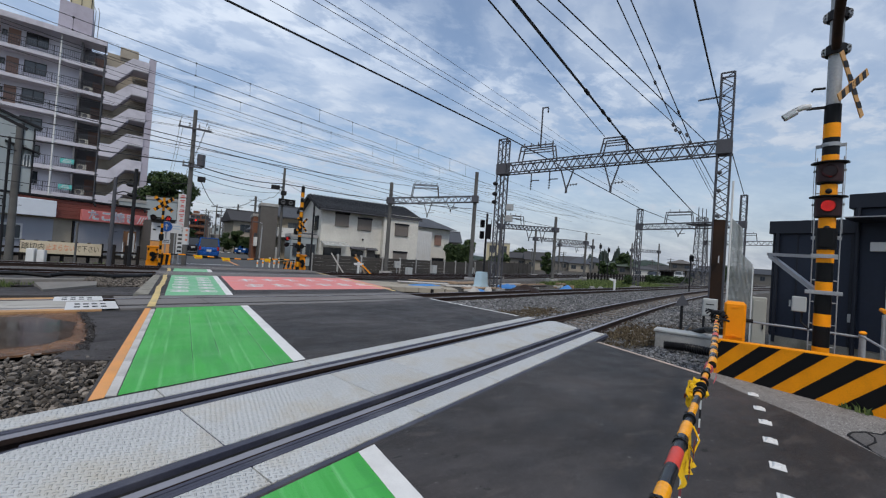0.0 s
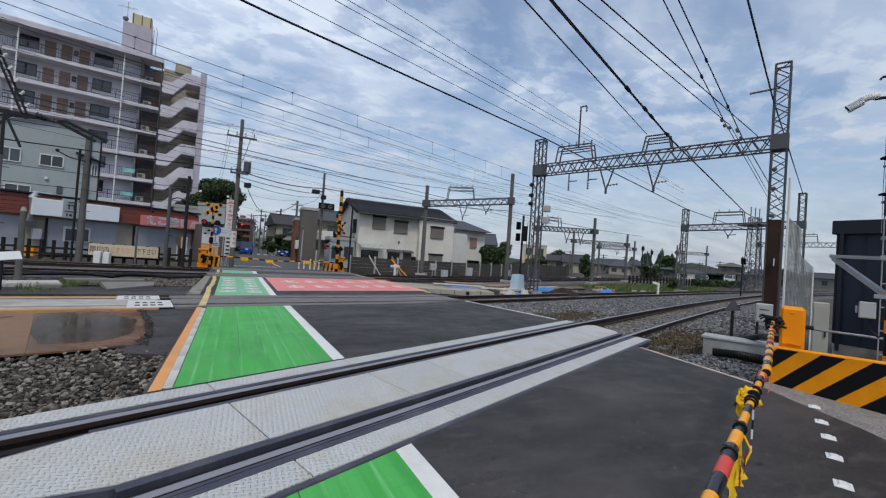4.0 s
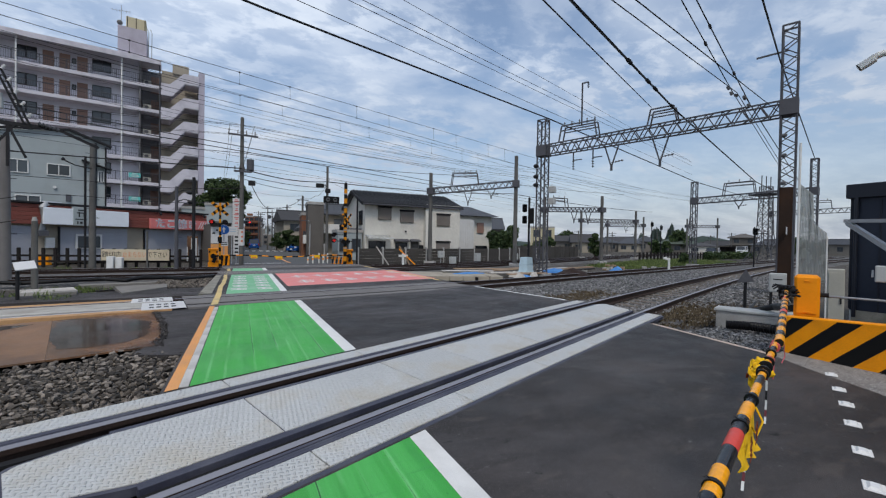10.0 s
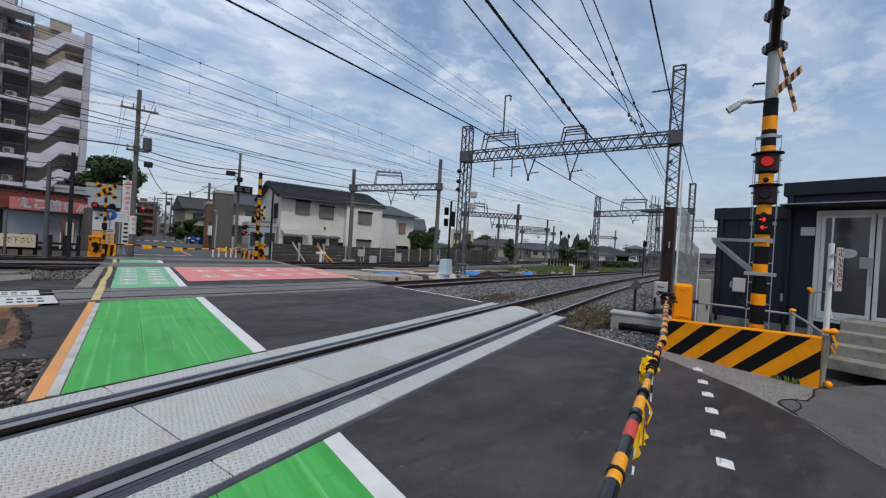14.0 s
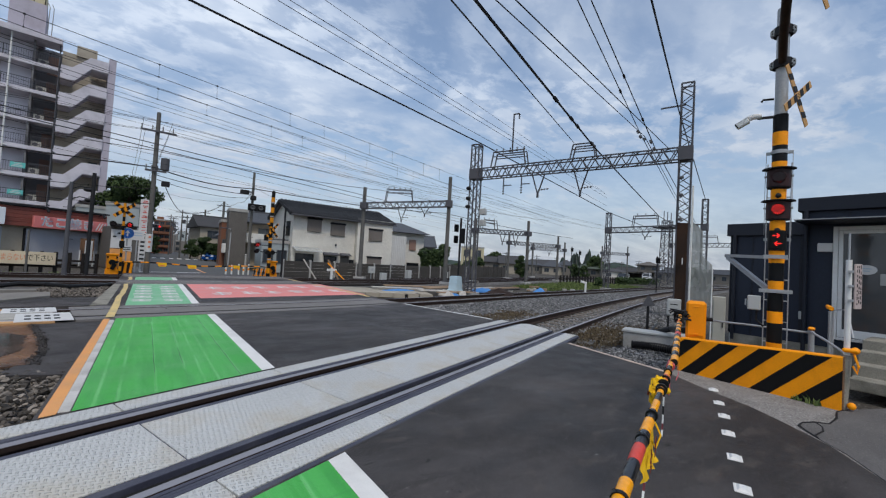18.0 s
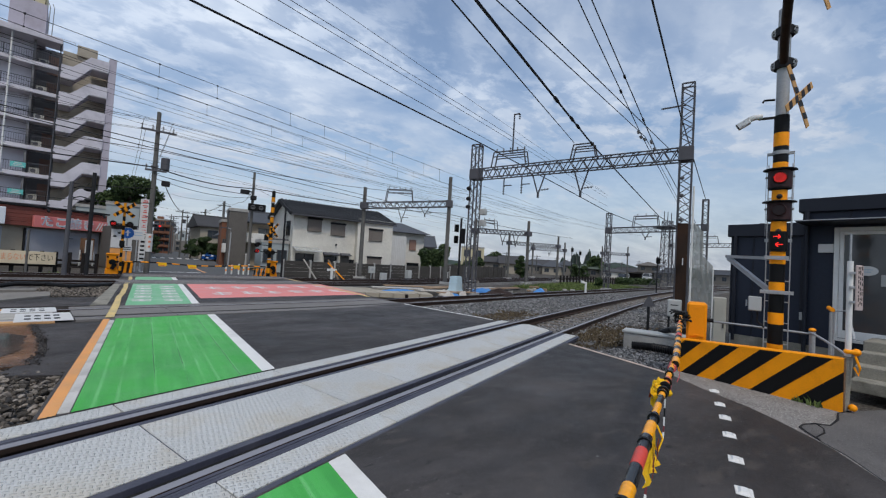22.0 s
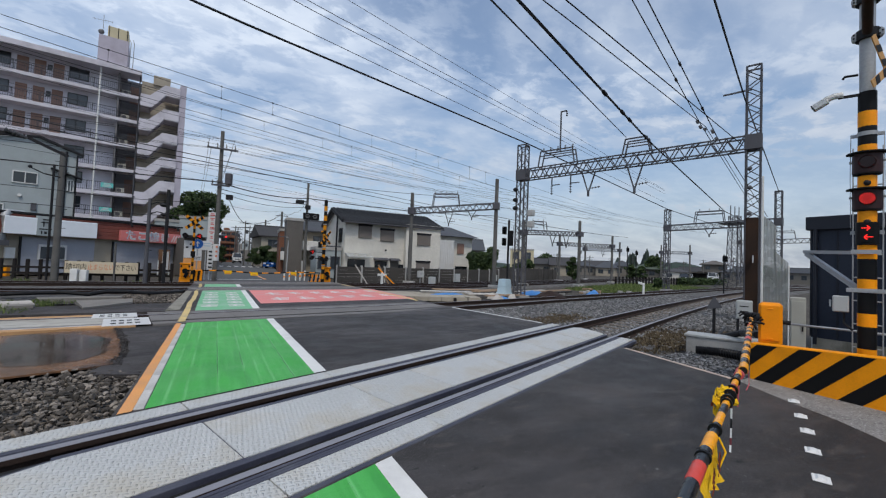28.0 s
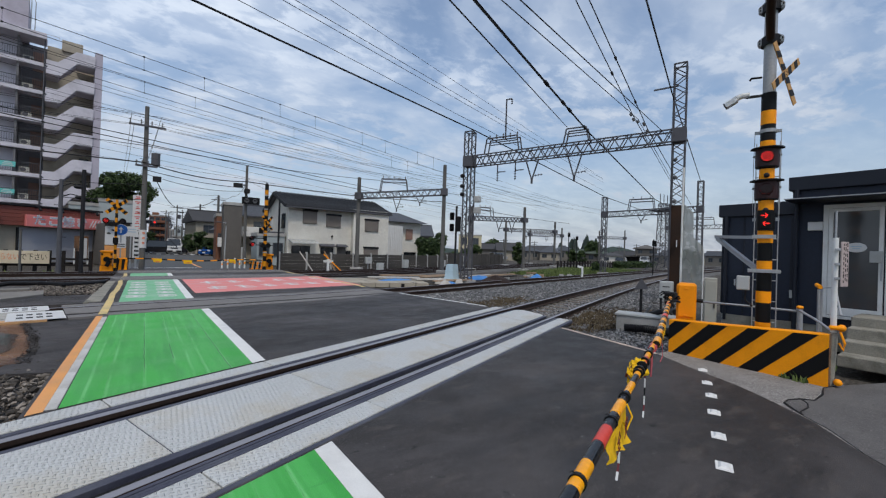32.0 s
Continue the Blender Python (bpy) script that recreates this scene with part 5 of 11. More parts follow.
def boom_gate():
    t = gate_machine("crossing_gate", (7.10, 2.80, -0.06), -68.4, -1, "orange crossing gate machine with lowered striped boom")
    # hub and clutter of black straps
    hub = part("boom_hub", G().cyl((-0.30, -0.10, 0.87), (-0.12, -0.10, 0.87), 0.075, n=16), PLASTIC_BLACK, t, "black boom hub", smooth=True)
    rng = random.Random(2)
    for i in range(14):
        a = rng.uniform(0, 6.28)
        p = Vector((-0.24 + rng.uniform(-0.05, 0.05), -0.16 + rng.uniform(-0.05, 0.05), 0.88 + rng.uniform(-0.04, 0.04)))
        part("strap", G().tube([p, p + Vector((0.07 * math.cos(a), -0.03, 0.07 * math.sin(a))), p + Vector((0.12 * math.cos(a + 0.5), -0.05, 0.12 * math.sin(a + 0.5)))], 0.012, n=5), PLASTIC_BLACK, hub)
    return t


def pole_bands(parent, a, b, r0, r1, cuts):
    a, b = Vector(a), Vector(b)
    for (s0, s1, m) in cuts:
        p, q = a.lerp(b, s0), a.lerp(b, s1)
        part("boom_band", G().cyl(p, q, (r0 + (r1 - r0) * s0) * (1.02 if m is RED_TAPE else 1), (r0 + (r1 - r0) * s1) * (1.02 if m is RED_TAPE else 1), n=16), m, parent, smooth=True)


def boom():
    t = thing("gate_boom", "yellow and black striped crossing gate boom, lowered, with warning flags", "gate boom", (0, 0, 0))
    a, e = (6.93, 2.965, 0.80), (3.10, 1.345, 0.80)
    n = 22
    cuts = []
    for i in range(n):
        m = (BOOM_YELLOW if i % 2 else BOOM_BLACK)
        if i in (6, 13):
            m = RED_TAPE
        cuts.append((i / n, (i + 1) / n, m))
    pole_bands(t, a, e, 0.028, 0.027, cuts)
    part("open_end", G().cyl((3.105, 1.347, 0.80), (3.093, 1.342, 0.80), 0.024, n=14), PLASTIC_BLACK, t)
    b0, b1 = (3.25, 1.422, 0.788), (-0.6, -0.060, 0.80)
    cuts, s, k = [], 0.0, 0
    BK, YW, RD = BOOM_BLACK, BOOM_YELLOW, RED_TAPE
    seq = [BK, YW, BK, YW, RD, BK, YW, BK, YW, BK, YW, BK, RD, BK, YW, BK, YW, BK, YW, BK, RD, BK, YW, BK, YW, BK]
    L = (Vector(b1) - Vector(b0)).length
    for m in seq:
        w = (0.15 if m is not BOOM_YELLOW else 0.17) / L
        if s < 1:
            cuts.append((s, min(1, s + w), m))
        s += w
    if s < 1:
        cuts.append((s, 1, BOOM_YELLOW))
    pole_bands(t, b0, b1, 0.0165, 0.0165, [c for c in cuts if c[0] < 0.37])
    pole_bands(t, b0, b1, 0.0210, 0.0210, [c for c in cuts if c[0] >= 0.37])
    B = lambda s, dz=0.0, side=0.0: Vector(b0).lerp(Vector(b1), s) + Vector((-UY * side, UX * side, dz))
    for s in (0.12, 0.25, 0.36, 0.44, 0.56):
        p = B(s)
        part("cable_tie", G().cyl(B(s - 0.002), B(s + 0.002), 0.0255, n=12), PLASTIC_BLACK, t)
        part("tie_tail", G().tube([p + Vector((0, 0, 0.02)), p + Vector((-0.008, 0.012, 0.028)), p + Vector((-0.016, 0.014, 0.026))], 0.002, n=4), PLASTIC_BLACK, t)

    # the flag under the boom: a thin creased sheet, deep at its far end
    g, nx, ny, s0, s1 = G(), 12, 8, 0.372, 0.470
    for sd in (0, 1):
        for j in range(ny + 1):
            for i in range(nx + 1):
                u, v = i / nx, j / ny
                deep = 0.155 - 0.07 * u ** 0.8
                off = 0.030 * noise.noise((u * 3.0 + 3.1, v * 2.0, 1.0)) * (0.3 + v) + 0.008 * math.sin(u * 14 + v * 4) * v
                g.v.append(tuple(B(s0 + (s1 - s0) * u + 0.006 * v * math.sin(7 * u), -0.016 - v * deep, off - 0.012 - 0.02 * v * (1 - u) + 0.002 * sd)))
    k = (nx + 1) * (ny + 1)
    for sd in (0, 1):
        g.f += [tuple(sd * k + q for q in (j * (nx + 1) + i, j * (nx + 1) + i + 1, (j + 1) * (nx + 1) + i + 1, (j + 1) * (nx + 1) + i)) for j in range(ny) for i in range(nx)]
    ring = [i for i in range(nx)] + [j * (nx + 1) + nx for j in range(ny)] + [ny * (nx + 1) + nx - i for i in range(nx)] + [(ny - j) * (nx + 1) for j in range(ny)]
    g.f += [(a_, b_, k + b_, k + a_) for a_, b_ in zip(ring, ring[1:] + ring[:1])]
    flag = part("warning_flag", g, FLAG, t, "creased yellow warning flag with dark red characters", smooth=True)
    rt = Matrix((Vector((-UX, -UY, 0)), Vector((0, 0, 1)), Vector((-UY, UX, 0)))).transposed().to_4x4()
    for tex, sc in (("安", 0.405), ("全", 0.445)):
        for side in (-0.034, 0.014):
            m3 = rt.copy()
            m3.translation = B(sc, -0.065, side)
            lettering("flag_character", tex, 0.085, TEXT_MAROON, flag, m3, 0.001)
    for sc, drop in ((0.380, 0.09),):
        part("flag_tie", G().tube([B(sc, 0.0, -0.02), B(sc + 0.004, -drop * 0.5, -0.045), B(sc + 0.012, -drop, -0.03), B(sc + 0.018, -drop * 0.5, -0.012)], 0.004, n=5), FLAG, flag)

    # a second flag, rolled up and tied round the boom
    for c, size, seed in ((0.196, (0.075, 0.043, 0.050), 5.3), (0.226, (0.062, 0.030, 0.038), 9.1)):
        g = G()
        g.ball((0, 0, 0), 1.0, 18, 12)
        vs = []
        for p in g.v:
            p = Vector(p)
            q = 1 + 0.55 * noise.noise(p * 1.6 + Vector((seed, 0, 0))) + 0.28 * noise.noise(p * 4.2 + Vector((0, seed, 0)))
            vs.append(tuple(B(c, -0.022 + p.z * size[2] * q, 0.022 + p.y * size[1] * q) + Vector((-UX, -UY, 0)) * p.x * size[0] * q))
        g.v = vs
        fold = part("rolled_flag", g, FLAG, t, "crumpled yellow flag rolled round the boom")
        rr = random.Random(int(seed * 10))
        for i in range(5):
            p = B(c + rr.uniform(-0.02, 0.02), -0.04 + rr.uniform(-0.05, 0.04), 0.06)
            q = p + Vector((rr.uniform(-0.03, 0.03), -0.01, rr.uniform(-0.05, 0.02)))
            part("flag_fold", G().plate([p, q, q + Vector((0.022, 0.004, 0.012)), p + Vector((0.018, 0.006, 0.03))], (UY, -UX, 0), 0.0025), FLAG, fold)
        for i in range(3):
            p = B(c - 0.012 + 0.012 * i, -0.045 - 0.01 * (i % 2), 0.066)
            part("letter_bar", G().beam(p, p + Vector((0.004, 0, 0.022)), 0.003, 0.012), TEXT_MAROON, fold)
    for sc in (0.178, 0.207, 0.236):
        part("flag_cord", G().cyl(B(sc - 0.002), B(sc + 0.002), 0.030, n=14), PLASTIC_BLACK, t)

    # ribbons of black, white and maroon tape hanging from the boom
    for sc, pts in ((0.115, [(0.0, 0.0), (0.014, -0.10), (0.012, -0.22), (-0.004, -0.33), (-0.045, -0.40)]), (0.355, [(0.0, 0.0), (0.010, -0.09), (0.012, -0.20), (0.0, -0.30), (-0.05, -0.355)])):
        path = []
        for (a0, z0), (a1, z1) in zip(pts, pts[1:]):
            path += [(a0 + (a1 - a0) * q / 4, z0 + (z1 - z0) * q / 4) for q in range(4)]
        path.append(pts[-1])
        w3 = lambda q: B(sc, -0.01 + q[1], 0.02) + Vector((UX, UY, 0)) * q[0]
        for i, (q0, q1) in enumerate(zip(path, path[1:])):
            part("hanging_tape", G().beam(w3(q0), w3(q1), 0.010, 0.002), (PLASTIC_BLACK, SIGN_WHITE, TAPE_MAROON, SIGN_WHITE)[i // 2 % 4], t)
    far = Vector(a).lerp(Vector(e), 0.42)
    g = G()
    for sd in (0, 0.004):
        g.add([far + Vector((0, sd, 0.02)), Vector(a).lerp(Vector(e), 0.75) + Vector((0, sd, 0.0)), Vector(a).lerp(Vector(e), 0.72) + Vector((0.02, sd, -0.17)), Vector(a).lerp(Vector(e), 0.5) + Vector((0, sd, -0.2))], [(0, 1, 2, 3)])
    part("far_flag", g, FLAG, t)
    g = G()
    r = random.Random(8)
    for i in range(10):
        p = Vector(a).lerp(Vector(e), 0.12 + 0.02 * i) + Vector((r.uniform(-0.05, 0.05), r.uniform(-0.03, 0.03), r.uniform(-0.02, 0.05)))
        q = p + Vector((r.uniform(-0.14, 0.14), r.uniform(-0.1, 0.1), r.uniform(-0.12, 0.06)))
        part("strap", G().tube([p, (p + q) / 2 + Vector((0, 0, 0.03)), q], 0.014, n=5), PLASTIC_BLACK, t)
    p = Vector(a).lerp(Vector(e), 0.89)
    part("hanging_tape", G().tube([p, p + Vector((0.03, -0.01, -0.09)), p + Vector((0.02, -0.02, -0.18)), p + Vector((-0.02, -0.02, -0.22))], 0.0035, n=5), PINK_TAPE, t)
    tape = G()
    for i in range(5):
        p0 = B(0.06 - 0.012 * i, -0.01 - 0.002 * i)
        tape.cyl(p0, B(0.056 - 0.012 * i, -0.01), 0.027, n=10)
    part("wound_tape", tape, PINK_TAPE, t)
    g = G()
    for sd in (0, 0.004):
        g.add([B(0.03, 0.0) + Vector((0, sd, 0)), B(0.075, 0.0) + Vector((0, sd, 0)), B(0.08, -0.19) + Vector((0, sd, 0)), B(0.055, -0.21) + Vector((0, sd, 0))], [(0, 1, 2, 3)])
    part("hanging_tape", g, PINK_TAPE, t)
    return t


def road_studs():
    for i, (x, y) in enumerate([(6.04, 2.14), (5.48, 1.88), (5.02, 1.67), (4.51, 1.46), (3.96, 1.23), (3.43, 1.01)]):
        if i == 0:
            base = thing("road_stud", "white raised road reflector on black asphalt", "road stud", (x, y, road_z(x, y)), -68, "road studs")
            part("pad", G().box((0, 0, 0.004), (0.105, 0.135, 0.008), ch=0.003), WHITE_PAINT, base)
            g = G()
            g.add([(-0.035, -0.05, 0.008), (0.035, -0.05, 0.008), (0.035, 0.05, 0.008), (-0.035, 0.05, 0.008), (-0.02, -0.035, 0.022), (0.02, -0.035, 0.022), (0.02, 0.035, 0.022), (-0.02, 0.035, 0.022)], [(3, 2, 1, 0), (4, 5, 6, 7), (0, 1, 5, 4), (1, 2, 6, 5), (2, 3, 7, 6), (3, 0, 4, 7)])
            part("reflector", g, WHITE_METAL, base)
        else:
            copy_thing(base, pose(x, y, road_z(x, y), 0, 0, -68))


def trackside():
    t = thing("cable_trough", "long concrete cable trough box with a steel lid beside the track", "trough", (8.68, 4.20, -0.14), -158)
    part("box", G().box((0, 0, 0.16), (0.42, 1.16, 0.32), ch=0.015), CONC, t)
    part("lid", G().box((0, 0, 0.345), (0.47, 1.22, 0.05), ch=0.01), GREY_BOX, t)
    g = G()
    path = [Vector((8.05, 4.35, -0.02)), Vector((8.2, 4.0, 0.0)), Vector((8.15, 3.5, 0.02)), Vector((7.9, 3.15, 0.02)), Vector((7.5, 2.98, 0.0))]
    fine = []
    for i in range(90):
        s = i / 89 * (len(path) - 1)
        k = min(int(s), len(path) - 2)
        fine.append(path[k].lerp(path[k + 1], s - k))
    g.tube(fine, [0.085 if i % 2 else 0.07 for i in range(90)], n=12)
    single("corrugated_pipe", g, PLASTIC_BLACK, "black corrugated cable pipe lying on the ballast", "pipe")
    g = G().tube([(9.3, 5.0, 0.0), (9.1, 4.5, 0.12), (8.75, 3.9, 0.34), (8.3, 3.55, 0.42), (7.9, 3.3, 0.45)], 0.055, n=10)
    single("cable_sleeve", g, PLASTIC_BLACK, "thick black cable sleeve drooping over the trough", "cable")
    g = G().tube([(12.5, 6.0, -0.05), (11, 5.4, -0.03), (9.8, 4.9, 0.0), (9.0, 4.4, 0.05)], 0.03, n=8)
    single("ground_cable", g, CABLE, "black cable lying beside the track", "cable")
    t = thing("trackside_marker", "dark triangular marker plate on a short post", "marker", (9.55, 4.80, -0.14), -64)
    part("post", G().cyl((0, 0, 0), (0, 0, 0.84), 0.03, n=12), DARK_STEEL, t)
    part("plate", G().plate([(-0.15, -0.05, 0.80), (0.15, -0.05, 0.84), (0.0, -0.05, 1.09)], (0, 1, 0), 0.02), GREY_STEEL, t)
    t = thing("relay_box", "small pale grey relay box on legs beside the track", "cabinet", (9.27, 4.10, -0.14), -68)
    part("case", G().box((0, 0, 0.88), (0.26, 0.22, 0.36), ch=0.01), GREY_BOX, t)
    part("door", G().box((0, -0.115, 0.88), (0.22, 0.012, 0.31), ch=0.004), GREY_BOX, t)
    for s in (-1, 1):
        part("leg", G().box((s * 0.1, 0, 0.35), (0.04, 0.16, 0.70)), DARK_STEEL, t)
        part("label_bar", G().box((0, -0.123, 0.90 + 0.05 * s), (0.14, 0.003, 0.02)), TEXT_BLACK, t)
    t = thing("translucent_screen", "weathered translucent corrugated screen on a thin frame", "screen", (8.33, 3.41, -0.14), -68)
    g, n = G(), 36
    for sd in (0, 1):
        for i in range(n + 1):
            x = 0.34 * i / n
            y = 0.012 * math.cos(i * math.pi) + 0.004 * sd
            top = 2.62 - 1.1 * x - 0.45 * (x > 0.17)
            g.v += [(x, y, 1.0), (x, y, top)]
    for sd in (0, 1):
        o = sd * 2 * (n + 1)
        g.f += [(o + 2 * i, o + 2 * i + 2, o + 2 * i + 3, o + 2 * i + 1) for i in range(n)]
    part("sheet", g, POLYCARB, t)
    part("post", G().cyl((-0.01, 0, 0), (-0.01, 0, 3.3), 0.018, n=8), WHITE_METAL, t)
    part("post", G().cyl((0.345, 0, 0), (0.345, 0, 1.75), 0.010, n=8), WHITE_METAL, t)
    for loc, s, lab in (((9.26, 3.25, -0.14), (0.22, 0.25, 1.2), "beige steel cabinet standing beside the fence"), ((11.6, 3.75, -0.14), (0.16, 0.2, 1.95), "tall grey steel cabinet at the building corner")):
        t = thing("cabinet", lab, "cabinet", loc, -70)
        part("body", G().box((0, 0, s[2] / 2), s, ch=0.012), BEIGE_BOX if s[2] < 1.5 else GREY_BOX, t)
        part("door", G().box((0, -s[1] / 2 - 0.005, s[2] / 2 + 0.02), (s[0] - 0.04, 0.012, s[2] - 0.16), ch=0.004), BEIGE_BOX if s[2] < 1.5 else GREY_BOX, t)
        part("handle", G().box((s[0] * 0.3, -s[1] / 2 - 0.02, s[2] * 0.55), (0.02, 0.02, 0.1)), DARK_STEEL, t)


def site_office():
    # navy building: low wing and taller part with a glazed door
    t = thing("signal_building", "dark navy metal-clad trackside building with a glazed door", "building", (10.2, 2.2, -0.14))
    def wing(name, y0, y1, z1, x0, depth_, n):
        b = part(name, G().box((x0 + depth_ / 2, (y0 + y1) / 2, (0.42 + z1) / 2), (depth_, y1 - y0, z1 - 0.42)), NAVY, t, "navy wall cladding")
        for i in range(n + 1):
            y = y0 + (y1 - y0) * i / n
            part("cladding_seam", G().box((x0 - 0.006, y, (0.42 + z1) / 2), (0.012, 0.03, z1 - 0.46), ch=0.003), NAVY_TRIM, b)
        part("eaves_trim", G().box((x0 + depth_ / 2, (y0 + y1) / 2, z1 + 0.02), (depth_ + 0.14, y1 - y0 + 0.14, 0.26), ch=0.01), NAVY_TRIM, b)
        return b
    wing("low_wing", 0.02, 1.18, 2.60, 0.0, 4.0, 3)
    w = wing("main_block", -9.0, 0.0, 3.05, -0.02, 6.0, 14)
    part("downpipe", G().cyl((-0.09, -0.06, 0.3), (-0.09, -0.06, 2.95), 0.035, n=10), NAVY_TRIM, t)
    part("downpipe", G().cyl((-0.06, 1.10, 0.3), (-0.06, 1.10, 2.5), 0.03, n=10), NAVY_TRIM, t)
    part("plinth", G().box((2.95, -4.0, 0.2), (5.9, 10.3, 0.44)), STEP_CONC, t, "grey concrete plinth")
    cn = part("canopy", G().box((-0.33, -1.32, 2.70), (0.70, 2.6, 0.03), ch=0.006), NAVY_TRIM, t, "thin dark door canopy")
    part("canopy_edge", G().box((-0.69, -1.32, 2.712), (0.012, 2.62, 0.016)), STEEL, cn)
    part("canopy_lamp", G().cyl((-0.1, -0.55, 2.72), (-0.1, -0.55, 2.80), 0.05, n=12), INSUL, t)
    # two glazed leaves in one pale frame
    g = G()
    for y, w in ((-0.475, 0.07), (-1.955, 0.07)):
        g.box((-0.04, y, 1.61), (0.07, w, 2.05), ch=0.005)
    g.box((-0.04, -1.215, 2.60), (0.07, 1.41, 0.07), ch=0.005).box((-0.04, -1.215, 0.605), (0.07, 1.41, 0.05), ch=0.005)
    d = part("door_frame", g, WHITE_METAL, t, "pale aluminium door frame")
    for y0, y1 in ((-0.515, -1.205), (-1.225, -1.915)):
        yc, w = (y0 + y1) / 2, abs(y1 - y0)
        lf = part("door_leaf", G().box((-0.045, y0 - 0.03, 1.60), (0.05, 0.06, 1.92), ch=0.004).box((-0.045, y1 + 0.03, 1.60), (0.05, 0.06, 1.92), ch=0.004).box((-0.045, yc, 2.53), (0.05, w - 0.12, 0.06), ch=0.004).box((-0.045, yc, 0.71), (0.05, w - 0.12, 0.14), ch=0.004), WHITE_METAL, d, "pale aluminium door leaf")
        part("pane", G().box((-0.04, yc, 1.64), (0.010, w - 0.12, 1.72)), DOOR_GLASS, lf, "mirroring dark door glass")
    part("lock_plate", G().box((-0.085, -1.12, 1.70), (0.03, 0.16, 0.20), ch=0.006), GREY_BOX, d)
    part("door_handle", G().cyl((-0.10, -1.185, 1.30), (-0.10, -1.185, 1.60), 0.012, n=8), STEEL, d)
    g = G()
    g.cyl((-0.052, -0.87, 1.86), (-0.048, -0.87, 1.86), 0.10, n=24)
    part("oval_sticker", g.moved(Matrix.Translation((0, -0.87, 1.86)) @ Matrix.Diagonal((1, 1.35, 0.85, 1)) @ Matrix.Translation((0, 0.87, -1.86))), SIGN_WHITE, d)
    for s, w_ in ((0.02, 0.14), (-0.02, 0.09)):
        part("sticker_bar", G().box((-0.054, -0.87, 1.86 + s), (0.002, w_, 0.014)), TEXT_BLUE, d)
    part("card_reader", G().box((-0.05, -0.33, 2.25), (0.07, 0.21, 0.16), ch=0.008), SIGN_WHITE, t, "small white wall box")
    part("wall_label", G().box((-0.03, -0.02, 0.95), (0.01, 0.10, 0.15)), GREY_BOX, t)
    st = thing("steps", "worn grey concrete steps up to the glazed door", "steps", (9.3, 1.0, -0.08))
    for i, z in enumerate((0.17, 0.34, 0.51, 0.66)):
        part("step", G().box((-0.95 + 0.33 * i + 0.55, -1.45, z / 2), (1.1 - 0.0 * i, 3.4, z), ch=0.012), STEP_CONC, st)
    # low pipe rail along the wall
    r = thing("pipe_rail", "galvanised pipe rail with yellow caps on steel posts", "railing", (0, 0, 0))
    part("pipe", G().tube([(7.35, 2.75, 0.74), (7.55, 2.2, 0.735), (7.62, 1.55, 0.73)], 0.016, n=8), STEEL, r)
    part("pipe", G().tube([(7.62, 1.55, 0.76), (7.3, 1.3, 0.68), (6.9, 1.06, 0.60)], 0.016, n=8), STEEL, r)
    part("post", G().cyl((7.62, 1.52, -0.1), (7.62, 1.52, 0.76), 0.034, n=12), STEEL, r)
    part("cap", G().ball((7.62, 1.52, 0.79), 0.042, 12, 8, (1.6, 1, 0.6)), YELLOW, r, "yellow plastic cap", smooth=True)
    part("pipe", G().tube([(8.3, 1.42, 0.0), (8.3, 1.42, 1.05), (8.15, 1.25, 1.08), (7.95, 1.15, 0.70)], 0.015, n=8), STEEL, r)
    part("pipe", G().cyl((8.45, 1.48, 0.0), (8.45, 1.48, 1.02), 0.02, n=8), STEEL, r)
    part("cap", G().cyl((8.2, 1.42, 1.07), (8.42, 1.5, 1.09), 0.03, n=8), YELLOW, r)
    s = thing("notice_post", "white post with a small notice board, in a steel sleeve", "sign post", (6.72, 1.02, -0.05), -81)
    part("sleeve", G().cyl((-0.03, 0, 0), (0, 0, 0.66), 0.046, n=14), STEP_CONC, s, smooth=True)
    part("post", G().cyl((0, 0, 0.62), (0, 0, 1.78), 0.029, n=14), WHITE_METAL, s, smooth=True)
    part("top_pipe", G().cyl((0, 0, 1.76), (0, 0, 2.10), 0.011, n=10), STEEL, s, "thin grey pipe", smooth=True)
    part("collar", G().box((0.03, -0.03, 0.72), (0.14, 0.10, 0.045), ch=0.015), YELLOW, s, "yellow plastic collar")
    part("collar", G().ball((0.07, -0.02, 0.72), 0.042, 12, 8), YELLOW, s, smooth=True)
    part("foot_cap", G().ball((0.05, -0.03, 0.08), 0.042, 10, 6), YELLOW, s, smooth=True)
    board = pose(0.022, -0.02, 0, 0, 0, 63)
    b = part("notice_board", G().box((0.085, -0.02, 1.47), (0.125, 0.02, 0.53), ch=0.006), PINK_BOARD, s, "faded pinkish notice board", at=board)
    rng = random.Random(3)
    for c in range(3):
        z = 1.70
        while z > 1.26:
            h = rng.uniform(0.02, 0.05)
            part("text_bar", G().box((0.05 + 0.033 * c, -0.032, z), (0.012, 0.003, h)), TEXT_BLACK, b)
            z -= h + 0.022
    for z in (1.3, 1.47, 1.64):
        part("clip", G().box((0.02, -0.045, z), (0.05, 0.03, 0.03), ch=0.004), STEEL, s)
    part("chain", G().tube([(0.06, -0.06, 0.68), (0.1, -0.08, 0.55), (0.09, -0.07, 0.47), (0.05, -0.06, 0.55)], 0.012, n=6), YELLOW, s)


striped_wall()
crossing_pole()
boom_gate()
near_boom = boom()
road_studs()
trackside()
site_office()

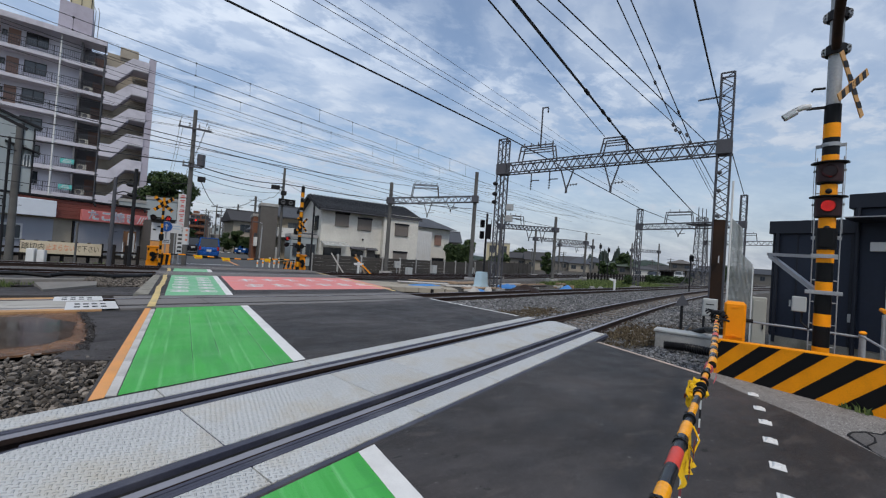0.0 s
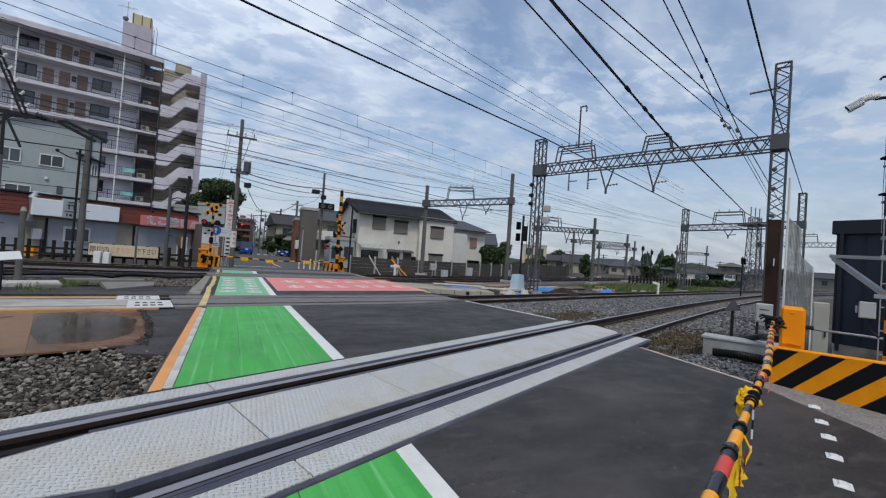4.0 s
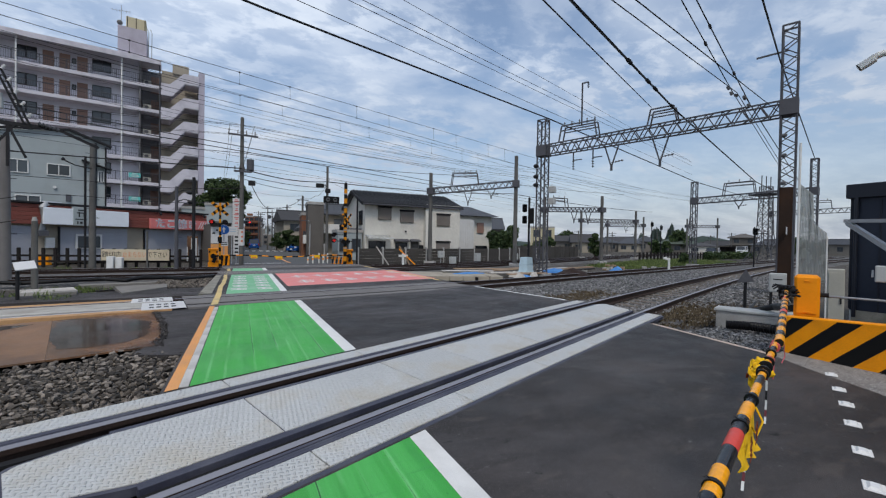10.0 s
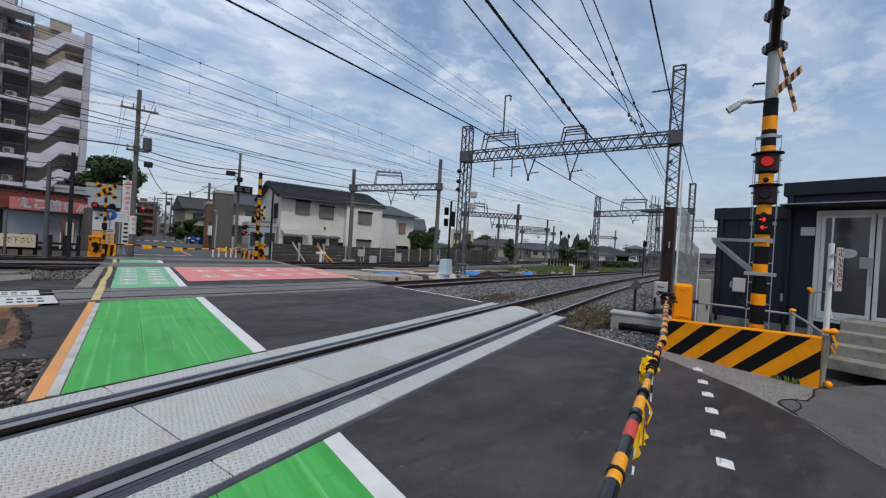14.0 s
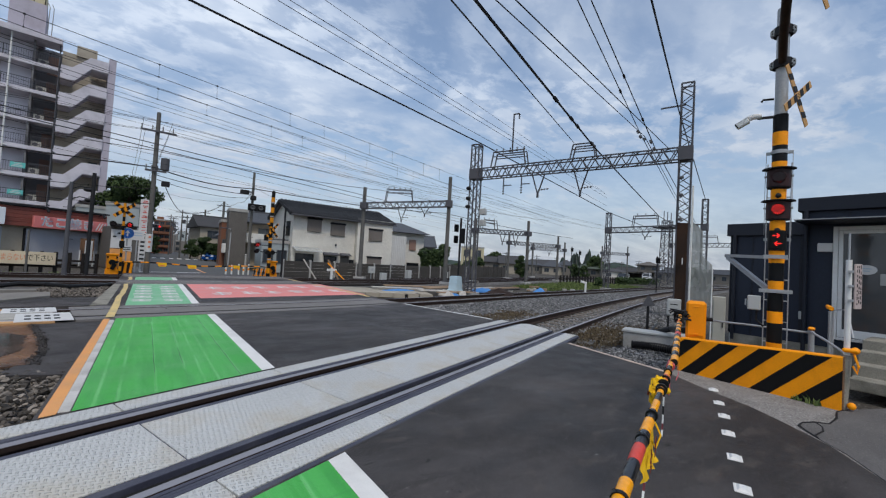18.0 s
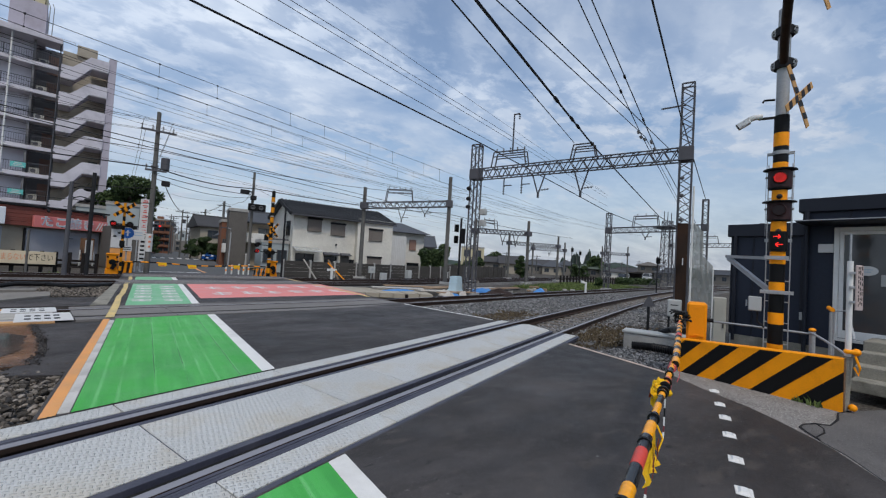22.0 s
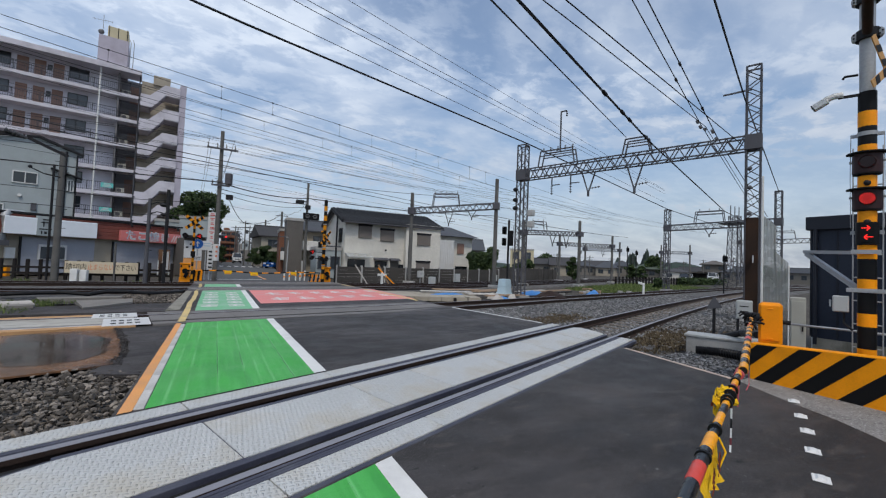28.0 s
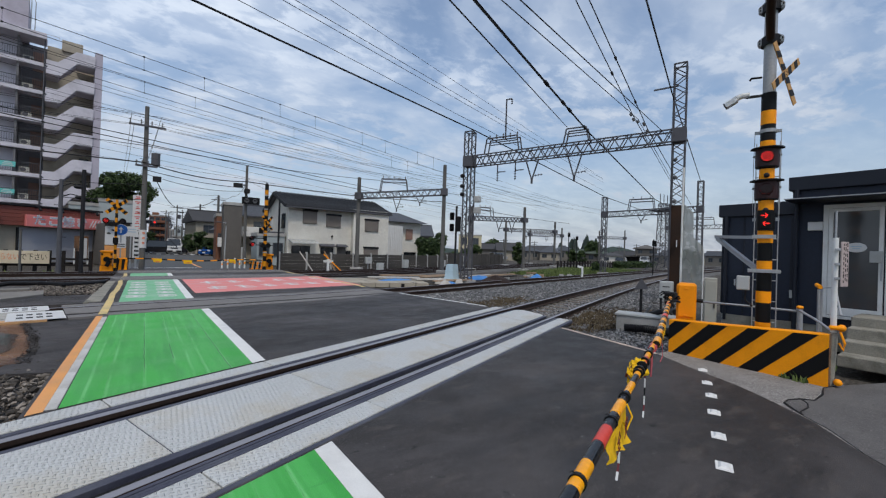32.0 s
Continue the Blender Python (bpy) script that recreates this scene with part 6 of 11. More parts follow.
# ---- overhead line structures, poles and wires ----
def lattice(g, p, h, w, step, leg=0.05, rz=0.0):
    """A square lattice column of four angles with zigzag braces."""
    c = [Matrix.Rotation(radians(rz), 3, "Z") @ Vector((sx * w / 2, sy * w / 2, 0)) + Vector(p) for sx, sy in ((-1, -1), (1, -1), (1, 1), (-1, 1))]
    up = Vector((0, 0, 1))
    for q in c:
        g.beam(q, q + up * h, leg, leg)
    n = max(2, int(h / step))
    for i in range(n):
        z0, z1 = h * i / n, h * (i + 1) / n
        for a, b in ((0, 1), (1, 2), (2, 3), (3, 0)):
            s, e = (a, b) if i % 2 else (b, a)
            g.beam(c[s] + up * z0, c[e] + up * z1, leg * 0.55, leg * 0.55)
    for i in range(4):
        g.beam(c[i] + up * h, c[(i + 1) % 4] + up * h, leg, leg)
    return g


def truss(g, p, q, h, w, step, t=0.05):
    """A box girder of four chords with zigzags on its sides."""
    p, q = Vector(p), Vector(q)
    d = (q - p).normalized()
    a = d.cross(Vector((0, 0, 1))).normalized() * (w / 2)
    L = (q - p).length
    ch = [(p + a * s + Vector((0, 0, z)), q + a * s + Vector((0, 0, z))) for s in (-1, 1) for z in (-h / 2, h / 2)]
    for u, v in ch:
        g.beam(u, v, t, t)
    n = int(L / step)
    for k in (0, 2):
        lo, hi = ch[k], ch[k + 1]
        for i in range(n):
            m0, m1 = i / n, (i + 1) / n
            x, y = (lo, hi) if i % 2 else (hi, lo)
            g.beam(x[0].lerp(x[1], m0), y[0].lerp(y[1], m1), t * 0.7, t * 0.7)
    for i in range(0, n, 2):
        m = i / n
        for k in (0, 1):
            g.beam(ch[k][0].lerp(ch[k][1], m), ch[k + 2][0].lerp(ch[k + 2][1], m + 1 / n), t * 0.6, t * 0.6)
    return g


def insulator(g, p, q, r=0.05, n=4):
    p, q = Vector(p), Vector(q)
    g.cyl(p, q, 0.015, n=6)
    for i in range(n):
        c = p.lerp(q, (i + 0.5) / n)
        g.cyl(c - (q - p).normalized() * 0.018, c + (q - p).normalized() * 0.018, r, r * 0.6, n=10)
    return g


def top_frame(t, base, along, w, h, pins, mt=None):
    """A trapezoid frame on the girder, with pin insulators and a mast."""
    b, d = Vector(base), Vector(along).normalized()
    g = G()
    z = Vector((0, 0, 1))
    for off in (-0.2, 0.2):
        n = Vector((-d.y, d.x, 0)) * off
        pts = [b + n, b + n + d * 0.12 + z * h, b + n + d * (w - 0.12) + z * h, b + n + d * w]
        for u, v in zip(pts, pts[1:]):
            g.beam(u, v, 0.05, 0.05)
        g.beam(b + n + d * 0.1 + z * (h - 0.22), b + n + d * (w - 0.1) + z * (h - 0.22), 0.04, 0.04)
    fr = part("top_frame", g, mt or GREY_STEEL, t)
    for i in range(pins):
        p = b + d * (w * (i + 0.5) / pins) + z * h
        part("pin_insulator", insulator(G(), p, p + z * 0.22, 0.045, 3), INSUL, fr)
    return fr


def drop_arm(t, p, along, h):
    """A V bracket under the girder that carries the wires."""
    p, d = Vector(p), Vector(along).normalized()
    g = G()
    g.beam(p - d * 0.3, p - Vector((0, 0, h)), 0.05, 0.05)
    g.beam(p + d * 0.3, p - Vector((0, 0, h)), 0.05, 0.05)
    g.beam(p - Vector((0, 0, h - 0.1)), p - Vector((0, 0, h + 0.15)), 0.07, 0.07)
    br = part("drop_bracket", g, GREY_STEEL, t)
    e = p - Vector((0, 0, h * 0.8))
    part("insulator", insulator(G(), e, e + d * 0.5 + Vector((0, 0, 0.05)), 0.05, 4), INSUL, br)
    return br


def gantry(name, L, R, hl, hr, zl, zr, kind, label, frames=(), drops=(), bh=0.55, w=0.4, leg=0.05):
    t = thing(name, label, "catenary gantry", (0, 0, -0.12))
    L, R = Vector((*L, 0)), Vector((*R, 0))
    d = (R - L).normalized()
    rz = math.degrees(math.atan2(d.y, d.x))
    for p, h in ((L, hl), (R, hr)):
        if kind == "lattice":
            part("column", lattice(G(), p, h + 0.12, w, w * 0.72, leg, rz), GREY_STEEL, t, "grey lattice column")
        else:
            part("column", G().cyl(p, p + Vector((0, 0, h + 0.12)), 0.155, 0.125, n=16), POLE_CONC, t, "grey concrete column", smooth=True)
        part("footing", G().box(p + Vector((0, 0, 0.05)), (w + 0.35, w + 0.35, 0.22), rz=rz, ch=0.02), CONC, t)
    a, b = L + Vector((0, 0, zl + 0.12)), R + Vector((0, 0, zr + 0.12))
    part("girder", truss(G(), a, b, bh, 0.42, bh * 0.55, leg), GREY_STEEL, t, "grey lattice girder")
    for p, z in ((L, zl), (R, zr)):
        part("bracket_plate", G().box(p + Vector((0, 0, z + 0.12)), (w + 0.1, w + 0.12, bh + 0.06), rz=rz, ch=0.01), GREY_STEEL, t)
    for s, fw, fh, pins in frames:
        top_frame(t, a.lerp(b, s) + Vector((0, 0, bh / 2)), d, fw, fh, pins)
    for s, h in drops:
        drop_arm(t, a.lerp(b, s) - Vector((0, 0, bh / 2)), d, h)
    return t, a, b, d


def overhead():
    t, a, b, d = gantry("catenary_gantry", (12.9, 15.28), (16.17, 6.96), 7.32, 8.72, 5.86, 6.04, "lattice", "grey lattice gantry over two tracks carrying the overhead wires",
                        frames=((0.10, 1.75, 0.72, 5), (0.52, 1.05, 0.62, 0)), drops=((0.36, 0.95), (0.57, 1.0)), bh=0.46)
    mast = part("mast", G().beam(a.lerp(b, 0.21) + Vector((0, 0, 0.9)), a.lerp(b, 0.21) + Vector((0, 0, 2.75)), 0.05, 0.05).beam(a.lerp(b, 0.21) + Vector((0, 0, 2.72)), a.lerp(b, 0.24) + Vector((0, 0, 2.72)), 0.05, 0.05), GREY_STEEL, t)
    part("mast_insulator", insulator(G(), a.lerp(b, 0.24) + Vector((0, 0, 2.7)), a.lerp(b, 0.24) + Vector((0, 0, 2.45)), 0.05, 3), INSUL, mast)
    # rust-brown lower casing of the right-hand column
    part("column_casing", G().box((16.12, 6.97, 1.78), (0.38, 0.36, 3.5), rz=-68, ch=0.01), BROWN_STEEL, t, "rust-brown casing round the column foot")
    part("casing_plate", G().box((15.85, 6.80, 2.1), (0.03, 0.16, 0.24), rz=-68), SIGN_WHITE, t)
    part("side_arm", G().beam((16.1, 7.0, 8.05), (15.75, 7.75, 8.0), 0.05, 0.05), GREY_STEEL, t)
    # strings of disc insulators where the wires end at the right-hand column
    for p, q, places in (((9.00, 6.36, 8.57), (15.2, 7.64, 6.21), (0.90, 0.97)), ((7.81, 5.89, 7.81), (15.2, 8.21, 6.84), (0.92, 0.98)), ((4.74, 5.32, 6.17), (15.2, 8.05, 6.73), (0.985,))):
        for f in places:
            c = Vector(p).lerp(Vector(q), f)
            part("disc_insulator", insulator(G(), c, c + (Vector(q) - Vector(p)).normalized() * 0.20, 0.05, 3), INSUL, t)
    for z in (4.55, 3.65, 5.2):
        part("disc_insulator", insulator(G(), (15.85, 6.95, z), (15.75, 6.85, z), 0.07, 2), INSUL, t)
    for s in (0.17, 0.27):
        p = a.lerp(b, s) - Vector((0, 0, 0.3))
        g = G().beam(p, p - Vector((0, 0, 0.35)), 0.04, 0.04).beam(p - Vector((0, 0, 0.35)), p - Vector((0, 0, 0.35)) + d * 0.4, 0.04, 0.04)
        br = part("hanger", g, GREY_STEEL, t)
        part("insulator", insulator(G(), p - Vector((0, 0, 0.35)), p - Vector((0, 0, 0.8)), 0.06, 4), INSUL, br)
    for z in (4.15, 3.60):
        part("relay_case", G().box((13.25, 15.0, z), (0.30, 0.26, 0.30), rz=-68, ch=0.02), GREY_BOX, t, "small pale relay case")
    for z in (5.25, 4.75, 4.35):
        part("floodlight", G().ball((12.55, 15.35, z), 0.13, 10, 6, (1, 1, 0.8)), DARK_STEEL, t, smooth=True)

    gantry("catenary_gantry", (12.5, 27.2), (17.3, 23.3), 6.55, 7.6, 5.2, 5.65, "pole", "gantry of concrete poles with a lattice girder over far tracks",
           frames=((0.25, 2.0, 0.95, 5),), drops=((0.45, 0.9), (0.72, 0.55)), bh=0.42, w=0.4)
    gantry("catenary_gantry", (32.3, 20.0), (33.6, 12.95), 6.56, 7.3, 5.05, 5.2, "lattice", "second lattice gantry farther along the curve",
           frames=((0.28, 2.0, 0.9, 3),), drops=((0.42, 0.5), (0.78, 0.5)), bh=0.45, w=0.36)
    gantry("catenary_gantry", (22.4, 26.2), (28.2, 25.5), 5.3, 5.7, 4.3, 4.5, "pole", "low gantry of concrete poles beyond the station tracks",
           frames=((0.1, 1.6, 0.8, 3),), drops=((0.5, 0.8), (0.75, 0.9)), bh=0.36, w=0.4)
    gantry("catenary_gantry", (35.6, 35.2), (43.3, 33.9), 5.4, 5.7, 4.3, 4.4, "pole", "distant gantry of concrete poles over the tracks", drops=((0.4, 0.7),), bh=0.4, w=0.4)
    gantry("catenary_gantry", (49.5, 43.6), (55.8, 42.3), 5.4, 5.9, 4.5, 4.6, "pole", "distant gantry of concrete poles over the tracks", drops=((0.5, 0.7),), bh=0.45, w=0.4)
    gantry("catenary_gantry", (58.0, 26.5), (60.5, 17.0), 7.5, 8.5, 5.6, 5.8, "lattice", "distant lattice gantry where the tracks bend away", frames=((0.3, 2.5, 1.0, 3),), bh=0.5, w=0.4)
    gantry("catenary_gantry", (74.0, 47.0), (80.0, 45.0), 6.6, 6.9, 5.2, 5.3, "pole", "distant gantry of concrete poles over the tracks", bh=0.5, w=0.45)
    # steel tower with a platform, far along the line
    t = thing("lattice_tower", "tall grey lattice tower with a platform beside the line", "tower", (56.2, 26.2, -0.2))
    g = G()
    half = (1.55, 1.0, 0.72, 0.62, 0.58, 0.55, 0.52, 0.50, 0.48)
    rim = ((-1, -1), (1, -1), (1, 1), (-1, 1))
    for i, (k0, k1) in enumerate(zip(half, half[1:])):
        z0, z1 = 1.12 * i, 1.12 * (i + 1)
        for j in range(4):
            p, q = rim[j], rim[(j + 1) % 4]
            g.beam((p[0] * k0, p[1] * k0, z0), (p[0] * k1, p[1] * k1, z1), 0.075, 0.075)
            g.beam((p[0] * k0, p[1] * k0, z0), (q[0] * k1, q[1] * k1, z1), 0.045, 0.045)
            g.beam((q[0] * k0, q[1] * k0, z0), (p[0] * k1, p[1] * k1, z1), 0.045, 0.045)
            g.beam((p[0] * k1, p[1] * k1, z1), (q[0] * k1, q[1] * k1, z1), 0.045, 0.045)
    part("frame", g, GREY_STEEL, t)
    part("platform", G().box((0, 0, 8.0), (2.6, 2.6, 0.12)), DARK_STEEL, t)
    for x in (-1, 0, 1):
        part("aerial", G().cyl((x, 0, 8), (x, 0, 10.2), 0.05, n=6), GREY_STEEL, t)


def concrete_pole(name, loc, h, r0, label, steps=True, mt=None, r1=None, cat="utility pole"):
    t = thing(name, label, cat, (*loc, -0.12))
    part("shaft", G().cyl((0, 0, 0), (0, 0, h), r0, r1 or r0 * 0.72, n=16), mt or POLE_CONC, t, smooth=True)
    if steps:
        for i in range(int((h - 1.6) / 0.45)):
            a = (i % 2) * math.pi + 0.4
            z = 1.6 + 0.45 * i
            part("step_bolt", G().cyl((math.cos(a) * r0 * 0.7, math.sin(a) * r0 * 0.7, z), (math.cos(a) * (r0 + 0.12), math.sin(a) * (r0 + 0.12), z), 0.012, n=5), DARK_STEEL, t)
    return t


def poles():
    t = concrete_pole("catenary_pole", (-5.92, 14.3), 8.8, 0.185, "thick grey concrete catenary pole with clamps and step bolts", r1=0.165, cat="catenary pole")
    for z in (6.35, 5.75, 5.45, 5.05, 4.75, 3.2):
        cl = part("clamp", G().cyl((0, 0, z - 0.035), (0, 0, z + 0.035), 0.195, n=18), GREY_STEEL, t, "grey clamp band", smooth=True)
        part("clamp_lug", G().box((0.02, -0.215, z), (0.10, 0.07, 0.09), ch=0.01), DARK_STEEL, cl)
        part("handle_loop", G().tube([(-0.08, -0.17, z - 0.09), (-0.06, -0.25, z - 0.13), (0.06, -0.25, z - 0.13), (0.08, -0.17, z - 0.09)], 0.012, n=6), DARK_STEEL, cl)
    arm = part("bracket_arm", G().beam((-0.3, -0.28, 4.40), (1.55, 0.02, 4.38), 0.07, 0.09), DARK_STEEL, t, "dark steel bracket arm")
    part("arm_tip", G().beam((1.55, 0.02, 4.38), (2.35, 0.2, 4.02), 0.06, 0.07), DARK_STEEL, arm)
    part("stay", G().beam((0.15, -0.2, 3.45), (0.75, -0.12, 4.36), 0.05, 0.05), DARK_STEEL, arm)
    part("stay", G().beam((0.95, -0.1, 3.55), (0.62, -0.14, 4.36), 0.05, 0.05), DARK_STEEL, arm)
    part("post", G().beam((0.62, -0.14, 3.3), (0.62, -0.14, 4.36), 0.05, 0.05), DARK_STEEL, arm)
    for x, d in ((1.18, 0.42), (0.42, 0.36)):
        part("insulator", insulator(G(), (x, -0.1, 4.47), (x + d, -0.06, 4.33), 0.065, 6), INSUL, arm, "row of grey disc insulators")
    lad = part("guard_strip", G().beam((0.33, -0.22, 5.95), (0.92, -0.12, 4.42), 0.03, 0.05).beam((0.43, -0.22, 5.95), (1.02, -0.12, 4.42), 0.03, 0.05), DARK_STEEL, t, "dark sloping stay with pin insulators")
    for i in range(10):
        f = (i + 0.5) / 10
        c = Vector((0.40, -0.24, 5.9)).lerp(Vector((0.98, -0.14, 4.5)), f)
        part("rung", G().beam(c - Vector((0.07, 0, 0)), c + Vector((0.07, 0, 0)), 0.025, 0.025), DARK_STEEL, lad)
        if i % 2:
            part("pin_insulator", insulator(G(), c + Vector((0.05, 0, 0.02)), c + Vector((0.12, 0, 0.12)), 0.04, 3), SIGN_WHITE, lad)
    for x, z in ((0.42, 5.95), (0.48, 5.0), (0.50, 4.85), (-0.40, 5.1)):
        part("white_case", G().box((x, -0.18, z), (0.10, 0.12, 0.26), ch=0.015), GREY_BOX, t)
    for z in (2.55, 1.95):
        part("cable_hanger", G().tube([(0.1, -0.25, z), (0.45, -0.3, z - 0.12), (0.8, -0.2, z - 0.02)], 0.012, n=5), PLASTIC_BLACK, t)
    part("cabinet", G().box((-0.42, -0.1, 0.5), (0.5, 0.4, 0.6), ch=0.02), GREY_BOX, t)
    part("cabinet", G().box((-0.35, -0.3, 1.25), (0.2, 0.15, 0.4), ch=0.02), GREY_BOX, t)
    concrete_pole("catenary_pole", (-6.8, 18.0), 4.75, 0.15, "pale grey concrete pole beside the far tracks", mt=PANEL_CONC, cat="catenary pole")
    t = concrete_pole("utility_pole", (-6.58, 25.7), 6.15, 0.15, "dark concrete pole in front of the shops")
    part("lamp_arm", G().tube([(0, -0.1, 4.9), (-0.6, -0.15, 5.0), (-1.0, -0.2, 5.2)], 0.03, n=6), DARK_STEEL, t)
    part("lamp_head", G().ball((-1.05, -0.2, 5.25), 0.08, 10, 6), DARK_STEEL, t, smooth=True)
    part("conduit", G().cyl((-0.28, 0, 0), (-0.28, 0, 5.5), 0.05, n=8), DARK_STEEL, t)
    t = concrete_pole("lamp_post", (-2.80, 23.35), 4.05, 0.090, "dark grey pole with two dark floodlights", mt=GREY_STEEL, cat="lamp post")
    for z, y in ((3.75, 0.5), (3.3, 0.55)):
        part("arm", G().tube([(0, 0, z), (0.3, -0.05, z + 0.15), (y, -0.05, z + 0.1)], 0.025, n=6), DARK_STEEL, t)
        part("floodlight", G().ball((y + 0.08, -0.05, z + 0.03), 0.15, 10, 6, (1.3, 1, 0.6)), DARK_STEEL, t, smooth=True)
    concrete_pole("signal_post", (-2.05, 22.95), 4.5, 0.075, "thin black steel post beside the crossing", False, DARK_STEEL, 0.07, "post")
    concrete_pole("signal_post", (6.4, 24.69), 4.2, 0.06, "thin black steel post by the block wall", False, DARK_STEEL, 0.055, "post")
    t = thing("marker_post", "short concrete marker post by the track", "post", (-5.05, 14.93, -0.12))
    part("shaft", G().cyl((0, 0, 0), (0, 0, 1.95), 0.075, 0.065, n=14), POLE_CONC, t, smooth=True)
    part("cap", G().cyl((0, 0, 1.95), (0, 0, 2.06), 0.065, 0.04, n=14), CONC, t)
    t = thing("marker_post", "thin grey post in front of the shop fence", "post", (-4.1, 24.2, -0.1))
    part("shaft", G().cyl((0, 0, 0), (0, 0, 1.85), 0.042, n=10), POLE_CONC, t)

    # tall utility pole by the road with crossarms and transformers
    t = concrete_pole("utility_pole", (0.02, 25.2), 8.3, 0.125, "tall concrete utility pole with crossarms and a transformer")
    for z, w in ((7.3, 1.5), (5.3, 0.9)):
        arm = part("crossarm", G().box((0.05, -0.15, z), (w, 0.09, 0.09)), GREY_STEEL, t)
        for i in range(4):
            x = -w / 2 + 0.1 + (w - 0.2) * i / 3
            part("insulator", insulator(G(), (x, -0.15, z + 0.04), (x, -0.15, z + 0.28), 0.05, 2), INSUL, arm)
    part("transformer", G().cyl((0.42, -0.05, 5.4), (0.42, -0.05, 6.0), 0.19, n=14), GREY_STEEL, t, "grey transformer can", smooth=True)
    part("transformer_bracket", G().box((0.25, -0.05, 5.42), (0.5, 0.12, 0.06)), GREY_STEEL, t)
    part("switch_case", G().box((0.5, -0.1, 4.7), (0.36, 0.3, 0.26), ch=0.02), DARK_STEEL, t)
    part("notice_wrap", G().cyl((0, 0, 1.2), (0, 0, 2.1), 0.16, n=16), SIGN_WHITE, t, "white wrapped notice")
    for z in (1.45, 1.7, 1.95):
        part("notice_bar", G().box((0.03, -0.155, z), (0.1, 0.03, 0.1)), TEXT_RED, t)
    t = concrete_pole("utility_pole", (5.65, 30.5), 7.0, 0.11, "concrete utility pole beside the far signal")
    sg = part("direction_sign", G().box((0.25, -0.3, 4.55), (1.12, 0.16, 0.48), ch=0.02), BLACK, t, "black train direction display")
    for x in (-0.02, 0.50):
        part("arrow_disc", G().cyl((x, -0.40, 4.55), (x, -0.385, 4.55), 0.15, n=16), INSUL, sg)
        part("arrow", G().box((x, -0.41, 4.57), (0.2, 0.02, 0.07)), BLACK, sg)
    part("lamp_arm", G().box((-0.35, -0.1, 5.6), (0.7, 0.06, 0.06)), GREY_STEEL, t)
    part("lamp_case", G().box((-0.55, -0.15, 5.55), (0.55, 0.3, 0.28), ch=0.03), DARK_STEEL, t)
    part("cable_box", G().box((0.0, -0.2, 5.2), (0.35, 0.3, 0.3), ch=0.03), DARK_STEEL, t)
    for i, (x, y, h) in enumerate(((6.7, 52, 7.0), (6.8, 72, 7.5), (6.9, 95, 7.5))):
        t = concrete_pole("utility_pole", (x, y), h, 0.16, "distant utility pole along the street", False)
        part("crossarm", G().box((0, 0, h - 0.5), (1.4, 0.08, 0.08)), GREY_STEEL, t)
        part("crossarm", G().box((0, 0, h - 1.1), (1.1, 0.08, 0.08)), GREY_STEEL, t)
        part("transformer", G().cyl((0.3, 0, h - 2.4), (0.3, 0, h - 1.8), 0.18, n=10), GREY_STEEL, t)
    # railway signal by the gantry
    for loc, h, heads in (((16.8, 21.15), 4.6, (3.9, 3.15)), ((36.2, 17.6), 3.2, (2.85,)), ((43.0, 31.5), 4.5, (4.1,)), ((47.5, 33.5), 4.3, (3.9,))):
        t = thing("railway_signal", "black railway colour-light signal on a post", "signal", (*loc, -0.15), -40)
        part("post", G().cyl((0, 0, 0), (0, 0, h), 0.07 if len(heads) > 1 else 0.05, n=10), DARK_STEEL, t)
        for z in heads:
            hd = part("signal_head", G().box((-0.28 if len(heads) > 1 else 0, -0.12, z), (0.30, 0.2, 0.50), ch=0.04), BLACK, t)
            for dz in (-0.17, 0.12):
                part("hood", G().cyl((-0.28 if len(heads) > 1 else 0, -0.22, z + dz), (-0.28 if len(heads) > 1 else 0, -0.42, z + dz), 0.10, n=12, caps=False), BLACK, hd)
        if len(heads) > 1:
            part("signal_head", G().box((0.15, -0.12, 3.4), (0.34, 0.2, 1.0), ch=0.04), BLACK, t)
            part("ladder", G().beam((0.3, 0.05, 0), (0.3, 0.05, 4.2), 0.03, 0.03).beam((0.6, 0.05, 0), (0.6, 0.05, 4.2), 0.03, 0.03), GREY_STEEL, t)


def wire(name, pts, r, sag=0.0, label="dark overhead wire", n=10, droppers=None):
    """A cable through given points, each span hanging a little."""
    path = []
    pts = [Vector(p) for p in pts]
    for a, b in zip(pts, pts[1:]):
        for i in range(n):
            s = i / n
            path.append(a.lerp(b, s) - Vector((0, 0, 4 * sag * s * (1 - s))))
    path.append(pts[-1])
    return single(name, G().tube(path, r, n=5), WIRE, label, "wire", "overhead wires")


def beyond(a, b, k):
    """A point on the line from b through a, k times as far again."""
    a, b = Vector(a), Vector(b)
    return a + (a - b) * k


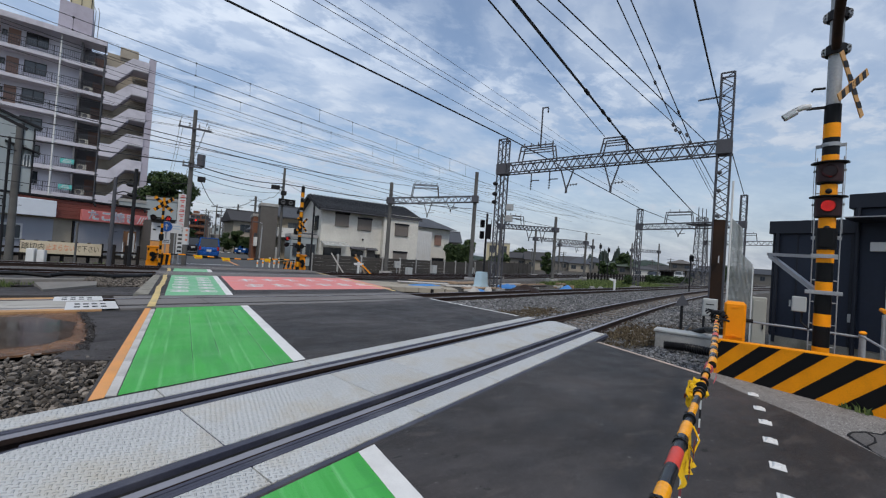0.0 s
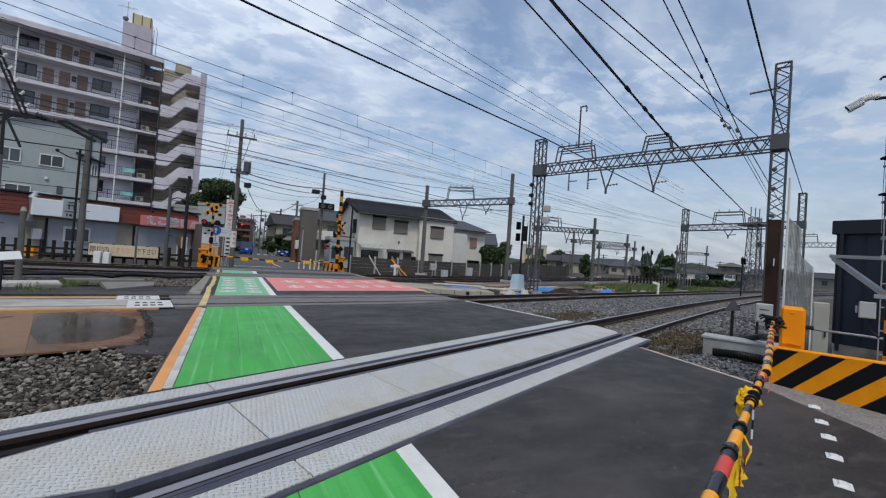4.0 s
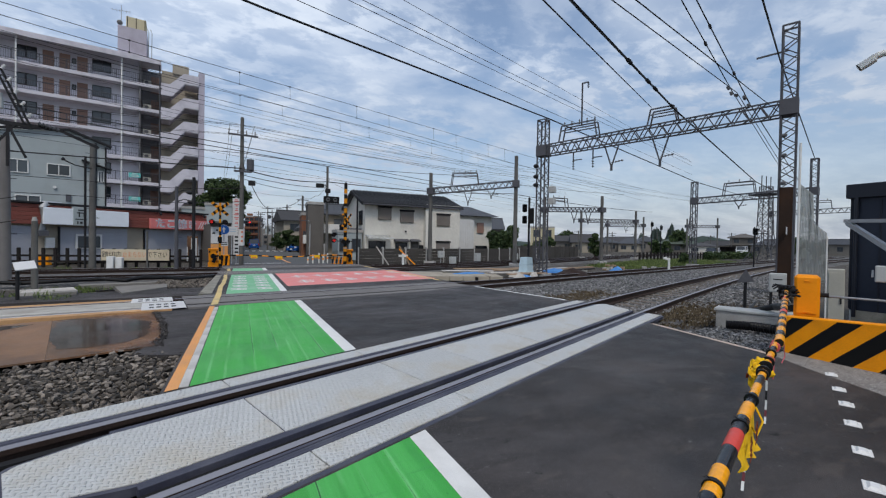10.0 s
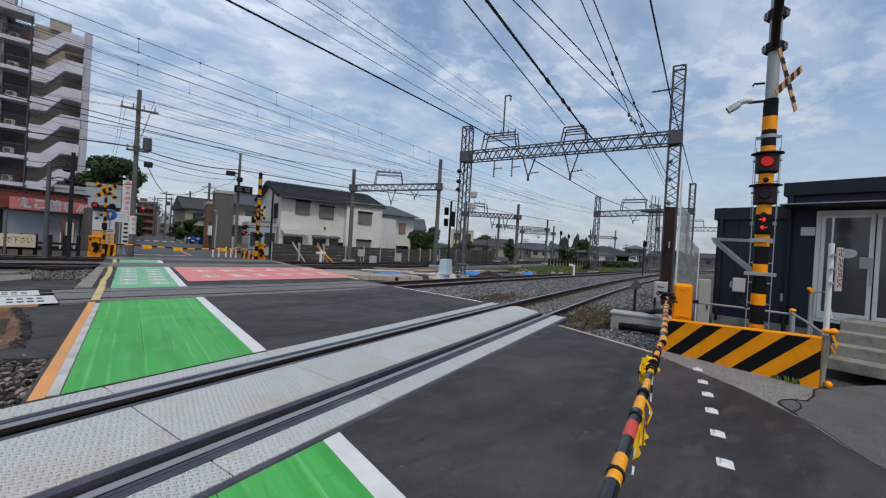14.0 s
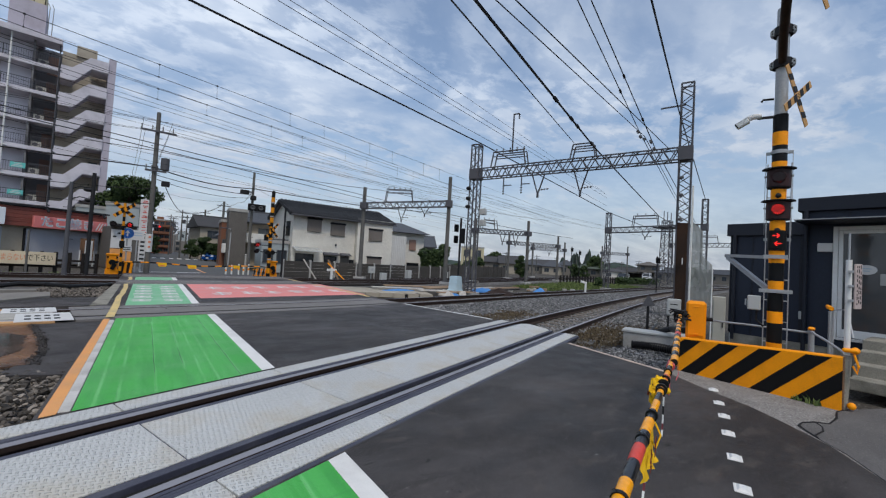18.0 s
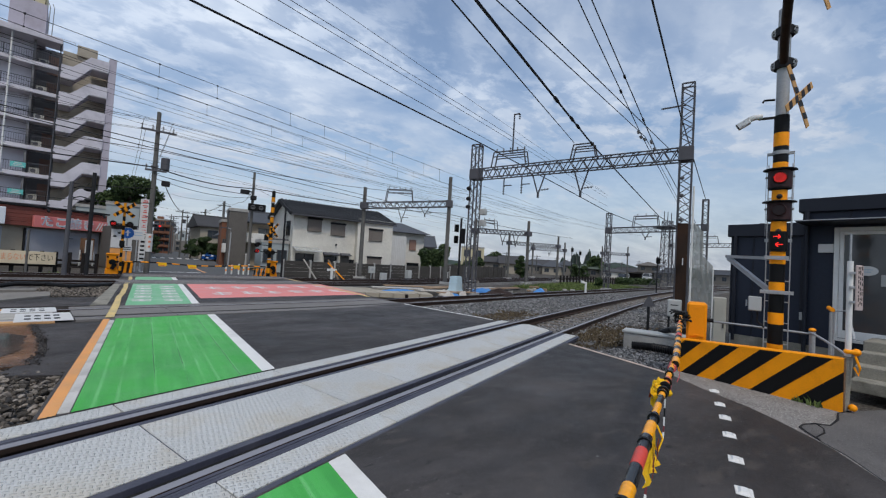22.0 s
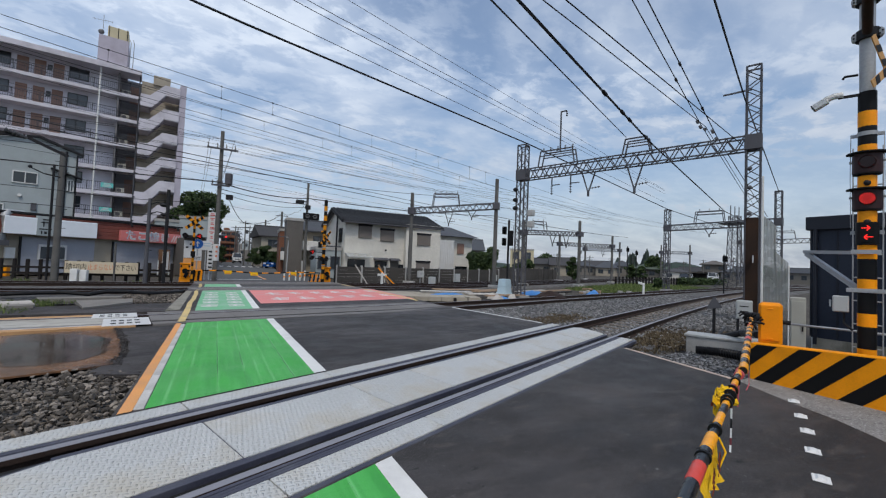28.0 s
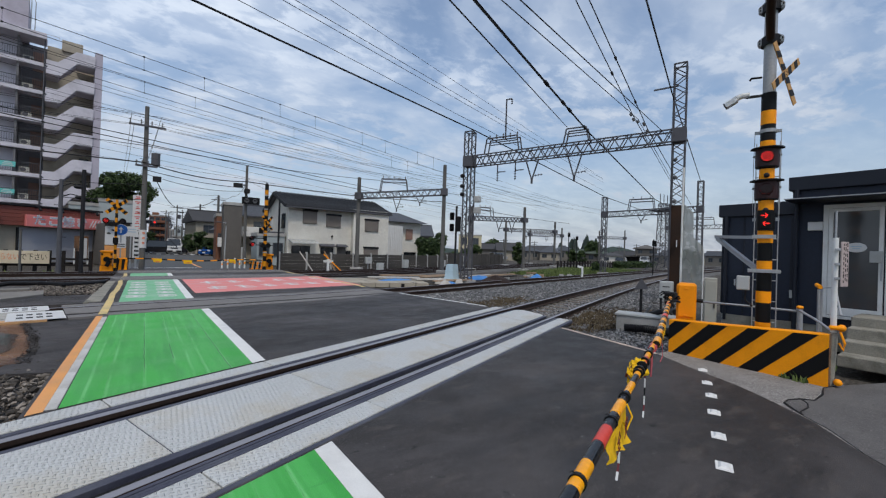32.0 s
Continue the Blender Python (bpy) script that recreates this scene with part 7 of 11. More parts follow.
def wires():
    def run(a, b, r, more=(), back=1.5, sag=0.0, label="dark overhead wire along the track"):
        p = beyond(a, b, back)
        p.z = max(p.z, Vector(a).z - 0.3)
        wire("overhead_wire", [p, a, b, *more], r, sag, label)
    # over the near track
    run((4.07, 5.06, 5.74), (14.4, 9.66, 6.42), 0.030, [(33.3, 16.2, 6.2), (60, 24, 6.5)], label="thick black feeder cable over the near track")
    run((3.39, 4.79, 5.31), (14.4, 10.7, 6.86), 0.014)
    run((4.74, 5.32, 6.17), (15.2, 8.05, 6.73), 0.012, [(33.4, 14.2, 6.2)])
    run((4.50, 4.58, 5.70), (15.2, 6.83, 5.73), 0.012)
    run((7.81, 5.89, 7.81), (15.2, 8.21, 6.84), 0.014, [(33.85, 14.94, 7.0)])
    run((9.00, 6.36, 8.57), (15.2, 7.64, 6.21), 0.016, [(33.6, 13.6, 5.6)])
    run((8.22, 4.33, 7.21), (15.4, 6.9, 7.4), 0.022, [(33.5, 12.9, 7.2)], label="dark feeder cable past the gantry column")
    for a, b, f in (((9.00, 6.36, 8.57), (15.2, 7.64, 6.21), 0.42), ((9.00, 6.36, 8.57), (15.2, 7.64, 6.21), 0.74), ((7.81, 5.89, 7.81), (15.2, 8.21, 6.84), 0.55)):
        p = tuple(Vector(a).lerp(Vector(b), f))
        single("line_insulator", insulator(G(), p, (p[0] + 0.16, p[1] + 0.05, p[2] - 0.04), 0.04, 3), DARK_STEEL, "dark insulator clamped on an overhead wire", "insulator", "line insulators")
    for s in (0.15, 0.32, 0.40, 0.62):
        p = Vector((4.07, 5.06, 5.74)).lerp(Vector((14.4, 9.66, 6.42)), s + 0.3)
        q = Vector((4.74, 5.32, 6.17)).lerp(Vector((15.2, 8.05, 6.73)), s + 0.3)
        single("line_clamp", G().cyl(p - Vector((0.12, 0.05, 0)), p + Vector((0.12, 0.05, 0)), 0.05, n=8), DARK_STEEL, "black clamp on an overhead cable", "clamp", "line clamps")
    # over the second track and beyond it
    run((0.41, 10.92, 7.07), (13.4, 15.5, 7.55), 0.030, [(32.4, 20, 6.6), (58, 26.5, 6.8)], label="thick black cable to the gantry head")
    run((1.33, 11.28, 7.66), (38.1, 23.9, 8.27), 0.010)
    run((2.43, 11.72, 8.36), (38.1, 23.9, 9.09), 0.010)
    run((2.77, 11.85, 8.58), (38.1, 23.9, 9.39), 0.010)
    run((3.92, 12.31, 9.31), (38.1, 23.9, 9.45), 0.008)
    # messenger and contact wires with droppers over the far pair
    for dy, z0 in ((0, 7.62), (3.6, 7.9)):
        a, b, c = (-3.6, 15.8 + dy, z0), (17.05, 24 + dy, z0 + 0.5), (47, 35.8 + dy, z0 + 1.2)
        a2, b2, c2 = (-3.6, 15.8 + dy, z0 - 0.36), (17.1, 24 + dy, z0 - 0.34), (47.1, 35.9 + dy, z0 + 0.3)
        run(a, b, 0.010, [c])
        run(a2, b2, 0.010, [c2])
        run((-3.6, 15.8 + dy, z0 - 0.75), (17.1, 24 + dy, z0 - 0.65), 0.008, [(47, 35.9 + dy, z0 - 0.2)])
        for i in range(9):
            s = 0.02 + i * 0.12 + (0.03 if i % 2 else 0)
            p, q = Vector(a).lerp(Vector(b), s), Vector(a2).lerp(Vector(b2), s)
            single("dropper", G().cyl(p, q, 0.006, n=4).ball(p, 0.035, 6, 4).ball(q, 0.03, 6, 4), WIRE, "thin dropper between two overhead wires", "dropper", "droppers")
    # the bundle of line wires that runs over the far pair of tracks
    for a, b, r in (
        ((-2.74, 19.00, 5.53), (12.31, 27.00, 5.92), 0.017),
        ((-2.73, 19.00, 5.33), (12.33, 27.00, 5.66), 0.017),
        ((-1.24, 19.00, 6.32), (13.70, 27.00, 7.03), 0.006),
        ((-1.23, 19.00, 6.19), (13.71, 27.00, 6.89), 0.006),
        ((-1.22, 19.00, 6.02), (13.71, 27.00, 6.76), 0.006),
        ((-0.76, 19.00, 6.90), (14.69, 27.00, 7.54), 0.006),
        ((-1.18, 19.00, 4.98), (12.36, 27.00, 5.22), 0.006),
        ((-1.17, 19.00, 4.71), (12.38, 27.00, 4.83), 0.006),
        ((-1.24, 19.00, 4.43), (12.36, 27.00, 5.09), 0.006),
    ):
        run(a, b, r, [tuple(Vector(b) + (Vector(b) - Vector(a)) * 1.6)], label="thin line wire over the far tracks")
    # service cables to and from the utility poles
    hub = lambda z, x=0.0: (0.02 + x, 25.1, z)
    for z, x in ((7.75, -0.6), (7.75, 0.6), (7.2, -0.5), (7.2, 0.5)):
        wire("service_wire", [(-34, 27.5 + x, z + 0.2), hub(z, x), (26, 29 + x, z + 0.3), (70, 37, z + 1)], 0.009, 0.35, "thin power wire between utility poles")
        wire("service_wire", [hub(z, x), (-0.9 + x, 44, z - 0.2), (-0.7 + x, 62, z - 0.2), (-0.9 + x, 100, z - 0.2)], 0.010, 0.3, "thin power wire along the street")
    wire("service_wire", [(-30, 24.6, 5.6), hub(5.35), (5.6, 30.4, 5.75), (24, 33.0, 6.4), (60, 44, 7.0)], 0.030, 0.25, "thick black telephone cable bundle")
    wire("service_wire", [(-30, 24.3, 6.4), hub(6.2), (14, 27.5, 6.6), (40, 33, 7.4)], 0.016, 0.2, "black service cable over the crossing")
    wire("service_wire", [hub(5.0), (5.6, 30.4, 5.3)], 0.018, 0.15, "black service cable to the signal pole")
    wire("service_wire", [hub(4.8), (5.6, 30.4, 5.1)], 0.014, 0.3, "black service cable to the signal pole")
    wire("service_wire", [hub(4.7, 0.4), (1.9, 33, 3.75), (6.7, 52, 6.6)], 0.020, 0.35, "slack black cable over the street")
    wire("service_wire", [(5.6, 30.4, 5.6), (6.6, 42, 5.9), (6.7, 52, 6.8), (6.8, 72, 7.2)], 0.016, 0.3, "black cable along the street")
    wire("service_wire", [(5.6, 30.4, 5.9), (9.0, 33.0, 5.2)], 0.010, 0.1, "thin service drop to the house")
    wire("service_wire", [(6.7, 52, 6.9), (-0.9, 44, 6.6)], 0.012, 0.4, "black cable across the street")
    wire("service_wire", [(6.8, 72, 7.0), (-0.7, 62, 6.6)], 0.012, 0.4, "black cable across the street")
    for z, y in ((4.05, 21.5), (3.3, 21.7)):
        wire("service_wire", [(-34, y - 4, z + 0.3), (-6.6, 25.5, z + 0.1), (0.0, 25.0, z + 0.2)], 0.014, 0.15, "black cable in front of the shops")


overhead()
poles()
wires()

# ---- buildings ----
def window(parent, x, z, w, h, y=0.0, mt=None, frame_mt=None, bars=1, name="window"):
    """A framed window on a wall whose outer face is at y, facing -y."""
    fm = frame_mt or GREY_STEEL
    g = G()
    for sx in (-1, 1):
        g.box((x + sx * w / 2, y - 0.03, z), (0.06, 0.08, h + 0.06))
    for sz in (-1, 1):
        g.box((x, y - 0.03, z + sz * h / 2), (w + 0.06, 0.08, 0.06))
    f = part(name, g, fm, parent)
    if bars:
        part("mullion", G().box((x, y - 0.02, z), (0.05, 0.05, h)), fm, f)
    for sx in ((-1, 1) if bars else (0,)):
        part("pane", G().box((x + sx * w / 4, y - 0.006, z), (w / (2 if bars else 1) - 0.06, 0.012, h - 0.04)), mt or WINDOW, f)
    return f


def apartment():
    t = thing("apartment_block", "nine-storey mauve concrete apartment block with open galleries and outside stairs", "building", (-8.3, 56.0, -0.2), 7)
    W = 26.0
    part("body", G().box((-1.9 - (W - 1.9) / 2, 1.4 + 5, 10.8), (W - 1.9, 10, 21.6)), RECESS, t, "pale grey gallery wall")
    part("body", G().box((-0.95, 3.6 + 3.9, 10.8), (1.9, 7.8, 21.6)), SHADED_RECESS, t, "recess wall with its shade put into the colour")
    part("stair_core", G().box((2.1, 2.4 + 4.5, 10.8), (4.2, 9.0, 21.6)), TAN_WALL, t, "tan stairwell wall")
    part("stair_fin", G().box((3.98, 1.2, 10.7), (0.62, 2.4, 21.4), ch=0.02), MAUVE, t, "mauve end wall")
    levels = [18.78, 16.02, 13.22, 10.46, 7.76, 5.12, 2.45]
    bal = G()
    for i in range(int(W / 0.165)):
        bal.box((-W + 0.08 + 0.165 * i, 0.06, 0.52), (0.022, 0.022, 0.92))
    bal_me = bal.mesh("balustrade", GREY_STEEL)
    for fl, z in enumerate(levels + [21.45]):
        top = z > 21
        part("gallery_slab", G().box((-W / 2, 0.7 if not top else 0.5, z - 0.02), (W, 1.4 if not top else 2.2, 0.36 if not top else 0.55), ch=0.02), PALE_MAUVE, t, "pale painted slab edge")
        if top:
            continue
        g = G().box((-W / 2, 0.06, 1.0), (W, 0.05, 0.05)).box((-W / 2, 0.06, 0.12), (W, 0.04, 0.03))
        for k in range(14):
            g.box((-W + 0.02 + W / 13.02 * k, 0.06, 0.55), (0.05, 0.05, 1.0))
        rail = part("railing", g, GREY_STEEL, t, at=pose(0, 0, z + 0.16))
        share("balustrade", bal_me, rail, Matrix())
        # doors and windows of the two flats per gallery, repeated to the left
        for off in (0.0, -9.6):
            for x, w, h, kind in ((-11.25, 1.5, 1.15, "w"), (-9.62, 0.85, 1.95, "d"), (-8.35, 0.85, 1.95, "d"), (-7.62, 0.28, 0.5, "w"), (-6.95, 0.85, 1.95, "d"), (-5.35, 1.55, 1.15, "w")):
                xx = x + off
                if xx < -W + 1:
                    continue
                if kind == "d":
                    dd = part("flat_door", G().box((xx, 1.37, z + 0.16 + h / 2), (w, 0.07, h), ch=0.01), BROWN_DOOR, t, "brown flat door")
                    part("door_handle", G().box((xx + w * 0.36, 1.31, z + 1.1), (0.05, 0.05, 0.14)), STEEL, dd)
                else:
                    window(t, xx, z + 1.55, w, h, 1.4, GLASS if h > 1 else WINDOW, DARK_STEEL)
        # the recess by the stairs: flat door and air-conditioner
        part("flat_door", G().box((-0.65, 3.55, z + 1.2), (0.85, 0.08, 2.0), ch=0.01), BROWN_DOOR, t)
        ac = part("air_conditioner", G().box((-1.3, 1.0, z + 0.55), (0.75, 0.32, 0.55), ch=0.02), BEIGE_BOX, t, "pale air-conditioner unit")
        part("fan_grille", G().cyl((-1.35, 0.83, z + 0.55), (-1.35, 0.845, z + 0.55), 0.2, n=14), GREY_STEEL, ac)
        # cross wall takes the same darkened colour for the recess shade
        part("cross_wall", G().box((-1.95, 1.9, z + 1.35), (0.15, 3.4, 2.6)), SHADED_RECESS, t)
        part("downlight", G().box((-3.9, 0.9, z - 0.25), (0.5, 0.12, 0.08)), WHITE_METAL, t)
    # dog-leg stair parapets
    for z in [19.34 - 2.765 * k for k in range(7)]:
        prof = [(0.0, z), (0.85, z), (2.2, z + 1.5), (3.68, z + 1.5), (3.68, z + 0.35), (2.3, z + 0.35), (1.1, z - 1.3), (0.0, z - 1.3)]
        part("stair_parapet", G().plate([(x, -0.15, zz) for x, zz in prof], (0, 1, 0), 0.16), PALE_MAUVE, t, "pale zigzag stair parapet")
        part("landing", G().box((2.95, 1.1, z + 0.38), (1.5, 2.2, 0.2)), PALE_MAUVE, t)
        part("landing", G().box((0.45, 1.6, z - 1.25), (0.9, 3.6, 0.2)), PALE_MAUVE, t)
        part("stair_flight", G().plate([(0.9, 0.1, z - 1.3), (2.3, 0.1, z + 0.35), (2.3, 0.1, z + 0.15), (0.9, 0.1, z - 1.5)], (0, 1, 0), 1.2), MAUVE, t)
        window(t, 3.1, z + 1.5, 0.75, 1.0, 2.4, GLASS, DARK_STEEL, 0, "stair_opening")
    for x, mt, r in ((-3.5, WHITE_METAL, 0.07), (-11.65, WHITE_METAL, 0.07), (-0.12, GREY_STEEL, 0.05)):
        pp_ = part("drain_pipe", G().cyl((x, -0.15, 0), (x, -0.15, 21.4), r, n=10), mt, t, smooth=True)
        for z in levels[:6]:
            part("pipe_elbow", G().tube([(x, -0.15, z + 0.0), (x + 0.12, -0.18, z - 0.12), (x + 0.3, -0.05, z - 0.12)], 0.06, n=8), mt, pp_)
    for z in (8.6, 5.95):
        s = part("notice", G().box((-2.35, -0.03, z), (1.05, 0.03, 0.5)), TEAL, t, "teal notice on the railing")
        for k in range(3):
            part("notice_bar", G().box((-2.35, -0.052, z - 0.14 + 0.14 * k), (0.8 - 0.15 * k, 0.01, 0.06)), SIGN_WHITE, s)
    part("roof_house", G().box((-2.7, 3.0, 23.4), (2.6, 3.6, 3.7)), MAUVE, t, "mauve roof house")
    tank = part("water_tank", G().box((-2.4, 3.0, 26.0), (1.85, 2.2, 1.5), ch=0.06), TANK, t, "cream water tank")
    for k in range(3):
        part("tank_rib", G().box((-3.2 + 0.8 * k, 1.88, 26.0), (0.06, 0.06, 1.5)), DARK_STEEL, tank)
    part("ladder", G().tube([(-1.25, 1.6, 21.8), (-1.2, 1.3, 25.2), (-1.35, 1.6, 25.7)], 0.04, n=6).tube([(-0.95, 1.6, 21.8), (-0.9, 1.3, 25.2), (-1.05, 1.6, 25.7)], 0.04, n=6), STEEL, t)
    an = part("aerial", G().cyl((-3.75, 2.0, 25.2), (-3.75, 2.0, 27.8), 0.03, n=6).beam((-4.7, 2, 27.1), (-2.9, 2, 27.3), 0.03, 0.03), STEEL, t)
    for k in range(6):
        part("aerial_rod", G().beam((-4.5 + 0.3 * k, 1.7, 27.12 + 0.03 * k), (-4.5 + 0.3 * k, 2.3, 27.12 + 0.03 * k), 0.02, 0.02), STEEL, an)
    part("dish", G().ball((-3.85, 1.6, 25.7), 0.28, 12, 6, (1, 0.4, 1)), INSUL, t, smooth=True)
    part("roof_box", G().box((1.9, 3.2, 22.0), (1.65, 2.0, 1.1)), TAN_WALL, t)
    part("roof_rail", G().beam((-0.9, 0.2, 21.95), (0.9, 0.2, 21.95), 0.03, 0.03).beam((0.9, 0.2, 21.6), (0.9, 0.2, 21.95), 0.03, 0.03).beam((-0.9, 0.2, 21.6), (-0.9, 0.2, 21.95), 0.03, 0.03), STEEL, t)


def shop_row():
    t = thing("shop_row", "low shop row with red-brown boarded fascia, signs and closed grey shutters", "shop", (-2.6, 36.0, -0.15), 35)
    part("wall", G().box((-8.0, 3.2, 1.7), (16.3, 6.0, 3.4)), TAN_WALL, t, "stained tan wall")
    me = G().box((0, 0, 0), (16.4, 0.10, 0.215), ch=0.012).mesh("fascia_board", BRICK_RED)
    for k in range(5):
        share("fascia_board", me, t, pose(-8.0, -0.10 + 0.012 * k, 2.36 + 0.225 * k))
    part("flat_roof", G().box((-8.0, 3.0, 3.46), (16.6, 6.4, 0.1)), DARK_STEEL, t)
    for x0, x1 in ((-8.35, -4.95), (-3.92, -0.08), (-11.9, -9.4)):
        sh = part("roller_shutter", G().box(((x0 + x1) / 2, 0.16, 1.1), (x1 - x0, 0.06, 2.1)), SHUTTER, t, "closed grey roller shutter")
        me2 = G().box((0, 0, 0), (x1 - x0 - 0.04, 0.02, 0.075), ch=0.006).mesh("slat", SHUTTER)
        for k in range(22):
            share("slat", me2, sh, pose((x0 + x1) / 2, 0.125, 0.12 + 0.09 * k))
        part("shutter_rail", G().box((x0 - 0.04, 0.12, 1.1), (0.08, 0.12, 2.1)), DARK_STEEL, sh)
    part("white_sign", G().box((-7.15, -0.25, 2.74), (4.15, 0.26, 0.96), ch=0.02), WHITE_BOARD, t, "long blank white sign box")
    lg = part("logo_panel", G().box((-7.55, -0.30, 2.80), (0.74, 0.24, 1.12), ch=0.01), GREY_WALL, t, "grey-green logo panel")
    for x, z, w, h in ((-7.25, 3.16, 0.3, 0.07), (-7.25, 3.0, 0.42, 0.06), (-7.35, 2.9, 0.06, 0.3), (-7.12, 2.88, 0.06, 0.26), (-7.25, 2.62, 0.56, 0.06), (-7.42, 2.42, 0.06, 0.18), (-7.25, 2.42, 0.12, 0.14), (-7.08, 2.42, 0.1, 0.14)):
        part("logo_mark", G().box((x - 0.3, -0.43, z), (w, 0.012, h), ch=0.003), TEXT_BLACK, lg)
    ps = part("shop_sign", G().box((-1.86, -0.28, 2.57), (3.9, 0.2, 0.70), ch=0.02), SHOP_SIGN, t, "faded pink-red shop sign")
    face = Matrix.Rotation(radians(90), 4, "X")
    for k, (ch, x) in enumerate((("た", -3.2), ("こ", -2.5), ("焼", -1.75), ("き", -1.02))):
        m = face.copy()
        m.translation = (x, -0.385, 2.57)
        lettering("sign_character", ch, 0.66, TEXT_BLUE, ps, m, 0.008)
        m = face.copy()
        m.translation = (x, -0.383, 2.57)
        lettering("character_outline", ch, 0.66, SIGN_WHITE, ps, m, 0.004, bold=0.035)
    for k in range(3):
        part("sign_stroke", G().plate([(-0.62 + 0.17 * k, -0.39, 2.32), (-0.55 + 0.17 * k, -0.39, 2.32), (-0.33 + 0.17 * k, -0.39, 2.82), (-0.40 + 0.17 * k, -0.39, 2.82)], (0, 1, 0), 0.01), SIGN_WHITE, ps)
    for x in (-3.3, -2.2, -1.1, -0.3):
        sp = part("spotlight", G().tube([(x, -0.1, 3.3), (x, -0.45, 3.42), (x, -0.6, 3.3)], 0.02, n=6), DARK_STEEL, t)
        part("spot_head", G().cyl((x, -0.58, 3.32), (x, -0.68, 3.18), 0.07, n=10), BLACK, sp)
    part("duct", G().tube([(-9.2, -0.2, 1.9), (-9.2, -0.2, 3.2), (-9.1, -0.1, 3.42), (-8.2, 0.6, 3.46)], 0.17, n=14), STEEL, t, "silver ventilation duct", smooth=True)
    part("duct_cap", G().box((-9.2, -0.2, 1.75), (0.42, 0.4, 0.3)), GREY_STEEL, t)
    ps2 = part("poster_stand", G().box((-1.7, -1.6, 1.0), (0.75, 0.05, 1.5), ch=0.01), RUST_PLATE, t, "weathered brown poster stand")
    part("poster_sheet", G().box((-1.62, -1.635, 1.0), (0.42, 0.01, 1.25)), SIGN_WHITE, ps2)
    for s in (-1, 1):
        part("stand_leg", G().box((-1.7 + 0.36 * s, -1.6, 0.5), (0.05, 0.05, 1.0)), WHITE_METAL, ps2)
    part("meter_box", G().box((-8.8, 0.1, 1.2), (0.4, 0.2, 0.6), ch=0.02), WHITE_METAL, t)
    part("window_frame", G().box((-7.0, 0.08, 1.3), (1.3, 0.1, 0.9), ch=0.01), SIGN_WHITE, t)
    part("window_pane", G().box((-7.0, 0.02, 1.27), (1.1, 0.03, 0.7)), WINDOW, t)
    part("dark_doorway", G().box((-13.9, 0.12, 1.1), (2.6, 0.1, 2.1)), GLASS, t, "dark shop doorway")
    kiosk = thing("side_shop", "small white shop front with an orange lower panel", "shop", (-1.6, 33.4, -0.15), 15)
    part("wall", G().box((0.45, 1.6, 1.3), (1.6, 3.0, 2.7)), GREY_TILE, kiosk)
    part("orange_panel", G().box((0.22, 0.06, 0.62), (1.1, 0.06, 1.2)), ORANGE_PAINT, kiosk, "orange lower panel")
    part("white_panel", G().box((0.22, 0.07, 1.86), (1.1, 0.06, 1.2), ch=0.01), SIGN_WHITE, kiosk, "white panel with black pictures")
    part("awning", G().box((0.45, -0.1, 2.7), (1.7, 0.5, 0.10)), DARK_STEEL, kiosk)
    for k, (x, z) in enumerate(((-0.15, 2.0), (0.08, 2.22), (0.3, 1.95), (0.5, 2.15))):
        part("wall_mark", G().ball((x, 0.04, z), 0.09, 8, 5, (1.2, 0.15, 0.7)), TEXT_BLACK, kiosk)


def grey_house():
    t = thing("grey_house", "three-storey grey-green rendered house behind the shops", "house", (-9.0, 38.0, -0.15), 15)
    g = G()
    prof = [(-7.6, 0), (0, 0), (0, 8.35), (-1.9, 9.05), (-7.6, 8.2)]
    g.plate([(x, 0, z) for x, z in prof], (0, 1, 0), 7.0)
    part("wall", g, GREY_WALL, t)
    part("roof_edge", G().beam((-2.0, -0.08, 9.12), (0.35, -0.08, 8.25), 0.3, 0.14).beam((-2.0, -0.08, 9.1), (-7.7, -0.08, 8.3), 0.3, 0.1), DARK_STEEL, t)
    part("side_awning", G().beam((-1.3, -0.25, 7.05), (0.35, -0.25, 6.55), 0.5, 0.08), DARK_STEEL, t)
    part("corner_pipe", G().cyl((-0.55, -0.07, 3.3), (-0.55, -0.07, 8.4), 0.06, n=8), DARK_STEEL, t)
    part("corner_pipe", G().cyl((0.02, -0.07, 3.3), (0.02, -0.07, 8.2), 0.05, n=8), DARK_STEEL, t)
    for x, z, w, h in ((-2.5, 6.22, 1.15, 0.75), (-4.5, 6.25, 1.0, 0.85), (-4.0, 3.95, 1.2, 0.75), (-6.6, 6.2, 1.0, 0.8), (-0.25, 6.0, 0.3, 0.8)):
        window(t, x, z, w, h, 0.0, WINDOW if x != -2.5 else GLASS, WHITE_METAL)
    part("round_vent", G().cyl((-2.7, -0.12, 5.0), (-2.7, 0, 5.0), 0.1, n=12), WHITE_METAL, t)
    part("louvre", G().box((-2.0, -0.04, 4.3), (0.28, 0.08, 0.5)), GREY_STEEL, t)
    ar = part("aerial", G().tube([(-1.75, -0.1, 7.3), (-1.75, -0.7, 7.35)], 0.03, n=6), STEEL, t)
    for k in range(5):
        part("aerial_rod", G().beam((-2.3 + 0.25 * k, -0.7, 7.1 + 0.1 * (k % 2)), (-2.1 + 0.25 * k, -0.7, 7.6), 0.02, 0.02), STEEL, ar)
    for k in range(3):
        part("roof_clutter", G().box((-5.6 + 1.1 * k, 0.8, 8.75 + 0.1 * k), (0.8, 0.6, 0.5)), SIGN_WHITE, t)


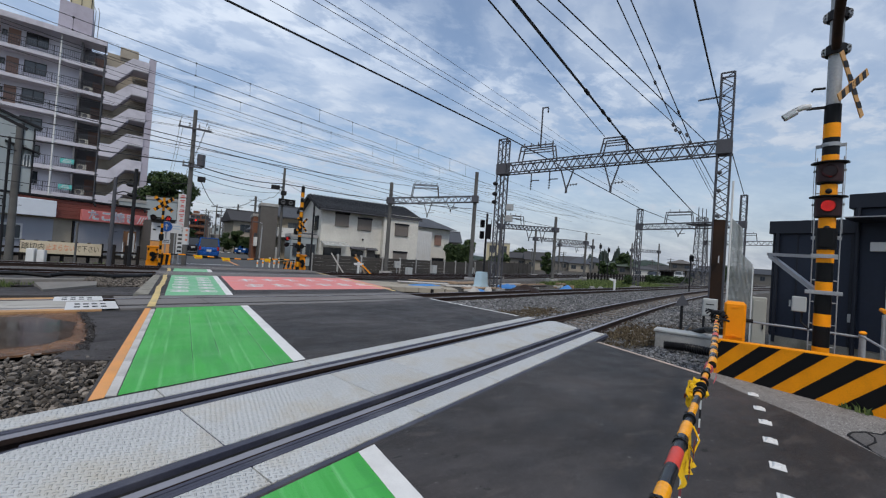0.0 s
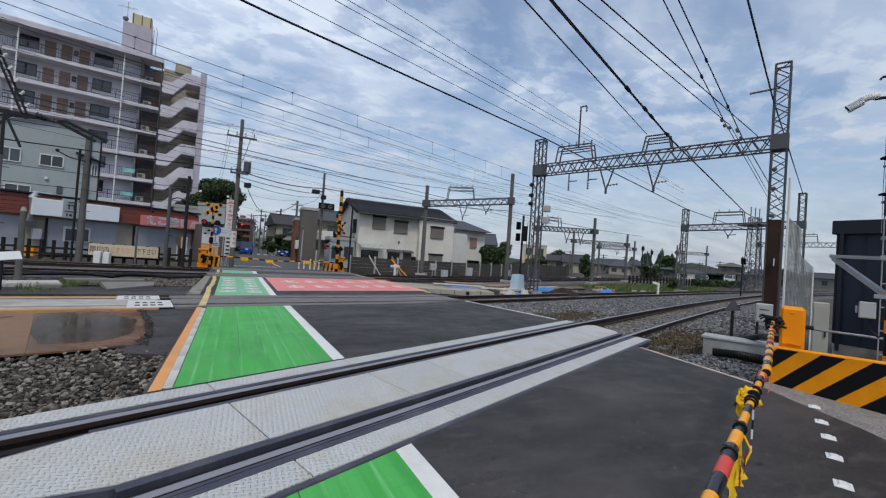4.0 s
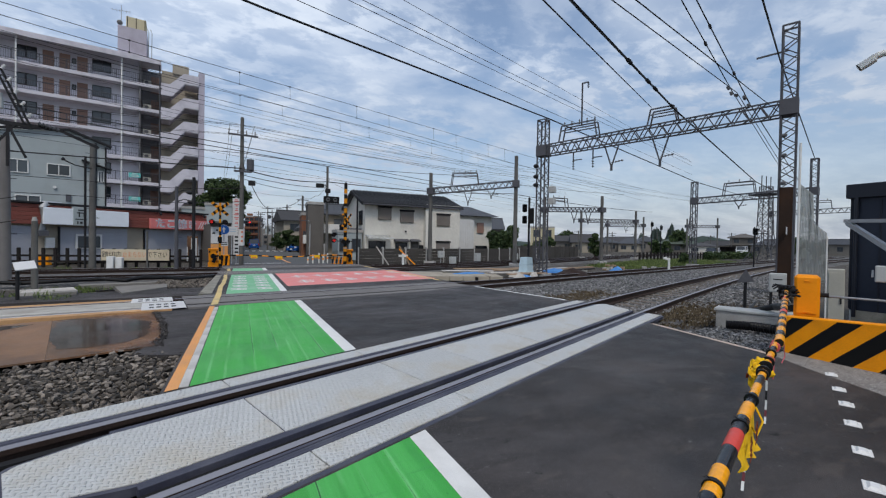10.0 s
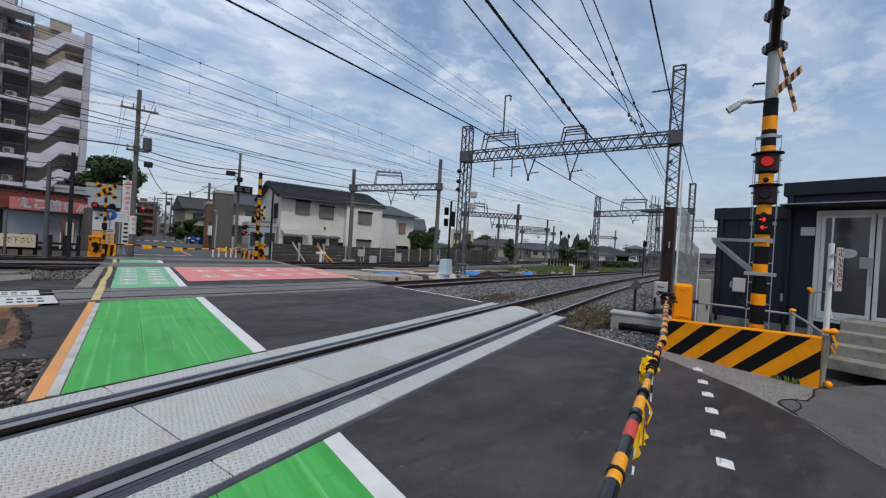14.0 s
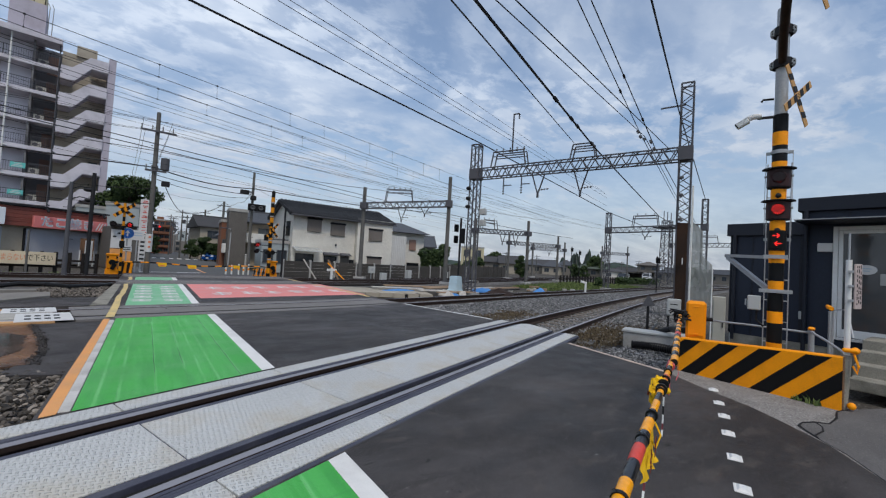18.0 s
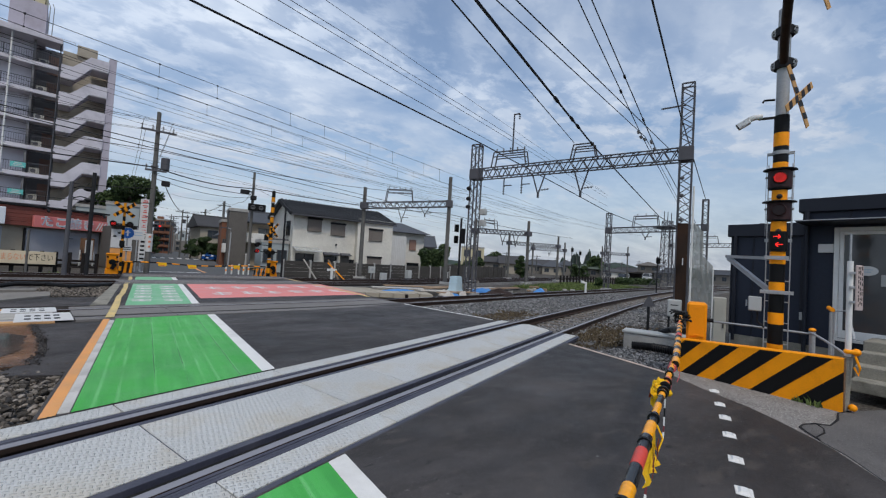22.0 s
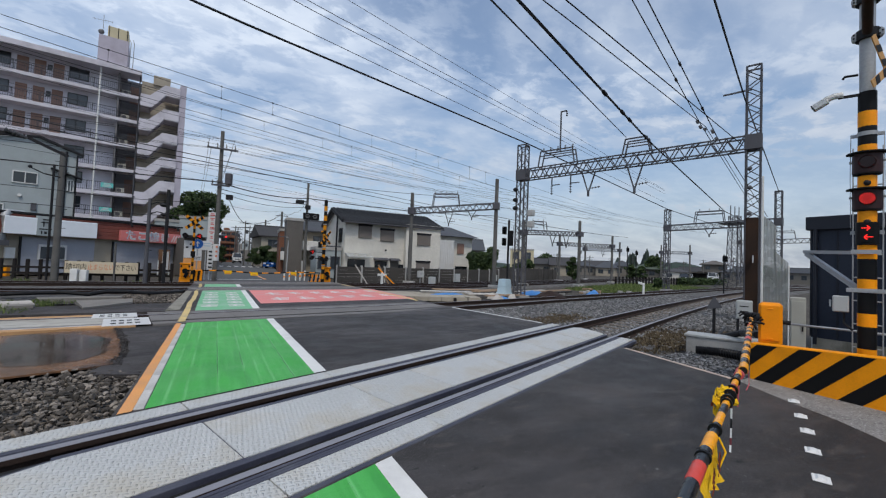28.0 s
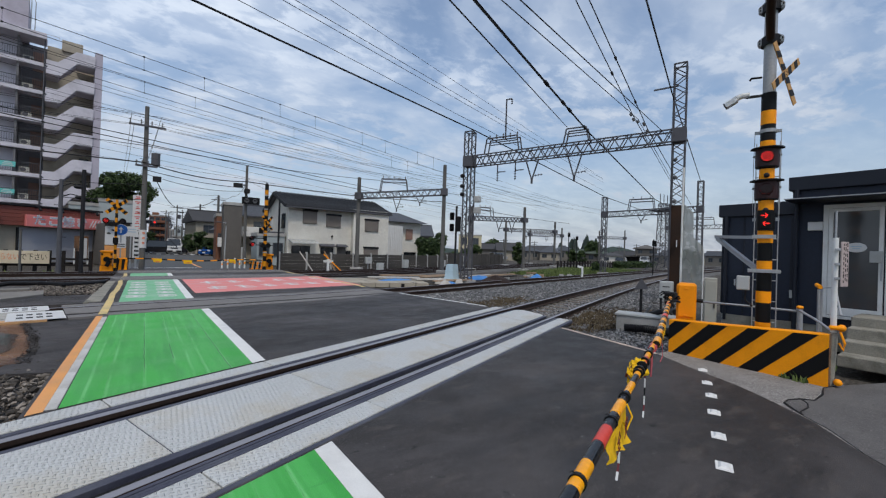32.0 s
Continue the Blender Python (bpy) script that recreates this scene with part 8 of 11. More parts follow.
def tile_roof(parent, pts, n, label=""):
    """A tiled slope between eave (pts 0, 1) and ridge (pts 3, 2), with raised courses."""
    a, b, c, d = [Vector(p) for p in pts]
    r = part("roof_slope", G().plate([a, b, c, d], (b - a).cross(d - a), 0.12), ROOF_TILE, parent, label)
    for i in range(n):
        s = i / n
        p, q = a.lerp(d, s), b.lerp(c, s)
        p2, q2 = a.lerp(d, s + 1.05 / n), b.lerp(c, s + 1.05 / n)
        nrm = (b - a).cross(d - a).normalized()
        nrm = nrm if nrm.z > 0 else -nrm
        part("tile_course", G().add([p + nrm * 0.19, q + nrm * 0.19, q2 + nrm * 0.13, p2 + nrm * 0.13, p + nrm * 0.10, q + nrm * 0.10], [(0, 1, 2, 3), (0, 4, 5, 1)]), ROOF_TILE, r)
    return r


def white_house():
    t = thing("white_house", "two-storey white-clad house with a dark tiled roof", "house", (8.25, 33.0, -0.25))
    W, D, E, R_ = 9.65, 6.4, 5.0, 6.05
    X0 = 0.95
    g = G().plate([(X0, 0, 0), (X0, D, 0), (X0, D, E), (X0, D / 2, R_), (X0, 0, E)], (1, 0, 0), W - X0)
    part("wall", g, WHITE_WALL, t, "white stone-patterned cladding")
    part("porch_wing", G().box((7.95, -0.25, E / 2), (3.4, 0.5, E)), WHITE_WALL, t)
    for k in range(13):
        z = 0.38 + 0.37 * k
        part("cladding_joint", G().box((3.55, -0.004, z), (5.2, 0.010, 0.018)), WHITE_WALL, t)
    tile_roof(t, [(X0 - 0.35, -0.55, E - 0.22), (W + 0.3, -0.55, E - 0.22), (W + 0.3, D / 2, R_ + 0.08), (X0 - 0.35, D / 2, R_ + 0.08)], 14, "dark grey tiled roof")
    tile_roof(t, [(X0 - 0.35, D + 0.5, E - 0.22), (W + 0.3, D + 0.5, E - 0.22), (W + 0.3, D / 2, R_ + 0.08), (X0 - 0.35, D / 2, R_ + 0.08)], 4)
    part("barge_board", G().beam((X0 - 0.38, -0.6, E - 0.2), (X0 - 0.38, D / 2, R_ + 0.08), 0.12, 0.26).beam((X0 - 0.38, D + 0.5, E - 0.2), (X0 - 0.38, D / 2, R_ + 0.08), 0.12, 0.26), DARK_STEEL, t)
    part("gutter", G().cyl((X0 - 0.35, -0.62, E - 0.25), (W + 0.3, -0.62, E - 0.25), 0.06, n=8), GREY_STEEL, t)
    me = G().box((0, 0, 0), (0.10, 0.16, 0.11), ch=0.02).mesh("eave_tile", ROOF_TILE)
    for i in range(44):
        share("eave_tile", me, t, pose(X0 - 0.25 + 0.21 * i, -0.56, E - 0.11, 18))
    me = G().box((0, 0, 0), (0.13, 0.20, 0.07), ch=0.02).mesh("ridge_tile", ROOF_TILE)
    for i in range(30):
        share("ridge_tile", me, t, pose(X0 - 0.2 + 0.31 * i, D / 2, R_ + 0.24))
    for x, z, w, h in ((2.65, 4.05, 1.15, 1.0), (4.65, 3.85, 1.25, 0.95), (7.95, 3.65, 1.3, 0.95), (7.95, 1.2, 1.35, 0.95)):
        s = part("rolling_shutter", G().box((x, -0.55 if x > 7 else -0.05, z), (w, 0.10, h), ch=0.01), WARM_SHUTTER, t, "closed taupe window shutter")
        me = G().box((0, 0, 0), (w - 0.08, 0.02, 0.075), ch=0.006).mesh("slat", WARM_SHUTTER)
        for k in range(10):
            share("slat", me, s, pose(x, (-0.61 if x > 7 else -0.11), z - h / 2 + 0.07 + 0.09 * k))
        part("shutter_box", G().box((x, -0.58 if x > 7 else -0.08, z + h / 2 + 0.08), (w + 0.08, 0.2, 0.16), ch=0.01), DARK_STEEL, s)
    for x, z, w, h in ((2.0, 1.15, 1.4, 1.1), (4.15, 1.1, 1.0, 1.0), (6.05, 1.05, 0.4, 0.7)):
        window(t, x, z, w, h, 0.0, GLASS, DARK_STEEL)
    part("canopy", G().add([(1.0, -1.2, 1.95), (3.1, -1.2, 1.95), (3.1, 0, 2.25), (1.0, 0, 2.25), (1.0, -1.2, 1.88), (3.1, -1.2, 1.88), (3.1, 0, 2.18), (1.0, 0, 2.18)], [(0, 1, 2, 3), (7, 6, 5, 4), (0, 4, 5, 1), (1, 5, 6, 2), (3, 2, 6, 7), (0, 3, 7, 4)]), POLYCARB, t, "pale translucent canopy")
    for x, w in ((4.15, 1.3), (5.4, 0.9)):
        part("hood", G().add([(x - w / 2, -0.5, 1.78), (x + w / 2, -0.5, 1.78), (x + w / 2, 0, 1.95), (x - w / 2, 0, 1.95), (x - w / 2, -0.5, 1.72), (x + w / 2, -0.5, 1.72), (x + w / 2, 0, 1.72), (x - w / 2, 0, 1.72)], [(0, 1, 2, 3), (7, 6, 5, 4), (0, 4, 5, 1), (1, 5, 6, 2), (3, 2, 6, 7), (0, 3, 7, 4)]), GREY_STEEL, t)
    part("door", G().box((5.4, -0.04, 0.95), (0.75, 0.08, 1.5)), GREY_TILE, t)
    part("wall_lamp", G().ball((4.55, -0.1, 2.6), 0.09, 8, 6), DARK_STEEL, t)
    # gable side with balcony and washing
    part("side_window", G().box((X0 - 0.05, 1.2, 3.7), (0.1, 0.9, 1.2)), GLASS, t)
    bal = part("balcony", G().box((X0 - 0.6, 2.2, 2.7), (1.1, 2.6, 0.15)), GREY_STEEL, t)
    for k in range(10):
        part("baluster", G().box((X0 - 1.12, 1.0 + 0.27 * k, 3.15), (0.03, 0.03, 0.8)), GREY_STEEL, bal)
    part("top_rail", G().box((X0 - 1.12, 2.2, 3.55), (0.05, 2.6, 0.05)), GREY_STEEL, bal)
    for k in range(3):
        part("washing", G().box((X0 - 0.9, 1.3 + 0.5 * k, 3.65), (0.04, 0.36, 0.7), ch=0.01), SIGN_WHITE, t, "white washing on the balcony")

    t = thing("cream_house", "cream two-storey house with a hipped grey roof", "house", (19.2, 36.5, -0.25))
    part("wall", G().box((2.4, 2.5, 2.35), (4.8, 5, 4.7)), WHITE_WALL, t)
    part("bay", G().box((1.35, -0.2, 2.05), (1.9, 0.6, 4.1)), SIGN_WHITE, t, "pale corrugated bay")
    for k in range(9):
        part("rib", G().box((0.5 + 0.21 * k, -0.51, 2.05), (0.03, 0.03, 4.0)), SIGN_WHITE, t)
    g = G().add([(-0.5, -0.7, 4.5), (5.3, -0.7, 4.5), (5.3, 5.5, 4.5), (-0.5, 5.5, 4.5), (1.4, 2.4, 5.7), (3.4, 2.4, 5.7)], [(0, 1, 5, 4), (1, 2, 5), (2, 3, 4, 5), (3, 0, 4), (3, 2, 1, 0)])
    part("roof", g, ROOF_TILE, t)
    part("shutter", G().box((3.35, -0.06, 3.3), (0.8, 0.1, 1.1)), BROWN_DOOR, t, "brown wooden shutter")
    window(t, 3.5, 0.95, 1.4, 0.9, 0, GLASS, DARK_STEEL)
    window(t, 0.2, 3.5, 0.4, 0.5, 0, GLASS, DARK_STEEL, 0)
    window(t, 0.1, 1.0, 0.7, 0.8, 0, GLASS, DARK_STEEL, 0)


def block_wall():
    t = thing("block_wall", "dark weathered concrete panel wall with posts along the railway", "wall", (0, 0, 0))
    pts = [(6.85, 26.2), (12.5, 27.9), (19.5, 30.2), (32, 36.2)]
    panel = G().box((0, 0, 0), (1.86, 0.06, 0.215), ch=0.008).mesh("panel", BLOCK_WALL)
    post = G().box((0, 0, 0.56), (0.13, 0.14, 1.30), ch=0.015).mesh("post", CONC)
    for a, b in zip(pts, pts[1:]):
        a, b = Vector((*a, 0)), Vector((*b, 0))
        L = (b - a).length
        n = max(1, round(L / 1.95))
        ang = math.degrees(math.atan2(b.y - a.y, b.x - a.x))
        for i in range(n):
            p, q = a.lerp(b, i / n), a.lerp(b, (i + 1) / n)
            share("post", post, t, pose(p.x, p.y, -0.15, 0, 0, ang))
            c = (p + q) / 2
            for k in range(5):
                share("panel", panel, t, pose(c.x, c.y, -0.05 + 0.225 * k, 0, 0, ang) @ Matrix.Diagonal(((L / n - 0.1) / 1.86, 1, 1, 1)))


def shop_fence():
    t = thing("timber_fence", "dark timber post-and-rail fence in front of the shops", "fence", (0, 0, -0.1))
    a, b = Vector((-13.5, 27.6, 0)), Vector((-1.9, 25.0, 0))
    ang = math.degrees(math.atan2(b.y - a.y, b.x - a.x))
    post = G().box((0, 0, 0.48), (0.12, 0.12, 0.96), ch=0.015).mesh("post", DARK_WOOD)
    n = 24
    for i in range(n + 1):
        p = a.lerp(b, i / n)
        share("post", post, t, pose(p.x, p.y, 0, 0, 0, ang))
    for z in (0.3, 0.58):
        part("rail", G().beam(a + Vector((0, -0.05, z)), b + Vector((0, -0.05, z)), 0.05, 0.10), DARK_WOOD, t)
    t = thing("warning_banner", "cream banner with black and faded red characters on the fence", "banner", (-4.75, 25.25, 0.55), -11)
    part("cloth", G().box((0, 0, 0), (2.95, 0.02, 0.56), ch=0.004), CREAM, t)
    face = Matrix.Rotation(radians(90), 4, "X")
    for tex, x, mt, w in (("踏切内", -1.02, TEXT_BLACK, 0.8), ("止まらない", -0.05, TEXT_RED, 1.02), ("で下さい", 0.95, TEXT_BLACK, 0.86)):
        m = face.copy()
        m.translation = (x, -0.014, 0.0)
        lettering("banner_text", tex, 0.33, mt, t, m, 0.002, w)
    t = thing("white_cabinet", "pair of small white cabinets by the fence", "cabinet", (-5.6, 24.6, -0.1), -11)
    part("case", G().box((0, 0, 0.3), (0.28, 0.25, 0.6), ch=0.02), WHITE_METAL, t)
    part("case", G().box((0.36, 0, 0.28), (0.26, 0.25, 0.56), ch=0.02), WHITE_METAL, t)
    t = thing("yellow_box", "small yellow box behind the fence", "box", (-9.0, 27.6, -0.1))
    part("case", G().box((0, 0, 0.3), (0.5, 0.4, 0.5), ch=0.02), YELLOW, t)


apartment()
shop_row()
grey_house()
white_house()
block_wall()
shop_fence()

# ---- furniture on the far side of the crossing ----
def island_mat(name, lo, hi, rough=0.85, hue=(1, 1, 1)):
    """Many small pieces in one mesh, each with its own tone between lo and hi."""
    m = mat(name, (1, 1, 1), rough, bump=0.3, fine=60, var=0.18, scale=9)
    nt = m.node_tree
    geo = nt.nodes.new("ShaderNodeNewGeometry")
    r = nt.nodes.new("ShaderNodeValToRGB")
    r.color_ramp.elements[0].color, r.color_ramp.elements[1].color = (*lo, 1), (*hi, 1)
    mid = r.color_ramp.elements.new(0.55)
    mid.color = (*[(a * 0.6 + b * 0.4) * h for a, b, h in zip(lo, hi, hue)], 1)
    nt.links.new(geo.outputs["Random Per Island"], r.inputs[0])
    p = nt.nodes["Principled BSDF"]
    mul = nt.nodes.new("ShaderNodeVectorMath")
    mul.operation = "MULTIPLY"
    nt.links.new(r.outputs[0], mul.inputs[0])
    nt.links.new(p.inputs["Base Color"].links[0].from_socket, mul.inputs[1])
    nt.links.new(mul.outputs[0], p.inputs["Base Color"])
    return m


LEAVES = island_mat("tree_leaves", (0.018, 0.035, 0.012), (0.075, 0.115, 0.035), 0.7)
BLADES = island_mat("grass_blades", (0.045, 0.075, 0.018), (0.20, 0.25, 0.075), 0.8)
DRY_WEEDS = island_mat("dry_weeds", (0.07, 0.05, 0.03), (0.19, 0.15, 0.09), 0.9)
STONES = island_mat("brown_grey_stones", (0.030, 0.026, 0.022), (0.29, 0.25, 0.21), 0.9)
PALE_STONES = island_mat("blue_grey_stones", (0.075, 0.077, 0.08), (0.34, 0.335, 0.33), 0.9)
EARTH = island_mat("brown_earth_clods", (0.030, 0.023, 0.017), (0.17, 0.135, 0.10), 0.95)
SIGN_RED = mat("red_sign_marks", (0.60, 0.10, 0.08), 0.5, var=0.1, bump=0)
LIGHT_CONC = mat("pale_concrete_lid", (0.21, 0.195, 0.175), 0.9, var=0.2, scale=3, bump=0.4, stain=(0.15, 0.14, 0.12), stain_amt=0.5)
WHITE_PLANK = mat("white_plank", (0.42, 0.40, 0.36), 0.85, var=0.2, scale=2.5, bump=0.3, stain=(0.24, 0.21, 0.17), stain_amt=0.7, rnd=0.12)
ORANGE_PLANK = mat("orange_brown_plank", (0.48, 0.28, 0.13), 0.9, var=0.25, scale=2.5, bump=0.4, stain=(0.30, 0.17, 0.09), stain_amt=0.6, rnd=0.10)


def banded(parent, x, y, z0, z1, r, step, name="band", first=0):
    n = max(1, round((z1 - z0) / step))
    for i in range(n):
        m = AGED_YELLOW if (i + first) % 2 else BLACK
        part(name, G().cyl((x, y, z0 + (z1 - z0) * i / n), (x, y, z0 + (z1 - z0) * (i + 1) / n), r + (0.001 if m is AGED_YELLOW else 0), n=14), m, parent, smooth=True)


def crossbuck(parent, x, y, z, L=1.05, w=0.15, angles=(40, -40)):
    c = part("crossbuck", G().box((x, y, z), (0.08, 0.03, 0.08)), DARK_STEEL, parent)
    for k, a in enumerate(angles):
        part("board", G().box((0, 0, 0), (L, 0.014, w), ch=0.003), AGED_YELLOW, c, at=pose(x, y - 0.02 - 0.017 * k, z, 0, a, 0))
        for s in (-0.33, -0.08, 0.17, 0.40):
            part("bar", G().plate([(s * L - 0.085, -0.008, -w / 2), (s * L + 0.04, -0.008, -w / 2), (s * L + 0.085, -0.008, w / 2), (s * L - 0.04, -0.008, w / 2)], (0, -1, 0), 0.002), BLACK, c, at=pose(x, y - 0.02 - 0.017 * k, z, 0, a, 0))


def far_lamp(parent, x, y, z, phase):
    """A hooded red flasher whose disc of diodes turns over."""
    h = part("lamp_case", G().cyl((x, y + 0.15, z), (x, y + 0.19, z), 0.135, n=20), BLACK, parent, "black lamp case with hood")
    prof = [(x + q * math.cos(radians(10 + 16 * i)), z + q * math.sin(radians(10 + 16 * i))) for q, steps in ((0.132, range(11)), (0.125, range(10, -1, -1))) for i in steps]
    g = G().plate([(u, y - 0.16, v) for u, v in prof], (0, 1, 0), 0.31)
    part("hood", g, BLACK, h)
    disc = diode_disc(parent, "diode_disc", z, y, 0.085, phase)
    disc.matrix_basis = pose(x, y, z)
    if phase is not None:
        FLASHERS.append((disc, phase))


def far_gate_machine(loc, rz, lab):
    t = thing("crossing_gate", lab, "crossing gate", loc, rz)
    part("cabinet", G().prism([(-0.19, -0.2), (0.19, -0.2), (0.23, 0.22), (-0.23, 0.22)], 0.34, 0.95), ORANGE, t, "yellow machine cabinet")
    part("cap", G().box((0, 0.0, 0.99), (0.52, 0.48, 0.10), ch=0.04), ORANGE, t)
    part("foot", G().box((0, 0, 0.17), (0.50, 0.36, 0.34), ch=0.06), ORANGE, t)
    part("base_plate", G().box((0, 0, 0.01), (0.6, 0.5, 0.04)), CONC, t)
    part("hub", G().cyl((0, -0.24, 0.62), (0, -0.2, 0.62), 0.13, n=16), BLACK, t, "black boom hub")
    part("counterweight", G().box((0.05, -0.25, 0.42), (0.16, 0.06, 0.3), ch=0.02, tilt=Matrix.Rotation(radians(25), 4, "Y")), BLACK, t)
    for s in (-1, 1):
        part("vent", G().box((s * 0.17, -0.205, 0.86), (0.07, 0.012, 0.10)), BLACK, t)
    return t


def far_furniture():
    far_gate_machine((-1.33, 25.05, -0.12), 4, "yellow crossing gate machine with black hub beside the footway")
    far_gate_machine((6.02, 25.25, -0.12), -4, "yellow crossing gate machine at the road edge")
    # left signal
    t = thing("crossing_signal", "black and yellow crossing signal with crossbuck and two red flashers", "crossing signal", (-1.0, 24.6, -0.1), 0)
    banded(t, 0, 0, 0, 3.45, 0.055, 0.22)
    crossbuck(t, 0.0, -0.07, 3.12, 1.0, 0.16)
    part("lamp_bar", G().beam((-0.42, 0.05, 2.43), (0.24, 0.05, 2.43), 0.05, 0.05), BLACK, t)
    far_lamp(t, -0.38, -0.13, 2.43, 0)
    far_lamp(t, 0.24, -0.13, 2.43, 1)
    part("junction_box", G().box((0.0, -0.08, 1.5), (0.2, 0.14, 0.3), ch=0.015), BLACK, t)
    # one-way sign and its plates
    t = thing("one_way_sign", "round blue sign with white arrow on a grey post", "road sign", (-0.84, 25.3, -0.1))
    part("post", G().cyl((0, 0, 0), (0, 0, 2.40), 0.032, n=10), STEEL, t)
    part("disc", G().cyl((0, -0.05, 2.04), (0, -0.035, 2.04), 0.27, n=28), SIGN_BLUE, t, "blue disc")
    part("rim", G().tube([(0.265 * math.cos(a), -0.053, 2.04 + 0.265 * math.sin(a)) for a in [2 * math.pi * i / 28 for i in range(29)]], 0.008, n=5), SIGN_WHITE, t)
    part("arrow", G().plate([(-0.03, -0.051, 1.89), (0.03, -0.051, 1.89), (0.03, -0.051, 2.07), (0.10, -0.051, 2.05), (0.0, -0.051, 2.20), (-0.10, -0.051, 2.05), (-0.03, -0.051, 2.07)], (0, -1, 0), 0.004), SIGN_WHITE, t, "white upward arrow")
    part("plate", G().box((0.0, -0.05, 1.28), (0.42, 0.012, 0.26), ch=0.003), SIGN_WHITE, t, "white plate")
    for z in (1.33, 1.24):
        part("letter_bar", G().box((0, -0.058, z), (0.32, 0.003, 0.035)), TEXT_BLACK, t)
    t = thing("street_sign", "white rectangular direction board on a thin post", "road sign", (-0.48, 26.6, -0.1))
    part("post", G().cyl((0, 0, 0), (0, 0, 2.4), 0.03, n=8), STEEL, t)
    part("board", G().box((0, -0.04, 2.0), (0.62, 0.015, 0.52), ch=0.004), SIGN_WHITE, t)
    for z in (2.12, 1.98):
        part("letter_bar", G().box((0, -0.05, z), (0.42, 0.003, 0.05)), TEXT_BLUE, t)
    t = thing("banner_sign", "tall white vertical banner sign with faded red marks", "sign", (-0.27, 27.6, -0.1))
    part("post", G().cyl((0, 0.03, 0), (0, 0.03, 4.1), 0.05, n=10), STEEL, t)
    part("panel", G().box((0, -0.05, 3.0), (0.40, 0.06, 2.0), ch=0.01), SIGN_WHITE, t)
    for i in range(7):
        for k in range(2):
            part("letter_bar", G().box((0.02, -0.085, 2.2 + 0.27 * i + 0.09 * k), (0.24 - 0.06 * ((i + k) % 3), 0.004, 0.05)), SIGN_RED, t)
    part("lower_panel", G().box((0.03, -0.05, 1.2), (0.34, 0.05, 1.3), ch=0.01), SIGN_WHITE, t)
    for i in range(5):
        part("letter_bar", G().box((0.03, -0.08, 0.75 + 0.23 * i), (0.20, 0.004, 0.10)), TEXT_BLACK, t)
    t = thing("striped_board", "small black board with a yellow diagonal stripe", "marker", (-0.80, 25.0, -0.12))
    part("board", G().box((0, 0, 0.33), (0.55, 0.05, 0.62), ch=0.01), DARK_WOOD, t)
    for x in (0.02, 0.24):
        part("stripe", G().plate([(x - 0.12, -0.028, 0.04), (x, -0.028, 0.04), (x + 0.03, -0.028, 0.62), (x - 0.06, -0.028, 0.62)], (0, -1, 0), 0.004), YELLOW, t)
    # right signal, tall with a cable duct above
    t = thing("crossing_signal", "tall banded crossing signal pole with crossbuck and red flashers", "crossing signal", (5.72, 24.9, -0.1), 0)
    banded(t, 0, 0, 0, 5.0, 0.10, 0.30)
    part("pole_cap", G().ball((0, 0, 5.02), 0.10, 10, 6), DARK_STEEL, t)
    crossbuck(t, 0.05, -0.13, 2.80, 0.95, 0.13, (55, -55))
    part("lamp_bar", G().beam((-0.85, 0.02, 1.90), (0.1, 0.02, 1.90), 0.045, 0.045), BLACK, t)
    part("lamp_bar", G().beam((-0.5, 0.02, 1.52), (0.42, 0.02, 1.52), 0.045, 0.045), BLACK, t)
    far_lamp(t, -0.70, -0.16, 1.90, 1)
    far_lamp(t, -0.70, -0.16, 1.55, 0)
    part("dark_lamp", G().cyl((-0.15, -0.25, 1.50), (-0.15, 0.0, 1.50), 0.13, n=16), BLACK, t, "unlit hooded lamp")
    part("dark_lamp", G().cyl((0.12, -0.25, 1.50), (0.12, 0.0, 1.50), 0.13, n=16), BLACK, t, "unlit hooded lamp")
    for z in (1.1, 2.2, 3.6, 4.4):
        part("clamp_band", G().cyl((0, 0, z - 0.03), (0, 0, z + 0.03), 0.115, n=14), STEEL, t)
    part("signal_box", G().box((-0.24, 0.02, 2.35), (0.2, 0.2, 0.35), ch=0.015), BLACK, t)
    # low striped guard fence
    t = thing("guard_fence", "low yellow and black striped guard fence", "fence", (5.35, 25.35, -0.1), -3)
    for z in (0.12, 0.46):
        part("rail", G().beam((-0.35, 0, z), (0.6, 0, z), 0.04, 0.05), YELLOW, t)
    for i in range(8):
        x = -0.32 + 0.12 * i
        part("slat", G().plate([(x - 0.03, -0.03, 0.0), (x + 0.03, -0.03, 0.0), (x + 0.11, -0.03, 0.56), (x + 0.05, -0.03, 0.56)], (0, 1, 0), 0.02), YELLOW if i % 2 else BLACK, t)
    for x, z in ((3.75, 0.55), (4.05, 0.62), (4.42, 0.7), (4.68, 0.62), (4.95, 0.7)):
        t = thing("bollard", "short white post beside the road", "post", (x, 26.4, -0.12), 0, "white posts")
        part("post", G().cyl((0, 0, 0), (0, 0, z), 0.045, n=12), WHITE_METAL, t, smooth=True)
        part("cap", G().ball((0, 0, z), 0.045, 10, 6), WHITE_METAL, t, smooth=True)
        part("band", G().cyl((0, 0, z * 0.55), (0, 0, z * 0.72), 0.047, n=12), YELLOW, t)
    # lowered boom on the far side
    t = thing("gate_boom", "long lowered yellow and black boom with folded yellow flags", "gate boom", (0, 0, 0))
    part("support_arm", G().beam((-1.33, 24.78, 0.5), (-1.1, 24.78, 0.52), 0.08, 0.1), BLACK, t)
